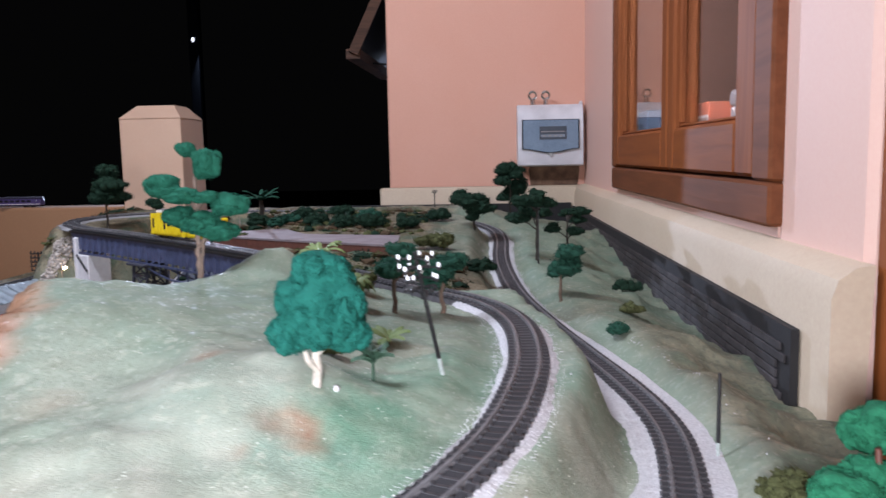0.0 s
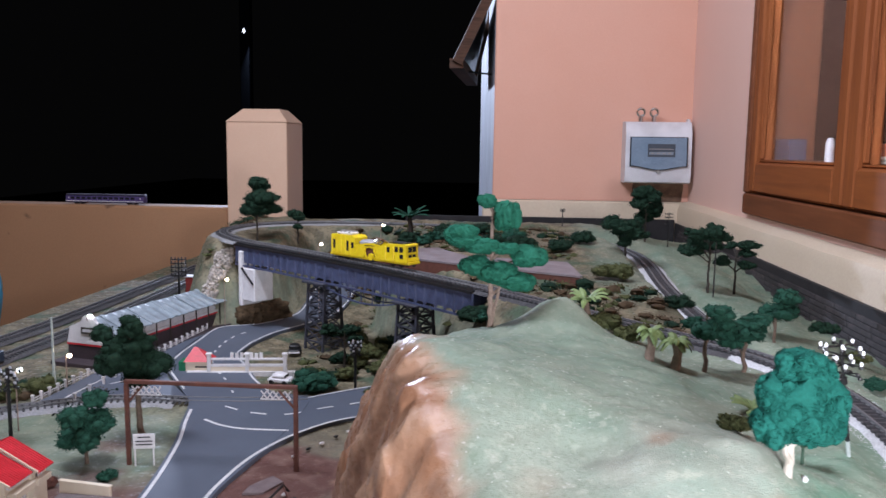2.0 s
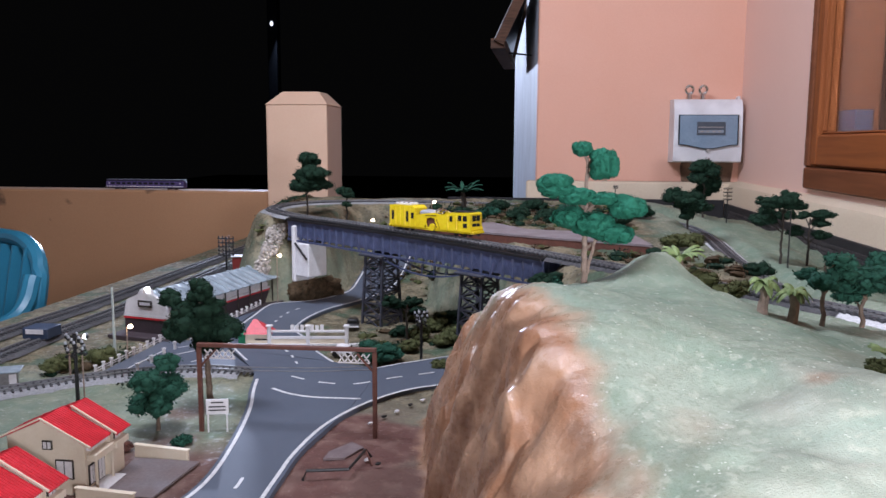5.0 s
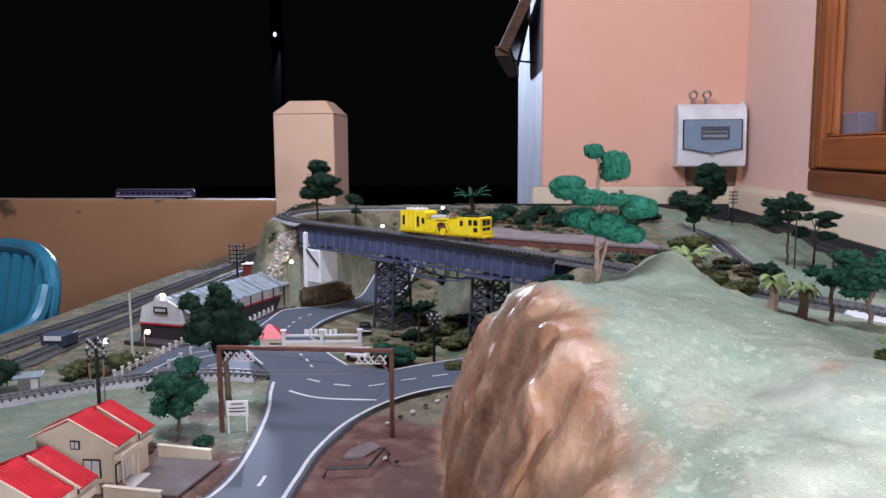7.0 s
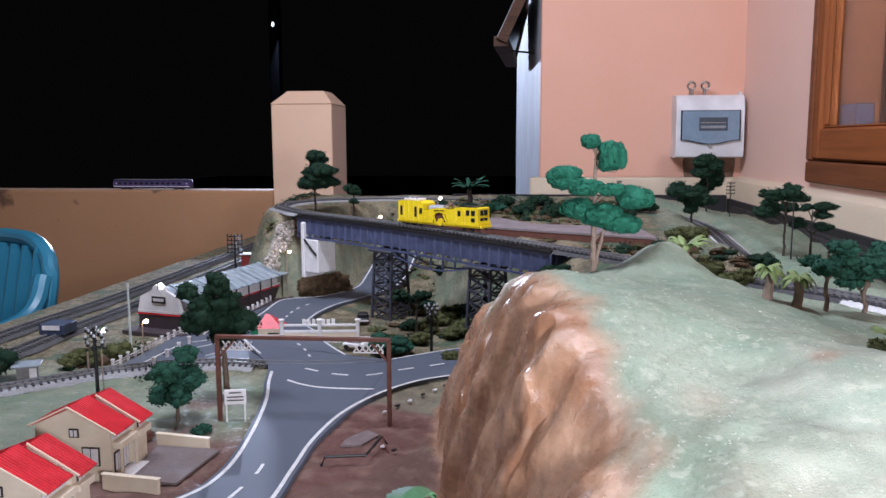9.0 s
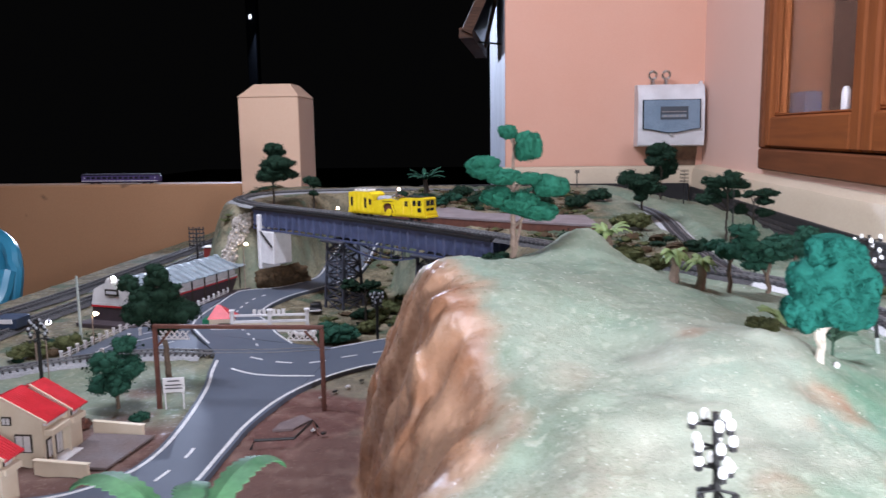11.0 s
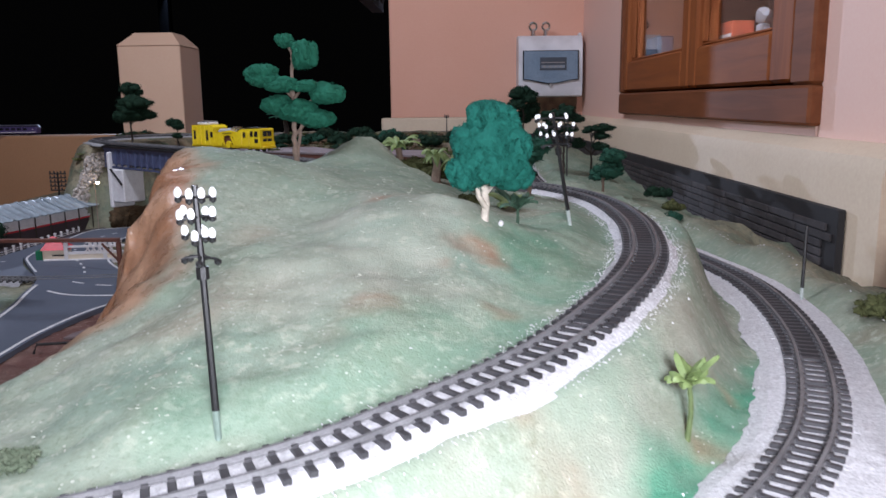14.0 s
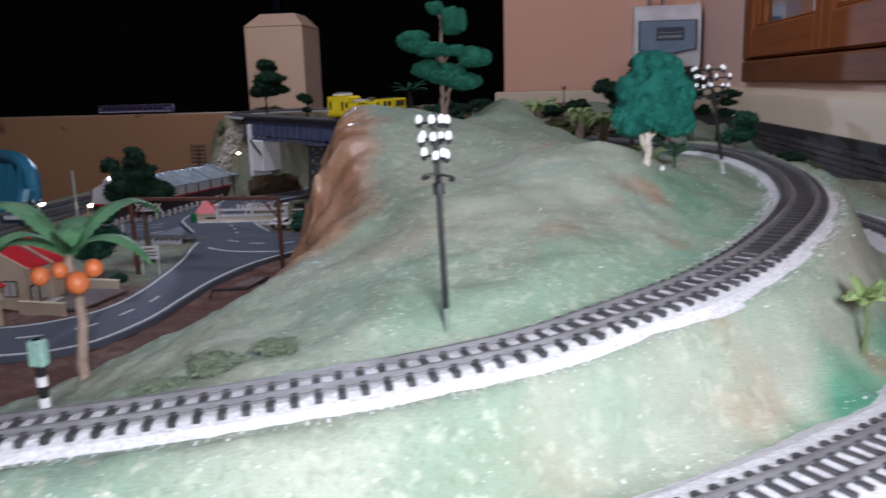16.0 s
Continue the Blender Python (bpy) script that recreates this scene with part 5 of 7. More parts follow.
    foam_tree("dark_tree", "tall dark green model tree beside the road gantry", -0.628, 1.0, 0.150,
              [(-0.012, 0.0, 0.73, (0.036, 0.030, 0.028)), (-0.038, 0.0, 0.67, (0.026, 0.024, 0.021)), (0.018, 0.004, 0.69, (0.026, 0.024, 0.021)), (-0.048, 0.004, 0.92, (0.017, 0.015, 0.014)), (-0.010, -0.004, 0.99, (0.020, 0.017, 0.016)), (-0.026, 0.0, 0.84, (0.024, 0.020, 0.018)),
               (0.006, 0.0, 0.86, (0.018, 0.016, 0.015)), (-0.004, 0.0, 0.55, (0.022, 0.020, 0.014))],
              DARKFOAM, TRUNK, 0.0046, 140, lean=(-0.012, 0))
    foam_tree("green_tree", "low bright green foam tree by the wall corner", 0.322, 0.520, 0.060, [(-0.020, -0.010, 0.50, (0.020, 0.018, 0.016)), (-0.004, 0.004, 0.62, (0.015, 0.014, 0.012)), (0.010, 0.022, 0.95, (0.018, 0.017, 0.016)), (0.016, -0.014, 0.42, (0.018, 0.015, 0.014))],
              GREENFOAM, RUSTBROWN, 0.004, 33, soft_pads=True)
    # palms and agaves
    frond_plant("small_palm", "yellow-green plastic palm on a pale trunk", -0.032, 0.818, 0.026, 0.018, 17, LIME, 41, PALETRUNK, 0.0052, 1.25, 0.0040, lift=1.15)
    frond_plant("small_palm", "yellow-green plastic palm on a pale trunk", -0.010, 0.806, 0.025, 0.018, 17, LIME, 42, PALETRUNK, 0.0052, 1.25, 0.0040, lift=1.15)
    frond_plant("small_palm", "dull yellow-green plastic palm leaning on the bank", 0.093, 0.369, 0.028, 0.014, 15, LIME, 43, DULLPALM, 0.0016, 0.7, 0.0032, lift=1.3)
    frond_plant("small_palm", "dark green plastic palm under the big tree", 0.032, 0.598, 0.014, 0.021, 11, DARKPALM, 44, DARKPALM, 0.0014, 0.7, 0.0034, lift=1.1)
    frond_plant("agave", "pale green plastic agave on the hill's back", -0.078, 0.965, 0.028, 0.030, 16, LIME, 44, TRUNK, 0.005, 0.8, 0.0036, lift=1.0)
    frond_plant("agave", "yellow-green low plant by the lower track", 0.030, 0.70, 0.004, 0.022, 9, LIME, 45, TRUNK, 0.003, 0.5, 0.004)
    frond_plant("spiky_palm", "grey-green spiky palm by the far track", -0.378, 1.80, 0.060, 0.050, 16, MIDFOAM, 46, DARKTRUNK, 0.007, 0.45, 0.0045, lift=0.75)
    frond_plant("fruit_palm", "green plastic palm with orange fruit", -0.322, 0.340, 0.070, 0.062, 7, PALMLEAF, 47, PALETRUNK, 0.0032, 0.95, 0.0086, fruit=True, lift=0.95)
    bushes = [(-0.452, 1.238, 0.040, MIDFOAM), (-0.905, 1.135, 0.034, OLIVE), (-0.865, 1.185, 0.030, OLIVE), (-0.50, 1.60, 0.022, DARKFOAM), (-0.30, 1.90, 0.034, DARKFOAM), (-0.378, 1.795, 0.034, DARKFOAM), (-0.345, 1.79, 0.028, MIDFOAM), (-0.22, 1.93, 0.036, DARKFOAM), (-0.26, 1.80, 0.032, DARKFOAM), (-0.195, 1.78, 0.034, DARKFOAM), (-0.125, 1.77, 0.036, DARKFOAM), (-0.055, 1.75, 0.032, DARKFOAM), (-0.325, 1.83, 0.030, MIDFOAM), (-0.15, 1.86, 0.03, MIDFOAM), (0.005, 1.86, 0.035, DARKFOAM),
              (0.03, 1.16, 0.028, OLIVE), (-0.055, 0.955, 0.024, OLIVE), (-0.035, 0.93, 0.022, OLIVE), (-0.005, 0.640, 0.014, OLIVE), (-0.39, 1.50, 0.026, OLIVE), (-0.34, 1.44, 0.03, DARKFOAM), (-0.375, 1.62, 0.028, OLIVE), (-0.43, 1.70, 0.024, DARKFOAM), (-0.245, 1.235, 0.030, MIDFOAM), (-0.205, 1.205, 0.032, DARKFOAM), (-0.20, 1.20, 0.024, MIDFOAM),
              (0.285, 0.557, 0.018, OLIVE), (-0.615, 0.885, 0.014, MIDFOAM), (-0.675, 0.862, 0.016, RUSTBROWN), (0.10, 1.30, 0.03, DARKFOAM), (0.02, 1.45, 0.035, OLIVE), (-0.42, 1.30, 0.022, OLIVE), (-0.36, 1.20, 0.02, OLIVE), (-0.90, 1.92, 0.02, OLIVE),
              (-0.415, 1.385, 0.030, OLIVE), (-0.375, 1.345, 0.028, OLIVE), (-0.345, 1.385, 0.034, OLIVE), (-0.325, 1.335, 0.026, DARKFOAM), (-0.405, 1.455, 0.032, OLIVE), (-0.445, 1.52, 0.030, OLIVE), (-0.37, 1.50, 0.034, DARKFOAM), (-0.30, 1.42, 0.034, OLIVE), (-0.455, 1.40, 0.026, DARKFOAM), (-0.27, 1.27, 0.028, OLIVE), (0.26, 0.98, 0.018, MIDFOAM), (0.30, 1.12, 0.02, OLIVE), (0.33, 1.30, 0.026, DARKFOAM), (0.285, 0.47, 0.018, OLIVE), (0.235, 0.40, 0.014, OLIVE)]
    for k, (x, y, s, mat) in enumerate(bushes):
        label = {"olive_scrub": "dry olive scrub bush on the scenery", "dark_green_foam_leaves": "dark green foam bush on the scenery", "green_foam_leaves": "bright green foam bush on the scenery"}.get(mat.name, "mid green foam bush on the scenery")
        bush("bush", label, x, y, s, mat, 300 + k)
    for x, y, s in ((-0.247, 0.284, 0.015), (-0.224, 0.297, 0.018), (-0.198, 0.304, 0.013)):
        bush("moss_clump", "low grey-green moss clump beside the track", x, y, s, MOSS, 390 + int(s * 1000), 7, flat=0.28)


build_plants()


def turf_crumbs():
    """Pale crumbs of sawdust and dried glue that lie loose on the turf."""
    rng = np.random.default_rng(58)
    x, y = rng.uniform(-0.26, 0.30, 5200), 0.17 + 0.75 * rng.uniform(0, 1, 5200) ** 1.25
    z, cliff, s, keep = ground_height(x, y)
    ok = (keep < 0.10) & (s > 0.09) & (cliff < 0.3) & (x < 0.30)
    clump = np.array([noise.noise(Vector((a * 30, b * 30, 8.0))) for a, b in zip(x, y)])
    ok &= clump > rng.uniform(-0.15, 0.70, len(x))
    v, f = ico(1)
    g = Geo()
    for a, b, c in zip(x[ok], y[ok], z[ok]):
        l, w, t = rng.uniform(0.0005, 0.0016), rng.uniform(0.0003, 0.0006), rng.uniform(0, 6.283)
        q = v * (l, w, 0.0003)
        g.add(np.stack([q[:, 0] * math.cos(t) - q[:, 1] * math.sin(t) + a, q[:, 0] * math.sin(t) + q[:, 1] * math.cos(t) + b, q[:, 2] + c + 0.0001], 1), f)
    tagged(part("turf_crumb", g, CRUMB), "pale sawdust crumbs scattered over the green turf", "crumbs", kind="stuff")


turf_crumbs()


def scrub_field(label, mat, seed, count, low, high):
    """Countless small tufts of dry scrub over the back country."""
    rng = np.random.default_rng(seed)
    areas = ((-0.52, 1.16, -0.20, 1.46), (-0.62, 1.66, -0.02, 2.04), (-0.16, 1.14, 0.08, 1.40), (-0.70, 1.56, -0.46, 1.68), (-0.80, 1.58, -0.60, 1.74), (-0.34, 1.10, -0.18, 1.34), (-0.92, 1.08, -0.76, 1.22), (-1.0, 1.9, -0.82, 2.25), (-0.12, 0.97, 0.08, 1.10))
    weight = np.array([(c - a) * (d - b) for a, b, c, d in areas])
    pick = rng.choice(len(areas), count, p=weight / weight.sum())
    x = np.array([rng.uniform(areas[k][0], areas[k][2]) for k in pick])
    y = np.array([rng.uniform(areas[k][1], areas[k][3]) for k in pick])
    z, _, _, _ = ground_height(x, y)
    free = nearest(x, y, LINE)[0] > 0.040
    free &= ~((z < LOW + 0.01) & (np.minimum(nearest(x, y, resampled(MAIN_R, 120, 0))[0], nearest(x, y, resampled(MAIN_L, 120, 0))[0]) < 0.075))
    free &= ~((z < LOW + 0.01) & (nearest(x, y, resampled(SIDE_T, 60, 0))[0] < 0.09) & (x > -0.47))
    free &= np.minimum(nearest(x, y, CROSSING)[0], nearest(x, y, STATION_B)[0]) > 0.035
    g = Geo()
    for a, b, c in zip(x[free], y[free], z[free]):
        r = rng.uniform(low, high)
        size = np.array((r, r, r * rng.uniform(0.25, 0.6)))
        g.ball((a, b, c + size[2] * 0.3), size * 0.8, 1, 0.5, float(a * 90 + b * 50), 2.0)
        g.flakes((a, b, c + size[2] * 0.35), size, 34, r * 0.13, rng, (0.7, 1.3))
    return tagged(part("scrub", g, mat, angle=60), label, "scrub", kind="stuff")


BROWNSCRUB = material("brown_scrub", (0.105, 0.070, 0.040), 0.9, second=(0.055, 0.038, 0.022), scale=160, fine=520, bump=1.0, spec=0.15)
for x, y, size, seed in ((-0.706, 1.672, 0.028, 601), (-0.686, 1.690, 0.030, 602), (-0.664, 1.722, 0.026, 603)):
    mound = Geo().ball((0, 0, 0), (size * 1.25, size * 0.95, size), 4, 0.55, seed, 1.3).flakes((0, 0, 0), (size * 1.2, size * 0.95, size), 2200, 0.0011, np.random.default_rng(seed), (0.95, 1.08))
    tagged(part("scrub_mound", mound, BROWNSCRUB, m=pose(x, y, LOW + 0.012), angle=60), "brown dry scrub mound below the abutment", "mound", "scrub mounds")
scrub_field("dry olive scrub tufts over the back country", OLIVE, 501, 340, 0.006, 0.017)
scrub_field("dark green scrub tufts over the back country", DARKFOAM, 502, 220, 0.007, 0.022)
scrub_field("brown dead scrub tufts over the back country", BROWNSCRUB, 503, 420, 0.006, 0.018)


# ---- lamp posts, poles and signals ----
def cluster_lamp(label, x, y, height, heads, seed, lean=(0, 0), z=None, mat=BULB, white=0.012, spread=1.0, bulb=1.0, foot=None, thick=1.0):
    """A floodlight mast: a black pole with a white foot and rings of small round lamps."""
    rng = np.random.default_rng(seed)
    z = height_at(x, y) if z is None else z
    t = thing("floodlight_mast", label, "lamp post", pose(x, y, z), "floodlight masts")
    at = lambda h: np.array((lean[0] * h / height, lean[1] * h / height, h))  # noqa: E731
    part("pole", Geo().tube([at(white), at(height)], (0.0016 * thick, 0.0013 * thick), 8), BLACKMETAL, t)
    part("foot", Geo().tube([at(-0.004), at(white)], 0.0015, 8), foot or PALEFOOT, t, "pale plastic foot")
    if heads:
        part("collar", Geo().tube([at(height * 0.66 - 0.002), at(height * 0.66 + 0.003)], 0.0026, 8), BLACKMETAL, t)
        for tier in range(4):
            h = height * (0.74 + 0.075 * tier)
            for k in range(heads):
                a = 6.283 * (k + 0.5 * tier) / heads + rng.uniform(-0.4, 0.4)
                r = (0.0046 + 0.0004 * tier) * rng.uniform(0.8, 1.2) * spread
                c = at(h) + (r * math.cos(a), r * math.sin(a), rng.uniform(-0.0012, 0.0012))
                arm = part("arm", Geo().tube([at(h - 0.001), c - (0, 0, 0.0015)], 0.0006, 5), BLACKMETAL, t)
                part("lamp_head", Geo().ball(c, (0.0017 * bulb, 0.0017 * bulb, 0.0027 * bulb), 2), mat, arm, "round white lamp") if tier else None
                part("lamp_back", Geo().ball(c * (1, 1, 1) - (0, 0, 0.0026), (0.0017 * thick, 0.0017 * thick, 0.0016 * thick), 1), BLACKMETAL, arm)
    return t


def street_lamp(label, x, y, height, mat, pole=PALETRUNK, z=None, strength=None):
    z = height_at(x, y) if z is None else z
    t = thing("street_lamp", label, "street lamp", pose(x, y, z), "model street lamps")
    part("pole", Geo().tube([(0, 0, -0.003), (0, 0, height), (0.004, 0, height + 0.003)], 0.0009, 6), pole, t)
    part("bulb", Geo().ball((0.006, 0, height + 0.002), (0.0036, 0.0036, 0.003), 2), mat, t, "glowing lamp")
    return t


def telegraph_pole(label, x, y, height, arms, mat=BLACKMETAL, z=None, arm_w=0.02, thick=1.0):
    z = height_at(x, y) if z is None else z
    t = thing("telegraph_pole", label, "telegraph pole", pose(x, y, z), "telegraph poles")
    part("pole", Geo().tube([(0, 0, -0.004), (0, 0, height)], (0.0016 * thick, 0.0011 * thick), 7), mat, t)
    for k in range(arms):
        h = height * (0.95 - 0.10 * k)
        part("crossarm", Geo().box(-arm_w / 2, -0.0008 * thick, h - 0.0008 * thick, arm_w / 2, 0.0008 * thick, h + 0.0008 * thick), mat, t)
        for s in (-0.45, -0.2, 0.2, 0.45):
            part("insulator", Geo().tube([(s * arm_w, 0, h), (s * arm_w, 0, h + 0.0035 * thick)], 0.0009 * thick, 6), mat, t)
    return t


def build_posts():
    cluster_lamp("black floodlight mast with white lamps beside the track", -0.116, 0.312, 0.103, 5, 1, (-0.004, 0.004), spread=1.2, bulb=0.9, foot=GREENFOOT)
    cluster_lamp("leaning black floodlight mast with white lamps on the hill", 0.0765, 0.629, 0.088, 6, 2, (-0.017, -0.012), spread=2.3, bulb=0.72)
    cluster_lamp("black floodlight mast with white lamps by the lower track", 0.171, 0.310, 0.088, 5, 3, white=0.002, spread=1.4, bulb=0.7)
    cluster_lamp("plain black pole with a white foot by the wall", 0.275, 0.652, 0.064, 0, 4)
    cluster_lamp("black floodlight mast with white lamps behind the houses", -0.797, 0.99, 0.094, 5, 5, white=0.002, spread=2.2, mat=DULLBULB, thick=1.6)
    cluster_lamp("black floodlight mast beside the road under the viaduct", -0.398, 1.243, 0.080, 5, 6, white=0.002, spread=1.7, mat=DULLBULB, thick=1.5)
    telegraph_pole("thin weathered white telegraph pole in the garden", -0.858, 1.195, 0.115, 0, PALEFOOT, thick=1.5)
    telegraph_pole("thin pale fence pole in the garden", -0.876, 1.105, 0.05, 0, PALETRUNK)
    telegraph_pole("black telegraph pole with four crossarms", -0.965, 1.93, 0.100, 5, arm_w=0.040, thick=1.9)
    telegraph_pole("dark telegraph pole by the plinth", 0.235, 2.02, 0.085, 4)
    telegraph_pole("small dark signal pole by the far track", -0.015, 2.13, 0.045, 2, arm_w=0.012)
    telegraph_pole("slim black pole at the board", 0.205, 1.48, 0.10, 0)
    for k, (x, y, h, mat) in enumerate(((-0.576, 1.763, 0.960, WARM), (-0.548, 1.934, 0.972, WARM), (-0.458, 1.90, 0.991, WARM), (-0.742, 1.628, 0.899, WARM), (-0.838, 1.195, 0.851, WARM), (-0.806, 1.02, 0.880, COOL))):
        street_lamp("tiny glowing model street lamp on a thin pole", x, y, max(0.006, h - 0.002 - height_at(x, y)), mat)

    street_lamp("tiny cool lamp on top of the station gable", -0.880, 1.338, 0.003, COOL, z=0.876)


build_posts()


# ---- buildings and road things ----
def ridged(g, x0, x1, y0, y1, z_eave, z_ridge, ribs, th=0.0012):
    """One slope of a ribbed roof, from the eave at x0 to the ridge at x1, in one piece."""
    step = (y1 - y0) / ribs
    ys, hs = [y0], [0.0]
    for k in range(ribs):
        for f, h in ((0.30, 0.0), (0.38, 0.0008), (0.62, 0.0008), (0.70, 0.0)):
            ys.append(y0 + step * (k + f))
            hs.append(h)
    ys, hs = np.array(ys + [y1]), np.array(hs + [0.0])
    row = lambda x, z: np.stack([np.full(len(ys), x), ys, z + hs], 1)  # noqa: E731
    return g.ribbon(row(x0, z_eave), row(x1, z_ridge), th) if x0 > x1 else g.ribbon(row(x1, z_ridge), row(x0, z_eave), th)


def build_house(m):
    """A two-storey cream house: the gable looks along -y, the front along +x, the roof in two steps."""
    h = thing("model_house", "cream two-storey model house with a red ribbed roof", "house", m, "row of model houses")
    w, d, eave, ridge, left = 0.076, 0.062, 0.046, 0.068, 0.052
    r, mid = 0.040, 0.036

    def body(x, y0, y1, drop):
        return Geo().add([(-w, y0, -0.004), (x, y0, -0.004), (x, y0, eave - drop), (-r + x, y0, ridge - drop), (-w, y0, left - drop), (-w, y1, -0.004), (x, y1, -0.004), (x, y1, eave - drop), (-r + x, y1, ridge - drop), (-w, y1, left - drop)],
                         [(0, 1, 2, 3, 4), (9, 8, 7, 6, 5), (1, 6, 7, 2), (5, 0, 4, 9), (2, 7, 8, 3), (3, 8, 9, 4), (0, 5, 6, 1)])

    part("wall", body(0, 0, mid, 0), CREAMPLASTIC, h)
    part("wall", body(0.005, mid + 0.0003, d, 0.002), CREAMPLASTIC, h)
    part("roof", ridged(Geo(), 0.007, -r, -0.003, mid, eave - 0.0015, ridge + 0.002, 12), REDROOF, h, "red ribbed roof slope")
    part("roof", ridged(Geo(), -w - 0.005, -r, -0.003, mid, left - 0.0005, ridge + 0.002, 12), REDROOF, h, "red ribbed roof slope")
    part("roof", ridged(Geo(), 0.012, -r + 0.007, mid + 0.001, d + 0.003, eave - 0.003, ridge + 0.001, 8), REDROOF, h, "red ribbed rear roof slope")
    part("roof", ridged(Geo(), -w - 0.004, -r + 0.007, mid + 0.001, d + 0.003, left - 0.002, ridge + 0.001, 8), REDROOF, h, "red ribbed rear roof slope")
    for y0, x0, x1, z0, z1 in ((-0.0038, 0.008, -r, eave - 0.001, ridge + 0.0032), (mid + 0.0001, 0.012, -r + 0.007, eave - 0.002, ridge + 0.0026)):
        part("barge_board", bar(Geo(), (x0, y0, z0), (x1, y0, z1), 0.0016), CREAMPLASTIC, h)
    part("barge_board", bar(Geo(), (-r, -0.0038, ridge + 0.0032), (-w - 0.005, -0.0038, left), 0.0016), CREAMPLASTIC, h)

    def opening(name, m2, ww, hh):
        f = part(name, Geo().box(-ww / 2, -0.0012, 0, ww / 2, 0.0004, hh, 0.0003), DARKTRUNK, h, m=m2)
        part("pane", Geo().box(-ww / 2 + 0.0014, -0.0016, 0.0014, -0.0006, -0.0010, hh - 0.0014).box(0.0006, -0.0016, 0.0014, ww / 2 - 0.0014, -0.0010, hh - 0.0014), MODELWHITE, f)

    opening("window", Matrix.Translation((-0.020, 0, 0.012)), 0.018, 0.019)
    opening("window", Matrix.Translation((-0.036, 0, 0.040)), 0.010, 0.009)
    for y, ww, z0, hh in ((0.010, 0.011, 0.004, 0.020), (0.026, 0.012, 0.002, 0.023)):
        opening("window" if z0 > 0.003 else "door", Matrix.Translation((0, y, z0)) @ Matrix.Rotation(radians(90), 4, "Z"), ww, hh)
    opening("window", Matrix.Translation((0.005, 0.049, 0.032)) @ Matrix.Rotation(radians(90), 4, "Z"), 0.012, 0.010)
    part("balcony", Geo().box(0.0005, 0.002, 0.029, 0.010, mid, 0.0355, 0.0004).box(0.0055, mid + 0.0005, 0.029, 0.012, d - 0.002, 0.0355, 0.0004), CREAMPLASTIC, h)
    for y in (0.004, 0.033):
        part("balcony_post", Geo().box(0.0078, y - 0.001, 0.0022, 0.0098, y + 0.001, 0.0288), CREAMPLASTIC, h)
    part("porch_slab", Geo().box(0.0005, 0.0, -0.004, 0.018, mid + 0.004, 0.002, 0.0004), MODELWHITE, h)
    for k in range(7):
        part("eave_block", Geo().box(0.0010, 0.001 + k * 0.005, eave - 0.0062, 0.0052, 0.0032 + k * 0.005, eave - 0.0036), MODELWHITE, h)
    return h


def low_wall(label, a, b, height, thick=0.004, mat=CREAMPLASTIC):
    a, b = np.array(a, float), np.array(b, float)
    l, yaw = np.hypot(*(b - a)), math.atan2(b[1] - a[1], b[0] - a[0])
    g = Geo().box(0, -thick / 2, -0.005, l, thick / 2, height, 0.0006).box(-0.0008, -thick / 2 - 0.0008, height, l + 0.0008, thick / 2 + 0.0008, height + 0.0012, 0.0003)
    return tagged(part("garden_wall", g, mat, m=Matrix.Translation((a[0], a[1], LOW)) @ Matrix.Rotation(yaw, 4, "Z")), label, "wall", "low garden walls")


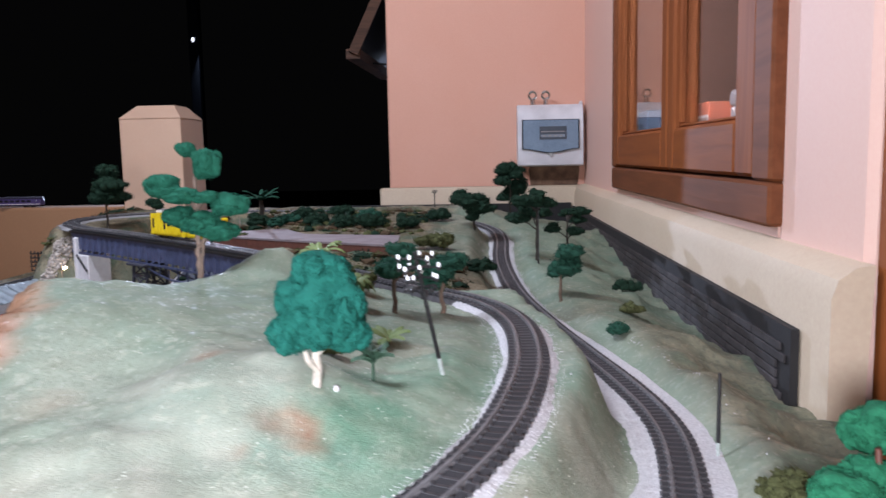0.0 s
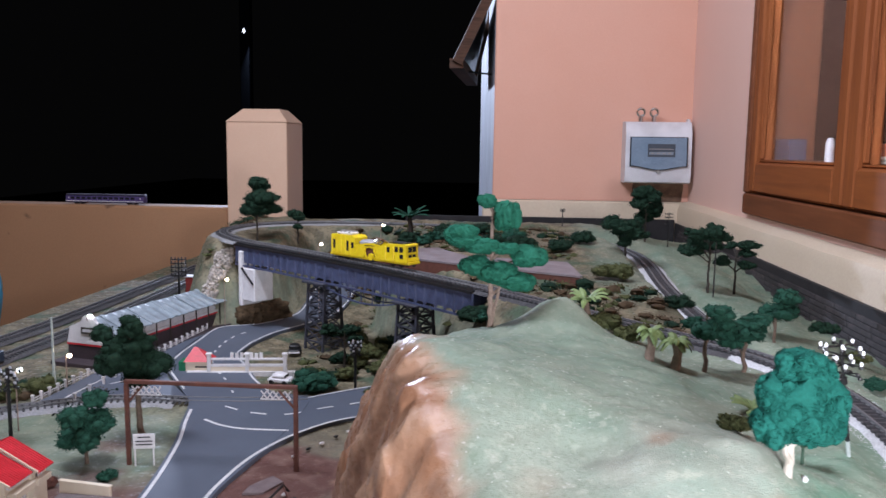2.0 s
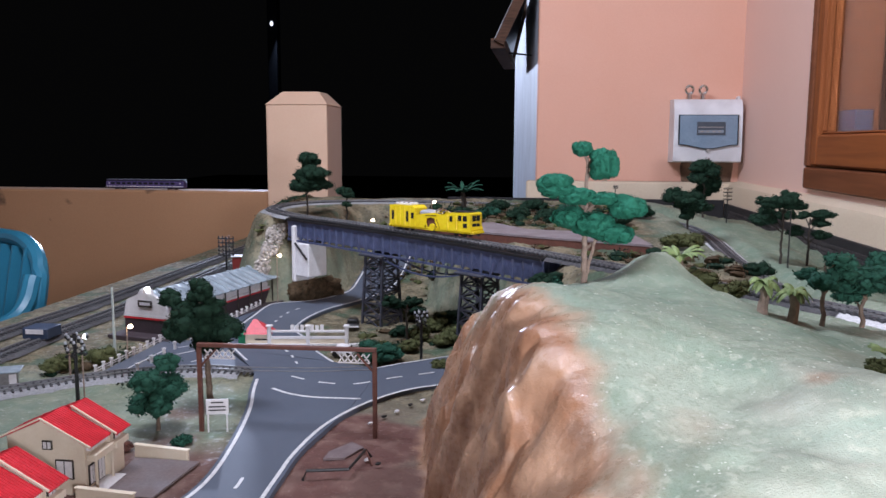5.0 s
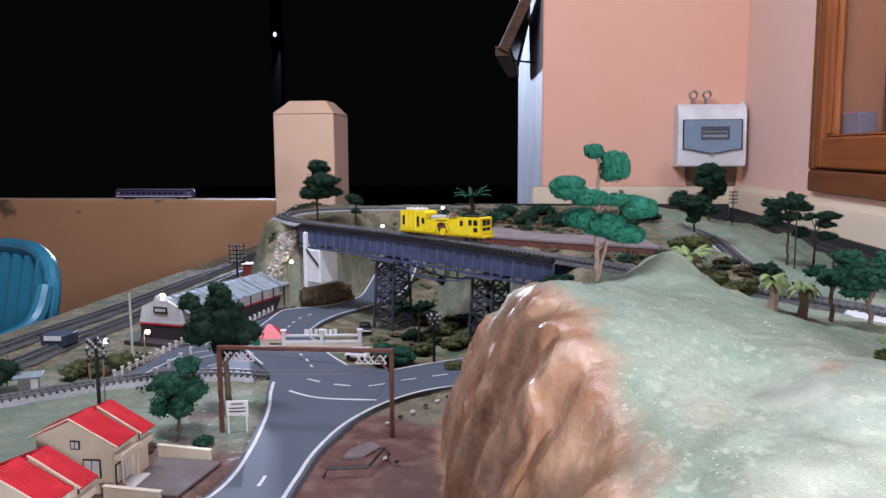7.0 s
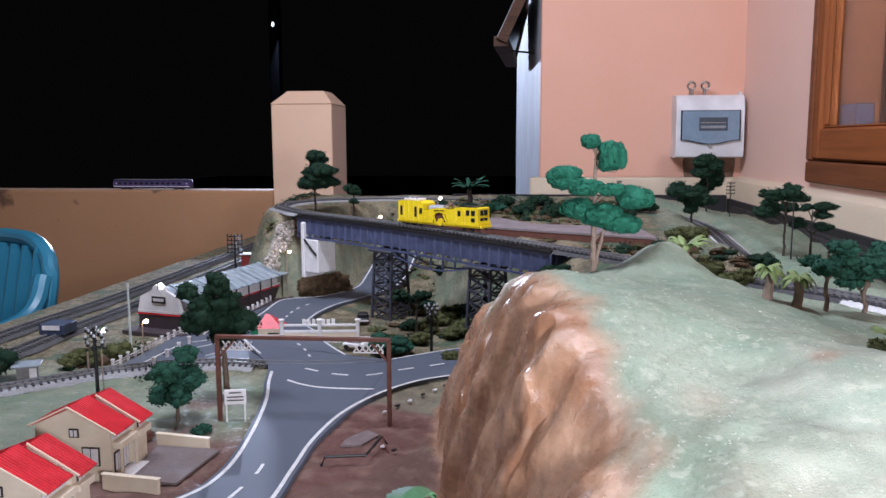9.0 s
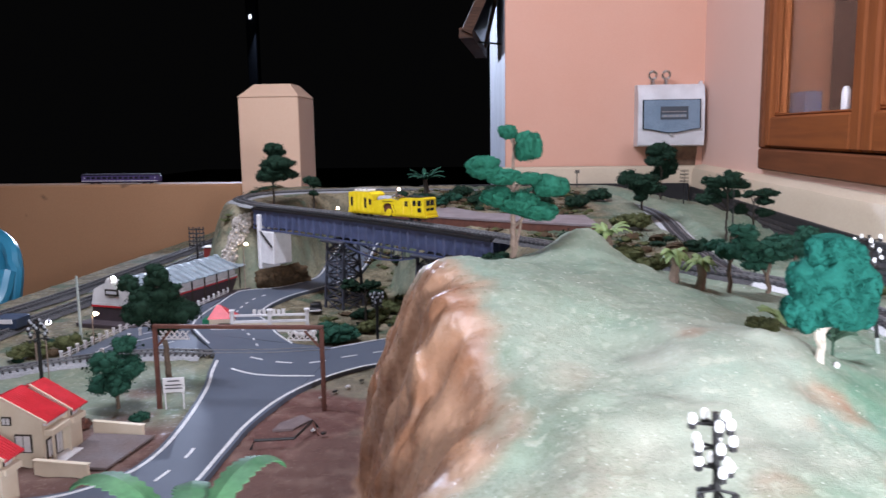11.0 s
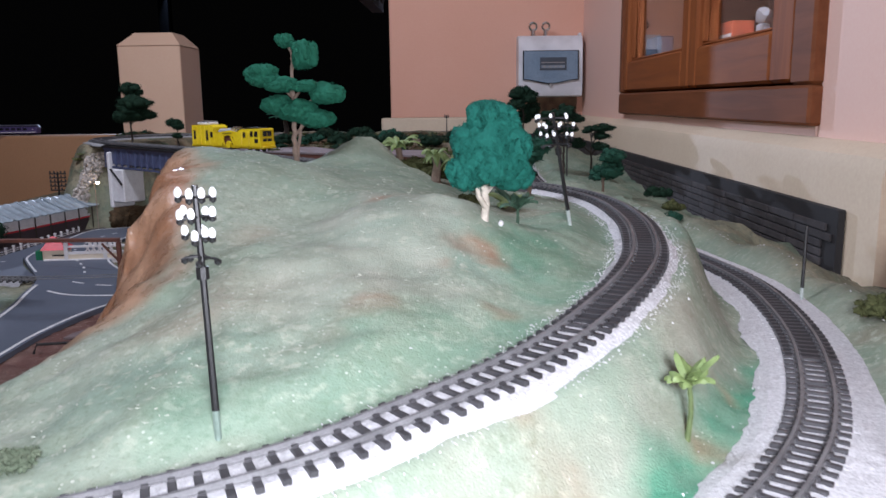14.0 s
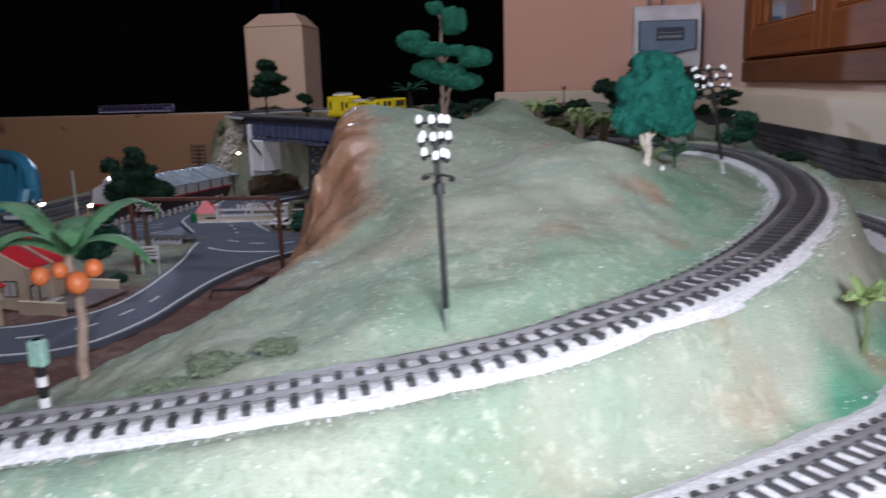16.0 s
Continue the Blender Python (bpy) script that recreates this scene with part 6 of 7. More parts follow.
def build_village():
    first = build_house(pose(-0.652, 0.757, LOW))
    copy_thing(first, pose(-0.641, 0.629, LOW))
    low_wall("low cream garden wall beside the road", (-0.650, 0.848), (-0.588, 0.838), 0.011)
    low_wall("low cream garden wall between the houses", (-0.653, 0.742), (-0.594, 0.735), 0.011)
    tagged(part("driveway", Geo().prism([(-0.64, 0.752), (-0.585, 0.75), (-0.575, 0.835), (-0.645, 0.838)], 0.0022, Matrix.Translation((0, 0, LOW - 0.001))), material("dusty_driveway", (0.17, 0.16, 0.17), 0.8, second=(0.14, 0.10, 0.09), scale=30, amount=0.9)), "grey paved model driveway", "driveway", kind="structure")
    # brown gantry across the road
    gy, x0, x1, top = 0.930, -0.612, -0.410, 0.896
    t = thing("road_gantry", "rust-brown portal gantry across the road", "gantry")
    for x in (x0, x1):
        part("post", Geo().box(x - 0.0024, gy - 0.0024, LOW - 0.008, x + 0.0024, gy + 0.0024, top, 0.0004), RUSTBROWN, t)
        s = 1 if x < -0.5 else -1
        part("brace", bar(Geo(), (x + s * 0.002, gy, top - 0.022), (x + s * 0.020, gy, top - 0.002), 0.0022), RUSTBROWN, t)
        lat = Geo()
        for k in range(5):
            a = x + s * (0.006 + 0.007 * k)
            bar(lat, (a, gy + 0.001, top - 0.0125), (a + s * 0.007, gy + 0.001, top - 0.003), 0.0013)
            bar(lat, (a, gy + 0.001, top - 0.003), (a + s * 0.007, gy + 0.001, top - 0.0125), 0.0013)
        bar(lat, (x + s * 0.006, gy + 0.001, top - 0.013), (x + s * 0.042, gy + 0.001, top - 0.013), 0.0013)
        part("lattice_bracket", lat, MODELWHITE, t, "white lattice bracket")
    part("beam", Geo().box(x0 - 0.002, gy - 0.0026, top + 0.0002, x1 + 0.002, gy + 0.0026, top + 0.0048, 0.0005), RUSTBROWN, t)
    mk = thing("marker_post", "black and white banded post with a pale green lamp box", "marker post", pose(-0.316, 0.296, height_at(-0.316, 0.296)))
    part("post", Geo().tube([(0, 0, -0.004), (0, 0, 0.036)], 0.0024, 10), BLACKMETAL, mk)
    for z in (0.001, 0.012):
        part("white_band", Geo().tube([(0, 0, z), (0, 0, z + 0.005)], 0.0027, 10), MODELWHITE, mk)
    part("lamp_box", Geo().box(-0.0042, -0.003, 0.022, 0.0042, 0.003, 0.036, 0.001), material("pale_green_lamp_box", (0.30, 0.50, 0.42), 0.3), mk)
    tagged(part("marker_ball", Geo().ball((0, 0, 0), (0.0020, 0.0020, 0.0022), 2, 0.1, 2.0), MODELWHITE, m=pose(0.016, 0.551, height_at(0.016, 0.551) + 0.0016)), "small whitish plastic ball on the turf", "ball")
    # name board on two legs
    s = thing("name_board", "white notice board on two legs with dark text bars", "sign", pose(-0.592, 0.928, LOW, 0, 0, 12))
    part("panel", Geo().box(-0.0125, -0.0008, 0.018, 0.0125, 0.0008, 0.036, 0.0003), MODELWHITE, s)
    for x in (-0.0105, 0.0105):
        part("leg", Geo().box(x - 0.0008, -0.0006, -0.004, x + 0.0008, 0.0006, 0.0178), MODELWHITE, s)
    for z, w in ((0.0315, 0.007), (0.0265, 0.0095), (0.0225, 0.0095)):
        part("text_bar", Geo().box(-w, -0.0013, z, w, -0.0009, z + 0.0014), BLACKMETAL, s)
    # white entrance wall beyond the crossing, with posts and lettering bars
    e = thing("entrance_wall", "white balustrade wall with three posts beyond the crossing", "wall", pose(-0.650, 1.292, LOW, 0, 0, 7))
    part("rail", Geo().box(0, -0.002, 0.024, 0.124, 0.002, 0.0275, 0.0004), MODELWHITE, e)
    part("rail", Geo().box(0, -0.002, 0.013, 0.124, 0.002, 0.0175, 0.0004), MODELWHITE, e)
    part("base", Geo().box(-0.036, -0.003, -0.004, 0.150, 0.003, 0.0055, 0.0005), MODELWHITE, e)
    part("skirting", Geo().box(0.0, -0.0014, 0.0056, 0.124, 0.0014, 0.013), CREAMPLASTIC, e)
    for x in (0.0, 0.062, 0.124):
        part("post", Geo().box(x - 0.003, -0.0032, 0.0056, x + 0.003, 0.0032, 0.033, 0.0005).box(x - 0.0046, -0.0046, 0.0331, x + 0.0046, 0.0046, 0.036, 0.0006), MODELWHITE, e)
    for k in range(7):
        part("letter_bar", Geo().box(0.032 + 0.008 * k, 0.012, 0.022, 0.0375 + 0.008 * k, 0.0126, 0.0335 - 0.001 * (k % 2)), MODELWHITE, e)
    # guard booth with a red roof
    b = thing("guard_booth", "small cream booth with a red pitched roof and green corner", "booth", pose(-0.690, 1.292, LOW, 0, 0, 5))
    part("wall", Geo().box(0, 0, -0.004, 0.036, 0.030, 0.020, 0.0004), CREAMPLASTIC, b)
    part("green_panel", Geo().box(-0.012, 0.002, -0.004, -0.0003, 0.028, 0.019, 0.0004), GREENFOAM, b, "bright green side panel")
    part("roof", Geo().add([(-0.002, -0.004, 0.0201), (0.042, -0.004, 0.0201), (0.042, 0.034, 0.0201), (-0.002, 0.034, 0.0201), (0.010, 0.015, 0.041), (0.016, 0.015, 0.041)], [(0, 1, 5, 4), (1, 2, 5), (2, 3, 4, 5), (3, 0, 4), (3, 2, 1, 0)]), REDROOF, b)
    part("sign_strip", Geo().box(0.016, -0.0008, 0.010, 0.035, -0.0002, 0.0125), BLACKMETAL, b)
    # parked things
    for x, y, yaw, mat, lb in ((-0.545, 1.437, 10, BLACKMETAL, "small black parked model car"), (-0.520, 1.255, 80, MODELWHITE, "small white parked model van")):
        c = thing("model_car", lb, "car", pose(x, y, LOW + 0.0005, 0, 0, yaw), "parked model cars")
        part("body", Geo().box(-0.011, -0.018, 0.0035, 0.011, 0.018, 0.010, 0.0016).box(-0.0095, -0.010, 0.0101, 0.0095, 0.012, 0.0165, 0.0022), mat, c)
        part("windscreen", Geo().box(-0.008, -0.0106, 0.011, 0.008, -0.0102, 0.0150), DARKGLASS, c)
        part("bumper", Geo().box(-0.0105, -0.0194, 0.0045, 0.0105, -0.0182, 0.0072), MODELWHITE, c)
        for sx in (-1, 1):
            for sy in (-0.011, 0.011):
                part("wheel", Geo().tube([(sx * 0.0085, sy, 0.0038), (sx * 0.0113, sy, 0.0038)], 0.0040, 12), BLACKMETAL, c)
    # station
    st = thing("station_building", "white gabled model station with a long blue-grey roof", "station", pose(-0.924, 1.352, LOW, 0, 0, -14) @ Matrix.Diagonal((0.90, 1, 1.28, 1)))
    L = 0.33
    part("lower_wall", Geo().box(0, 0, -0.004, 0.100, L, 0.024, 0.0006), DARKWALL, st, "dark maroon lower wall")
    part("band", Geo().box(-0.0006, -0.0006, 0.0241, 0.1006, L, 0.0275), MODELWHITE, st)
    part("gable", Geo().add([(0, 0, 0.0276), (0.10, 0, 0.0276), (0.094, 0, 0.046), (0.066, 0, 0.055), (0.062, 0, 0.061), (0.05, 0, 0.065), (0.038, 0, 0.061), (0.034, 0, 0.055), (0.006, 0, 0.046),
                             (0, 0.006, 0.0276), (0.10, 0.006, 0.0276), (0.094, 0.006, 0.046), (0.066, 0.006, 0.055), (0.062, 0.006, 0.061), (0.05, 0.006, 0.065), (0.038, 0.006, 0.061), (0.034, 0.006, 0.055), (0.006, 0.006, 0.046)],
                            [(0, 1, 2, 3, 4, 5, 6, 7, 8), (17, 16, 15, 14, 13, 12, 11, 10, 9)] + [(k, 9 + k, 9 + (k + 1) % 9, (k + 1) % 9) for k in range(9)]), MODELWHITE, st)
    part("red_stripe", Geo().box(-0.0010, -0.0010, 0.0215, 0.1010, L, 0.0238), REDROOF, st, "thin red stripe")
    part("name_plate", Geo().box(0.034, -0.0016, 0.038, 0.066, -0.0006, 0.047), DARKTRUNK, st)
    part("name_bar", Geo().box(0.038, -0.0021, 0.0405, 0.062, -0.0017, 0.0445), WHITEPLASTIC, st)
    part("upper_wall", Geo().box(0.003, 0.0062, 0.0276, 0.097, L - 0.003, 0.040), MODELWHITE, st)
    part("roof", ridged(ridged(Geo(), 0.112, 0.05, 0.004, L + 0.01, 0.040, 0.058, 16), -0.012, 0.05, 0.004, L + 0.01, 0.040, 0.058, 16), GREYROOF, st)
    for k in range(5):
        part("roof_strip", bar(Geo(), (0.112, 0.03 + 0.068 * k, 0.0414), (0.05, 0.03 + 0.068 * k, 0.0594), 0.006, 0.001), PALEROOF, st)
    part("platform", Geo().box(-0.012, -0.03, -0.004, 0.125, L + 0.15, 0.003, 0.0006), DARKWALL, st)
    for k in range(8):
        part("platform_post", Geo().box(0.108, 0.03 + 0.04 * k, 0.0031, 0.110, 0.032 + 0.04 * k, 0.040), DARKTRUNK, st)
    # white picket posts along the forecourt
    f = thing("picket_fence", "low white post fence round the station forecourt", "fence")
    run = [np.array((-0.8445 + 0.0012 * k, 1.115 + 0.0198 * k)) for k in range(11)] + [np.array((-0.8335 + 0.0145 * k, 1.3125)) for k in range(1, 4)] + [np.array((-0.788 + 0.0018 * k, 1.335 + 0.0215 * k)) for k in range(13)]
    for k, p in enumerate(run):
        part("post", Geo().box(p[0] - 0.0014, p[1] - 0.0014, LOW - 0.004, p[0] + 0.0014, p[1] + 0.0014, LOW + 0.012).box(p[0] - 0.0022, p[1] - 0.0022, LOW + 0.0121, p[0] + 0.0022, p[1] + 0.0022, LOW + 0.014), MODELWHITE, f)
        if k:
            q = run[k - 1]
            part("rail", bar(bar(Geo(), (*q, LOW + 0.008), (*p, LOW + 0.008), 0.0011), (*q, LOW + 0.0045), (*p, LOW + 0.0045), 0.0011), MODELWHITE, f)
    for y in (1.130, 1.173, 1.2145, 1.252):
        bollard = Geo().box(-0.0017, -0.0017, -0.002, 0.0017, 0.0017, 0.010).box(-0.0025, -0.0025, 0.0101, 0.0025, 0.0025, 0.0122)
        tagged(part("bollard", bollard, MODELWHITE, m=pose(-0.790, y, LOW + 0.002)), "low white capped bollard beside the station road", "bollard", "station bollards")
    yard = [(-0.840, 1.112), (-0.800, 1.132), (-0.745, 1.158), (-0.690, 1.168), (-0.640, 1.170), (-0.675, 1.215), (-0.705, 1.258), (-0.738, 1.32), (-0.7515, 1.40), (-0.757, 1.52), (-0.760, 1.60), (-0.768, 1.585), (-0.786, 1.34), (-0.792, 1.308), (-0.832, 1.308)]
    tagged(part("forecourt", Geo().prism(yard[::-1], 0.0032, Matrix.Translation((0, 0, LOW - 0.001))), ASPHALT), "grey paved station road and forecourt", "pavement", kind="structure")
    for x0, y0, x1, y1 in ((-0.812, 1.130, -0.803, 1.245), (-0.780, 1.215, -0.745, 1.262), (-0.735, 1.185, -0.718, 1.215), (-0.790, 1.262, -0.752, 1.292)):
        p, q = sides(np.array(((x0, y0, LOW + 0.0026), (x1, y1, LOW + 0.0026))), 0.0012)
        part("parking_line", Geo().ribbon(p, q, 0.0003), ROADPAINT, bpy.data.objects["forecourt"])
    # blue buffer block and grey kiosk beside the sidings
    w = thing("buffer_block", "blue buffer block with a white plate on the siding", "buffer", pose(-1.035, 1.28, LOW + 0.006, 0, 0, 0))
    part("body", Geo().box(-0.022, -0.010, 0, 0.022, 0.030, 0.018, 0.0012), BLUEBLOCK, w)
    part("plate", Geo().box(-0.015, -0.0112, 0.009, 0.015, -0.0102, 0.0165), MODELWHITE, w)
    k = thing("kiosk", "grey flat-roofed kiosk with a white board", "kiosk", pose(-0.935, 1.055, LOW, 0, 0, 25))
    part("wall", Geo().box(-0.012, -0.010, -0.004, 0.012, 0.010, 0.020, 0.0005), GREYMETAL, k)
    part("roof", Geo().box(-0.018, -0.016, 0.0202, 0.018, 0.016, 0.0225, 0.0005), GREYROOF, k)
    part("board", Geo().box(0.004, -0.0125, 0.004, 0.013, -0.0112, 0.018, 0.0003), MODELWHITE, k)
    hut = thing("signal_hut", "small red hut with a pale flat roof by the telegraph pole", "hut", pose(-0.965, 2.02, LOW, 0, 0, 8))
    part("wall", Geo().box(-0.016, -0.012, -0.004, 0.016, 0.012, 0.036, 0.0005), material("red_hut_paint", (0.26, 0.035, 0.03), 0.5), hut)
    part("roof", Geo().box(-0.019, -0.015, 0.0362, 0.019, 0.015, 0.039, 0.0005), MODELWHITE, hut)
    shed = thing("goods_shed", "long dark shed with a pale grey roof behind the hut", "shed", pose(-0.93, 2.10, LOW, 0, 0, 0))
    part("wall", Geo().box(-0.02, 0, -0.004, 0.03, 0.16, 0.036, 0.0005), DARKWALL, shed)
    part("roof", Geo().box(-0.026, -0.006, 0.0362, 0.036, 0.166, 0.040, 0.0005), GREYROOF, shed)
    # culvert slab and broken kerb stones below the road
    c = thing("culvert", "pinkish grey culvert slab with a bent pipe rail", "culvert", pose(-0.448, 0.845, LOW - 0.003))
    part("slab", Geo().prism([(-0.004, 0.016), (0.018, 0.020), (0.032, 0.05), (0.016, 0.064), (-0.002, 0.036)], 0.0026), material("pinkish_culvert_concrete", (0.19, 0.15, 0.15), 0.8, second=(0.12, 0.085, 0.085), scale=60), c)
    part("pipe_rail", Geo().tube([(-0.012, -0.034, 0.0), (-0.008, -0.034, 0.010), (0.032, -0.026, 0.010), (0.040, 0.020, 0.012), (0.044, 0.030, 0.0)], 0.0016, 7), BLACKMETAL, c)
    part("pipe_rail", Geo().tube([(0.040, 0.020, 0.012), (0.050, 0.008, 0.0)], 0.0012, 6), RUSTBROWN, c)
    rng = np.random.default_rng(9)
    for n, (x, y) in enumerate(((-0.422, 0.965), (-0.41, 0.99), (-0.398, 1.01), (-0.385, 1.035), (-0.372, 1.055), (-0.36, 1.075), (-0.405, 0.86), (-0.392, 0.85))):
        tagged(part("kerb_stone", Geo().ball((0, 0, 0), (0.0042, 0.0026, 0.002), 1, 0.25, n), MODELWHITE if n % 2 == 0 else BLACKMETAL, m=pose(x, y, LOW + 0.001, 0, 0, 50)), "loose black and white kerb stone beside the road" if n < 6 else "small pale rubble stone on red soil", "stone", "loose kerb stones")


build_village()


# ---- walls of stone and slate ----
def build_boards():
    b = thing("backing_board", "black backing board with dark slate strips along the plinth", "board", kind="structure")
    part("panel", Geo().box(0.408, 0.866, LOW - 0.03, 0.4165, 2.742, 0.934, 0.0006), BRICKBOARD, b)
    # black strip along the foot of the north plinth
    part("end_panel", Geo().box(-0.50, 2.746, LOW - 0.03, 0.4075, 2.756, 0.945, 0.0006), BRICKBOARD, b)
    rng = np.random.default_rng(4)
    meshes = []
    for n in range(6):
        l = rng.uniform(0.05, 0.09)
        meshes.append((l, Geo().box(0, 0, 0, 0.0026 + 0.0012 * rng.uniform(), l, 0.0088, 0.0008).mesh("slate_strip", SLATE, 30)))
    for row in range(7):
        y = 0.868 + rng.uniform(0, 0.03)
        while y < 2.66:
            l, me = meshes[rng.integers(0, 6)]
            part("slate_strip", me, None, b, m=Matrix.Translation((0.4078, y + l, 0.846 + row * 0.0102)) @ Matrix.Rotation(math.pi, 4, "Z"))
            y += l + 0.002
    # pale stones on the rock face below the abutment
    s = thing("stone_facing", "pale rough stones on the rock face below the abutment", "stone wall", kind="structure")
    for n in range(300):
        up = rng.uniform(0, 1) ** 0.8
        x = -0.790 + 0.040 * up + rng.uniform(-0.020, 0.020)
        y = 1.607 + 0.727 * max(0.0, x + 0.80) + 1.9 * max(0, -0.80 - x) + 0.046 * up - 0.004
        r = rng.uniform(0.003, 0.0065)
        part("stone", Geo().ball((0, 0, 0), (r, r * rng.uniform(0.7, 1.2), r * rng.uniform(0.5, 0.9)), 1, 0.5, n), STONE, s, m=pose(x, y, height_at(x, y), *rng.uniform(0, 360, 3)))
    out = [(-0.46, 1.655), (-0.372, 1.58), (-0.24, 1.50), (-0.041, 1.397), (-0.052, 1.56), (-0.24, 1.61), (-0.31, 1.73)]
    pad = thing("paved_pad", "raised pinkish paved pad with a red-brown edge behind the viaduct", "pavement", kind="structure")
    part("edge_wall", Geo().prism(out, 0.034, Matrix.Translation((0, 0, 0.925))), RUSTBROWN, pad, "red-brown edge wall")
    cx, cy = np.mean(out, 0)
    part("paving", Geo().prism([(cx + (x - cx) * 1.02, cy + (y - cy) * 1.02) for x, y in out], 0.0035, Matrix.Translation((0, 0, 0.9592))),
         material("pinkish_grey_pavement", (0.22, 0.185, 0.19), 0.8, second=(0.16, 0.125, 0.125), scale=30), pad)


build_boards()


# ---- the table under the layout ----
def build_table():
    t = thing("layout_table", "plain wooden table under the model layout", "table")
    part("tabletop", Geo().box(-1.21, -0.13, 0.738, 0.407, 2.745, 0.7695, 0.002), WOODDARK, t)
    for x in (-1.15, -0.4, 0.35):
        for y in (-0.06, 1.3, 2.66):
            part("leg", Geo().box(x - 0.03, y - 0.03, 0, x + 0.03, y + 0.03, 0.7375, 0.002), WOODDARK, t)


build_table()


# ---- distribution box on the wall ----
def build_fuse_box():
    b = thing("distribution_box", "white plastic distribution box with a tinted window", "fuse box", pose(0.3335, 2.779, 1.168, 0, 0, 0))
    w, h, d = 0.106, 0.100, 0.085
    g = Geo()
    prof = [(-h, -d + 0.012), (-h + 0.004, -d + 0.002), (-h + 0.030, -d - 0.004), (h - 0.030, -d + 0.004), (h - 0.008, -d + 0.014), (h, -d + 0.024), (h, 0.0), (-h, 0.0)]
    n = len(prof)
    v = [(x, y, z) for x in (-w, w) for z, y in prof]
    g.add(v, [tuple(range(n - 1, -1, -1)), tuple(range(n, 2 * n))] + [(k, (k + 1) % n, n + (k + 1) % n, n + k) for k in range(n)])
    part("case", g, WHITEPLASTIC, b)
    out = [(-0.091, 0.046), (0.091, 0.046), (0.091, -0.048)] + [(0.091 - 0.182 * t, -0.048 - 0.013 * math.sin(math.pi * t) ** 2) for t in np.linspace(0.05, 0.95, 14)] + [(-0.091, -0.048)]
    out = [(x, z) for x, z in out]
    tilt = Matrix.Translation((0, -d - 0.0045, 0.004)) @ Matrix.Rotation(radians(90 - 4), 4, "X")
    win = part("cover_frame", Geo().prism([(x * 1.02, z * 1.02) for x, z in out], 0.003, tilt), DARKGLASS, b)
    tint = material("tinted_window", (0.20, 0.275, 0.35), 0.18, second=(0.16, 0.225, 0.295), scale=20, bump=0)
    part("window", Geo().prism([(x * 0.975, z * 0.97) for x, z in out], 0.0045, tilt), tint, b, "blue-grey tinted window")
    m = tilt @ Matrix.Translation((0.0, 0.002, 0.0046))
    part("breaker_panel", Geo().box(-0.036, -0.020, 0, 0.052, 0.022, 0.0012), material("breaker_dark", (0.05, 0.065, 0.085), 0.4), b, "row of breakers behind the window", m=m)
    part("breaker", Geo().box(-0.032, -0.013, 0.0013, 0.046, -0.004, 0.0026, 0.0005), material("breaker_grey", (0.20, 0.25, 0.30), 0.4), b, m=m)
    for k in range(4):
        part("switch", Geo().box(-0.026 + 0.018 * k, -0.011, 0.0027, -0.016 + 0.018 * k, -0.006, 0.0040, 0.0004), GREYMETAL, b, m=m)
    part("slot", Geo().box(-0.032, 0.004, 0.0013, 0.046, 0.0065, 0.0022), GREYMETAL, b, m=m)
    part("latch", Geo().tube([(0, -d - 0.006, -0.062), (0, -d - 0.012, -0.062)], 0.006, 12), GREYMETAL, b)
    part("mounting_edge", Geo().box(w - 0.004, -0.03, -h + 0.004, w + 0.004, -0.0005, h + 0.012, 0.002), WHITEPLASTIC, b)
    for x in (-0.055, -0.012):
        gl = part("cable_gland", Geo().tube([(x, -0.045, h - 0.002), (x, -0.045, h + 0.020)], (0.0085, 0.007), 12), CHROME, b, "chrome cable gland")
        ring = [(x + 0.012 * math.cos(a), -0.048 - 0.003 * math.sin(a), h + 0.031 + 0.012 * math.sin(a)) for a in np.linspace(0, 2 * math.pi, 20)]
        part("ring", Geo().tube(ring, 0.0042, 8), CHROME, gl)


build_fuse_box()


# ---- window sash that stands open on the side wall ----
def build_sash():
    s = thing("open_sash", "weathered brown window sash propped open on the side wall", "window sash")
    a, b = np.array((-0.345, 2.95, 1.476)), np.array((-0.318, 3.75, 1.476))
    c, d = np.array((-0.232, 2.97, 1.72)), np.array((-0.262, 3.77, 1.72))
    for p, q in ((a, b), (a, c + (c - a) * 0.3), (b, d + (d - b) * 0.3)):
        part("sash_bar", bar(Geo(), p, q, 0.05, 0.035), SASHWOOD, s)
    part("sash_glass", Geo().add(np.r_[[a, b, d, c], [a, b, d, c] + np.array((0.004, 0, 0.001))], [(0, 1, 2, 3), (7, 6, 5, 4), (0, 4, 5, 1), (1, 5, 6, 2), (2, 6, 7, 3), (3, 7, 4, 0)]), DARKGLASS, s)
    part("stay", Geo().tube([a + (b - a) * 0.35, (-0.222, 3.2, 1.46)], 0.004, 6), BLACKMETAL, s)


build_sash()


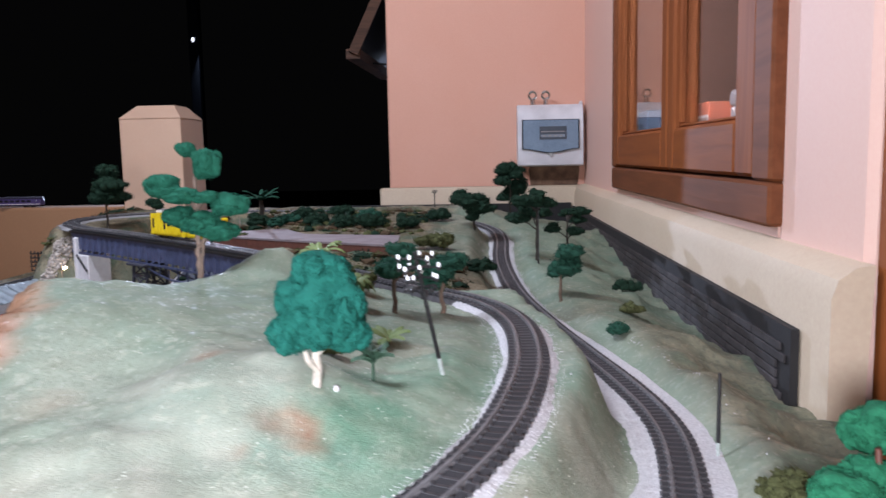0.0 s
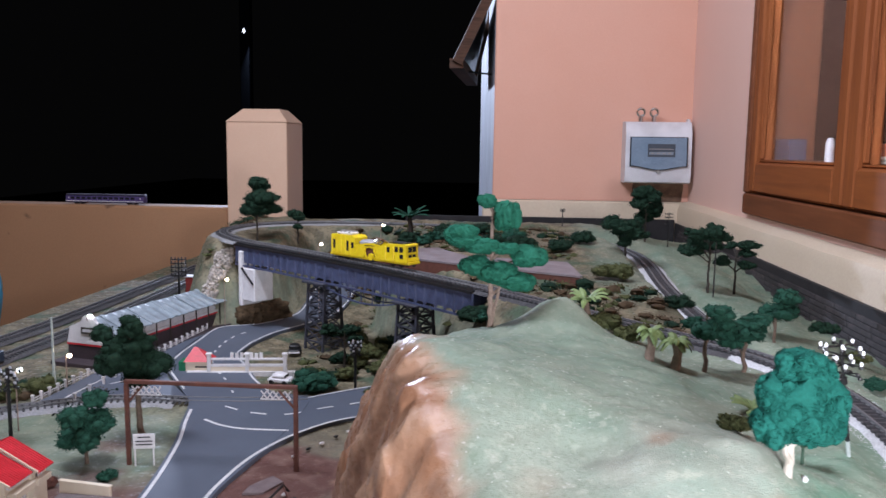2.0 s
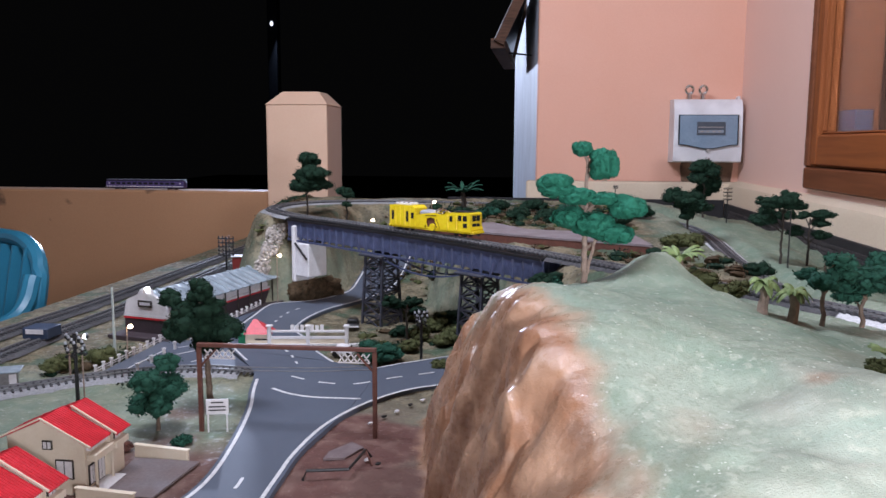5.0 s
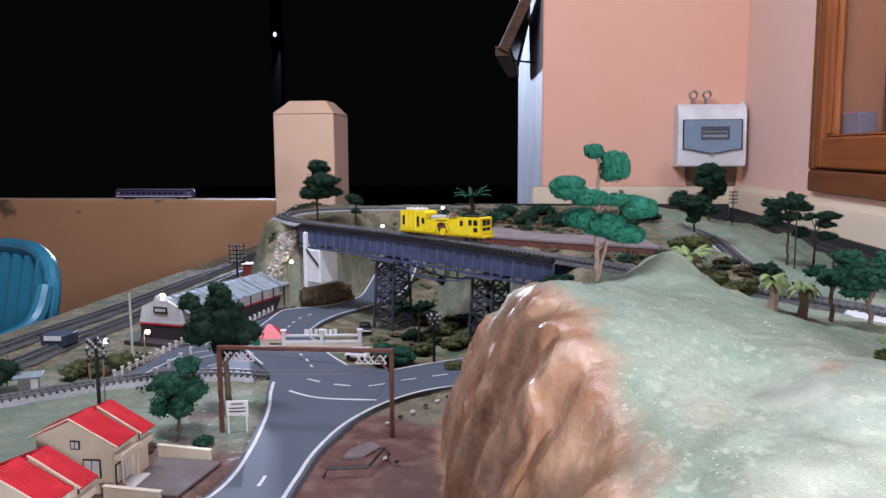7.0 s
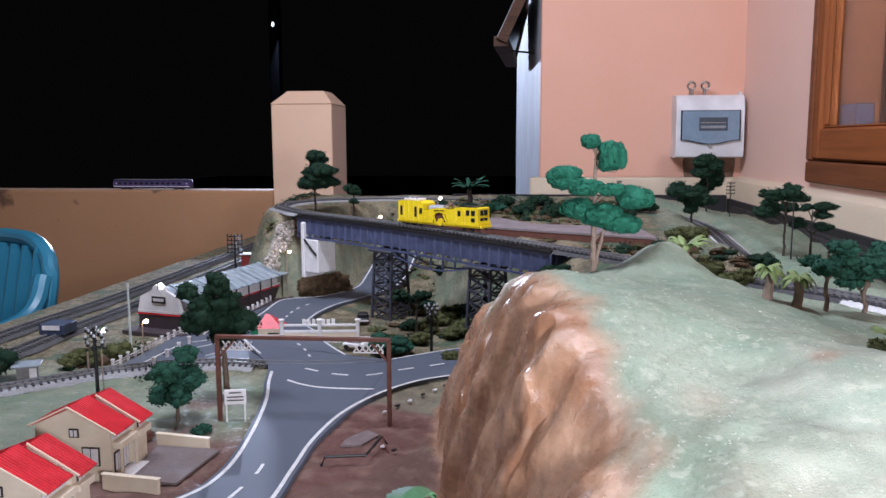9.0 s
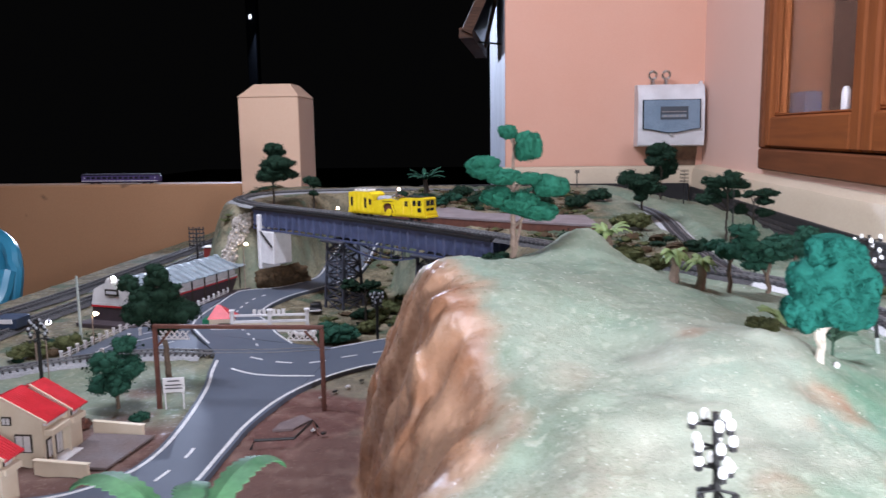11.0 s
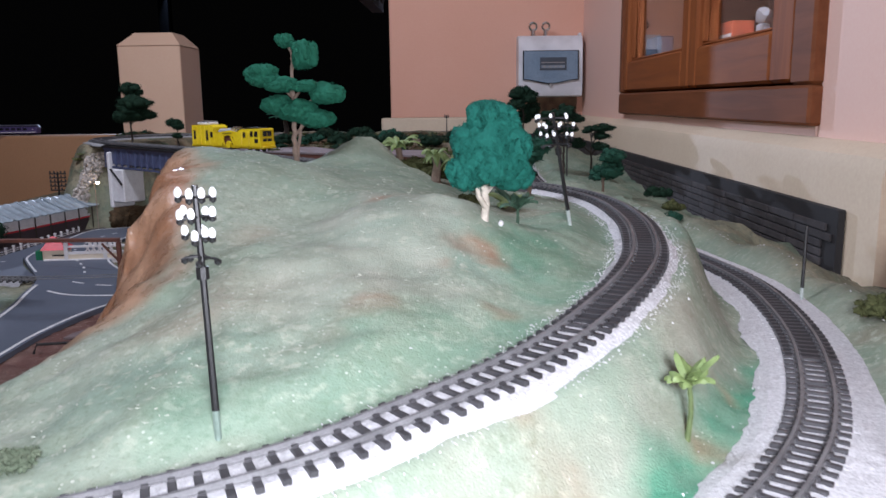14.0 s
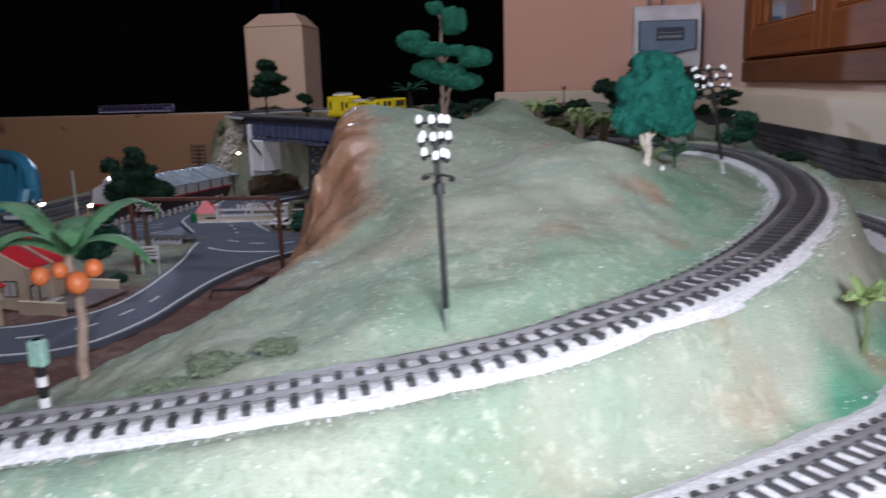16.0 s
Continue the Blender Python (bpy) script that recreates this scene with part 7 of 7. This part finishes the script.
# ---- purple coach on the parapet ----
def build_coach():
    t = thing("purple_coach", "dark purple passenger coach model parked on the parapet", "railway coach", pose(-1.612, 2.845, 0.953, 0, 0, 0))
    L = 0.147
    part("body", Geo().box(-L, -0.016, 0.007, L, 0.016, 0.030, 0.002), PURPLE, t)
    part("roof", Geo().box(-L, -0.0155, 0.0302, L, 0.0155, 0.037, 0.005), material("dark_coach_roof", (0.07, 0.065, 0.10), 0.6), t, "dark rounded roof")
    for k in range(12):
        part("window", Geo().box(-L + 0.020 + 0.0205 * k, -0.0165, 0.0185, -L + 0.034 + 0.0205 * k, -0.0161, 0.0265), DARKGLASS, t)
    part("stripe", Geo().box(-L + 0.002, -0.01655, 0.0105, L - 0.002, -0.0161, 0.0125), MODELWHITE, t, "pale waist stripe")
    for x in (-L + 0.013, L - 0.013):
        part("end_lamp", Geo().ball((x, -0.0163, 0.0225), (0.0025, 0.001, 0.0025), 1), MODELWHITE, t)
    for x in (-L * 0.68, L * 0.68):
        bg = part("bogie", Geo().box(x - 0.020, -0.011, 0.003, x + 0.020, 0.011, 0.0068, 0.0005), BLACKMETAL, t)
        for dx in (-0.013, 0.013):
            for s in (-1, 1):
                part("wheel", Geo().tube([(x + dx, s * 0.0095, 0.0058), (x + dx, s * 0.0075, 0.0058)], 0.0058, 14), BLACKMETAL, bg)


build_coach()


# ---- yellow track machine on the viaduct ----
def build_machine():
    k = near_index(-0.400, 1.42)
    c = LINE[k]
    d = LINE[k + 10] - LINE[k - 10]
    t = thing("track_machine", "yellow model track tamping machine on the viaduct", "railway vehicle", Matrix.Translation((c[0], c[1], c[2] + 0.0026)) @ Matrix.Rotation(math.atan2(d[1], d[0]), 4, "Z") @ Matrix.Diagonal((0.92, 0.92, 1.0, 1)))
    L = 0.100
    part("frame", Geo().box(-L, -0.0125, 0.0060, L, 0.0125, 0.0115, 0.0008), YELLOW, t)
    side = lambda outline, y0, y1: Geo().prism(outline, y1 - y0, Matrix.Translation((0, y1, 0)) @ Matrix.Rotation(radians(90), 4, "X"))  # noqa: E731
    # leading end: a long cab with a raked lower front, two rows of panes and a cluttered roof
    part("cab", side([(-L - 0.003, 0.010), (-0.036, 0.010), (-0.036, 0.034), (-0.050, 0.039), (-L + 0.002, 0.041), (-L - 0.001, 0.039), (-L - 0.001, 0.020), (-L - 0.004, 0.014)], -0.0165, 0.0165), YELLOW, t)
    for z0, z1 in ((0.0165, 0.0235), (0.0275, 0.0365)):
        for y0, y1 in ((-0.0105, -0.0006), (0.0006, 0.0105)):
            part("windscreen", Geo().box(-L - 0.0016, y0, z0, -L - 0.0011, y1, z1, 0.0002), DARKGLASS, t)
    for x0, x1, z0, z1 in ((-0.094, -0.085, 0.027, 0.036), (-0.081, -0.073, 0.027, 0.036), (-0.094, -0.085, 0.0165, 0.0235), (-0.060, -0.053, 0.025, 0.034)):
        for y in (-0.0169, 0.0166):
            part("window", Geo().box(x0, y, z0, x1, y + 0.0003, z1), DARKGLASS, t)
    for x in (-0.069, -0.048):
        part("side_rib", Geo().box(x - 0.002, -0.0178, 0.011, x + 0.002, 0.0178, 0.0345, 0.0006), YELLOW, t)
    part("roof_tray", Geo().box(-0.092, -0.011, 0.0402, -0.056, 0.011, 0.0422, 0.0006), BLACKMETAL, t)
    # working section: sloping side plates with an open arch, dark machinery inside and a yellow drum
    outline = [(-0.036, 0.010), (-0.030, 0.010), (-0.022, 0.026), (-0.006, 0.029), (0.004, 0.026), (0.010, 0.010), (0.032, 0.010), (0.032, 0.031), (0.004, 0.035), (-0.016, 0.037), (-0.036, 0.034)]
    for y0, y1 in ((-0.0160, -0.0138), (0.0138, 0.0160)):
        part("side_frame", side(outline, y0, y1), YELLOW, t)
        s = -1 if y0 < 0 else 1
        part("drum", Geo().tube([(-0.010, s * 0.0120, 0.0125), (-0.010, s * 0.0172, 0.0125)], 0.0062, 16), YELLOW, t)
        part("black_stripe", bar(Geo(), (-0.020, s * 0.0163, 0.0325), (0.006, s * 0.0163, 0.0315), 0.0010), BLACKMETAL, t)
        for a, b in ((-0.026, -0.018), (0.003, 0.008)):
            part("strut", bar(Geo(), (a, s * 0.0150, 0.0105), (b, s * 0.0165, 0.026), 0.0026), YELLOW, t)
    part("engine", Geo().box(-0.032, -0.0130, 0.0118, 0.028, 0.0130, 0.0300, 0.002), RUSTBROWN, t, "dark brown machinery inside the arch")
    part("tamping_unit", Geo().box(-0.014, -0.0134, 0.0040, -0.004, 0.0134, 0.0117, 0.0012), BLACKMETAL, t)
    part("cover", Geo().box(-0.010, -0.0125, 0.0301, 0.026, 0.0125, 0.0395, 0.003), GREYWHITE, t, "pale grey engine cover")
    for x, z, r in ((-0.032, 0.036, 0.0022), (-0.024, 0.038, 0.0026), (-0.016, 0.0385, 0.0020)):
        part("hydraulic_pipe", Geo().tube([(x, -0.012, z), (x + 0.004, -0.004, z + 0.004), (x + 0.001, 0.005, z + 0.003), (x, 0.012, z)], r * 0.7, 8), CHROME, t)
    # trailing end: a taller ribbed engine house
    part("cab", side([(0.0325, 0.010), (L, 0.010), (L, 0.045), (0.040, 0.046), (0.0325, 0.042)], -0.0165, 0.0165), YELLOW, t, "taller ribbed yellow engine house")
    for x in (0.046, 0.060, 0.072, 0.084, 0.0965):
        part("side_rib", Geo().box(x - 0.0013, -0.0176, 0.0105, x + 0.0013, 0.0176, 0.0425, 0.0005), YELLOW, t)
    for x0, x1, z0, z1 in ((0.036, 0.043, 0.024, 0.034), (0.050, 0.056, 0.018, 0.036), (0.088, 0.094, 0.020, 0.036)):
        for y in (-0.0169, 0.0166):
            part("window", Geo().box(x0, y, z0, x1, y + 0.0003, z1), DARKGLASS, t)
    part("windscreen", Geo().box(L + 0.0001, -0.012, 0.028, L + 0.0005, 0.012, 0.040), DARKGLASS, t)
    part("roof_unit", Geo().box(0.050, -0.011, 0.0458, 0.090, 0.011, 0.0500, 0.001), MODELWHITE, t)
    for x in (0.054, 0.066, 0.078):
        part("roof_pipe", Geo().tube([(x, -0.012, 0.0505), (x + 0.006, 0.0, 0.0520), (x, 0.012, 0.0505)], 0.0011, 7), GREYMETAL, t)
    for x in (-L - 0.0075, L + 0.0002):
        part("buffer_beam", Geo().box(x, -0.0160, 0.0070, x + 0.0035, 0.0160, 0.0115, 0.0008), YELLOW, t)
        part("coupler", Geo().box(x, -0.003, 0.0035, x + 0.0035, 0.003, 0.0068, 0.0005), BLACKMETAL, t)
    for x in (-0.082, -0.062, 0.062, 0.082):
        wheelset_x(t, x)


def wheelset_x(t, x):
    a = part("axle", Geo().tube([(x, -0.010, 0.0052), (x, 0.010, 0.0052)], 0.001, 6), BLACKMETAL, t)
    for s in (-1, 1):
        part("wheel", Geo().tube([(x, s * 0.0095, 0.0052), (x, s * 0.0070, 0.0052)], 0.0052, 14), BLACKMETAL, a)


build_machine()


# ---- blue plastic chair beside the layout ----
def build_chair():
    c = thing("plastic_chair", "sky blue moulded plastic armchair with a slatted back", "chair", pose(-1.872, 1.94, 0, 0, 0, -30) @ Matrix.Diagonal((1, 1, 0.955, 1)))
    part("seat", Geo().box(-0.22, -0.22, 0.405, 0.22, 0.20, 0.43, 0.012), BLUEPLASTIC, c)
    for sx in (-1, 1):
        for sy in (-1, 1):
            part("leg", Geo().tube([(sx * 0.20, sy * 0.19, 0.41), (sx * 0.24, sy * 0.24, 0.0)], (0.026, 0.020), 10), BLUEPLASTIC, c)
        arm = [(sx * 0.25, -0.20, 0.41), (sx * 0.262, -0.20, 0.60), (sx * 0.262, -0.14, 0.655), (sx * 0.262, 0.05, 0.665), (sx * 0.245, 0.20, 0.70), (sx * 0.22, 0.26, 0.80)]
        part("armrest", Geo().tube(spline(arm, 0.02), 0.024, 10), BLUEPLASTIC, c)
    rim = [(-0.225, 0.20, 0.42), (-0.23, 0.25, 0.66), (-0.21, 0.285, 0.82), (-0.13, 0.295, 0.885), (0, 0.30, 0.895), (0.13, 0.295, 0.885), (0.21, 0.285, 0.82), (0.23, 0.25, 0.66), (0.225, 0.20, 0.42)]
    part("back_rim", Geo().tube(spline(rim, 0.02), 0.022, 10), BLUEPLASTIC, c)
    for k in range(6):
        x = -0.16 + 0.064 * k
        part("back_slat", bar(Geo(), (x, 0.205, 0.42), (x * 1.05, 0.29, 0.875), 0.045, 0.008), BLUEPLASTIC, c)


build_chair()


# ---- small things behind the window, and lights in the night ----
def build_small():
    s = thing("red_box", "small red and white carton on the inner sill", "carton", pose(0.515, 1.50, 1.1565))
    part("carton", Geo().box(-0.02, -0.036, 0, 0.02, 0.036, 0.036, 0.001), material("red_carton", (0.55, 0.10, 0.04), 0.5), s)
    part("label", Geo().box(-0.0212, -0.036, 0.001, -0.0204, 0.036, 0.014), MODELWHITE, s)
    part("text_bar", Geo().box(-0.0218, -0.03, 0.005, -0.0213, 0.026, 0.009), GREYMETAL, s)
    tagged(part("white_bottle", Geo().tube([(0, 0, 0), (0, 0, 0.04), (0, 0, 0.05)], (0.009, 0.009, 0.005), 12), MODELWHITE, m=pose(0.512, 1.785, 1.1565)), "small white bottle on the inner sill", "bottle")
    tagged(part("dark_box", Geo().box(-0.02, -0.05, 0, 0.02, 0.05, 0.05, 0.002), BLUEBLOCK, m=pose(0.520, 2.035, 1.1565)), "dark blue box on the inner sill", "box")
    # rounded whitish gadget of unknown kind
    g = Geo().ball((0, 0, 0.034), (0.012, 0.018, 0.015), 2, 0.4, 3.0).box(-0.008, -0.012, 0, 0.008, 0.012, 0.022, 0.003)
    tagged(part("desk_fan", g, GREYWHITE, m=pose(0.515, 1.375, 1.1565)), "small white rounded gadget on the inner sill", "gadget")
    yp = thing("yard_post", "dim post with a small lamp in the night yard", "lamp post", pose(-3.10, 9.08, 0))
    part("post", Geo().box(-0.06, -0.06, -0.15, 0.06, 0.06, 5.0, 0.01), material("yard_post_paint", (0.006, 0.007, 0.009), 0.9, spec=0.0), yp)
    part("lamp", Geo().ball((0, -0.075, 2.45), (0.02, 0.02, 0.03), 1), glow("far_white_lamp", (0.8, 0.85, 1.0), 1.2), yp, "small glowing lamp")


build_small()
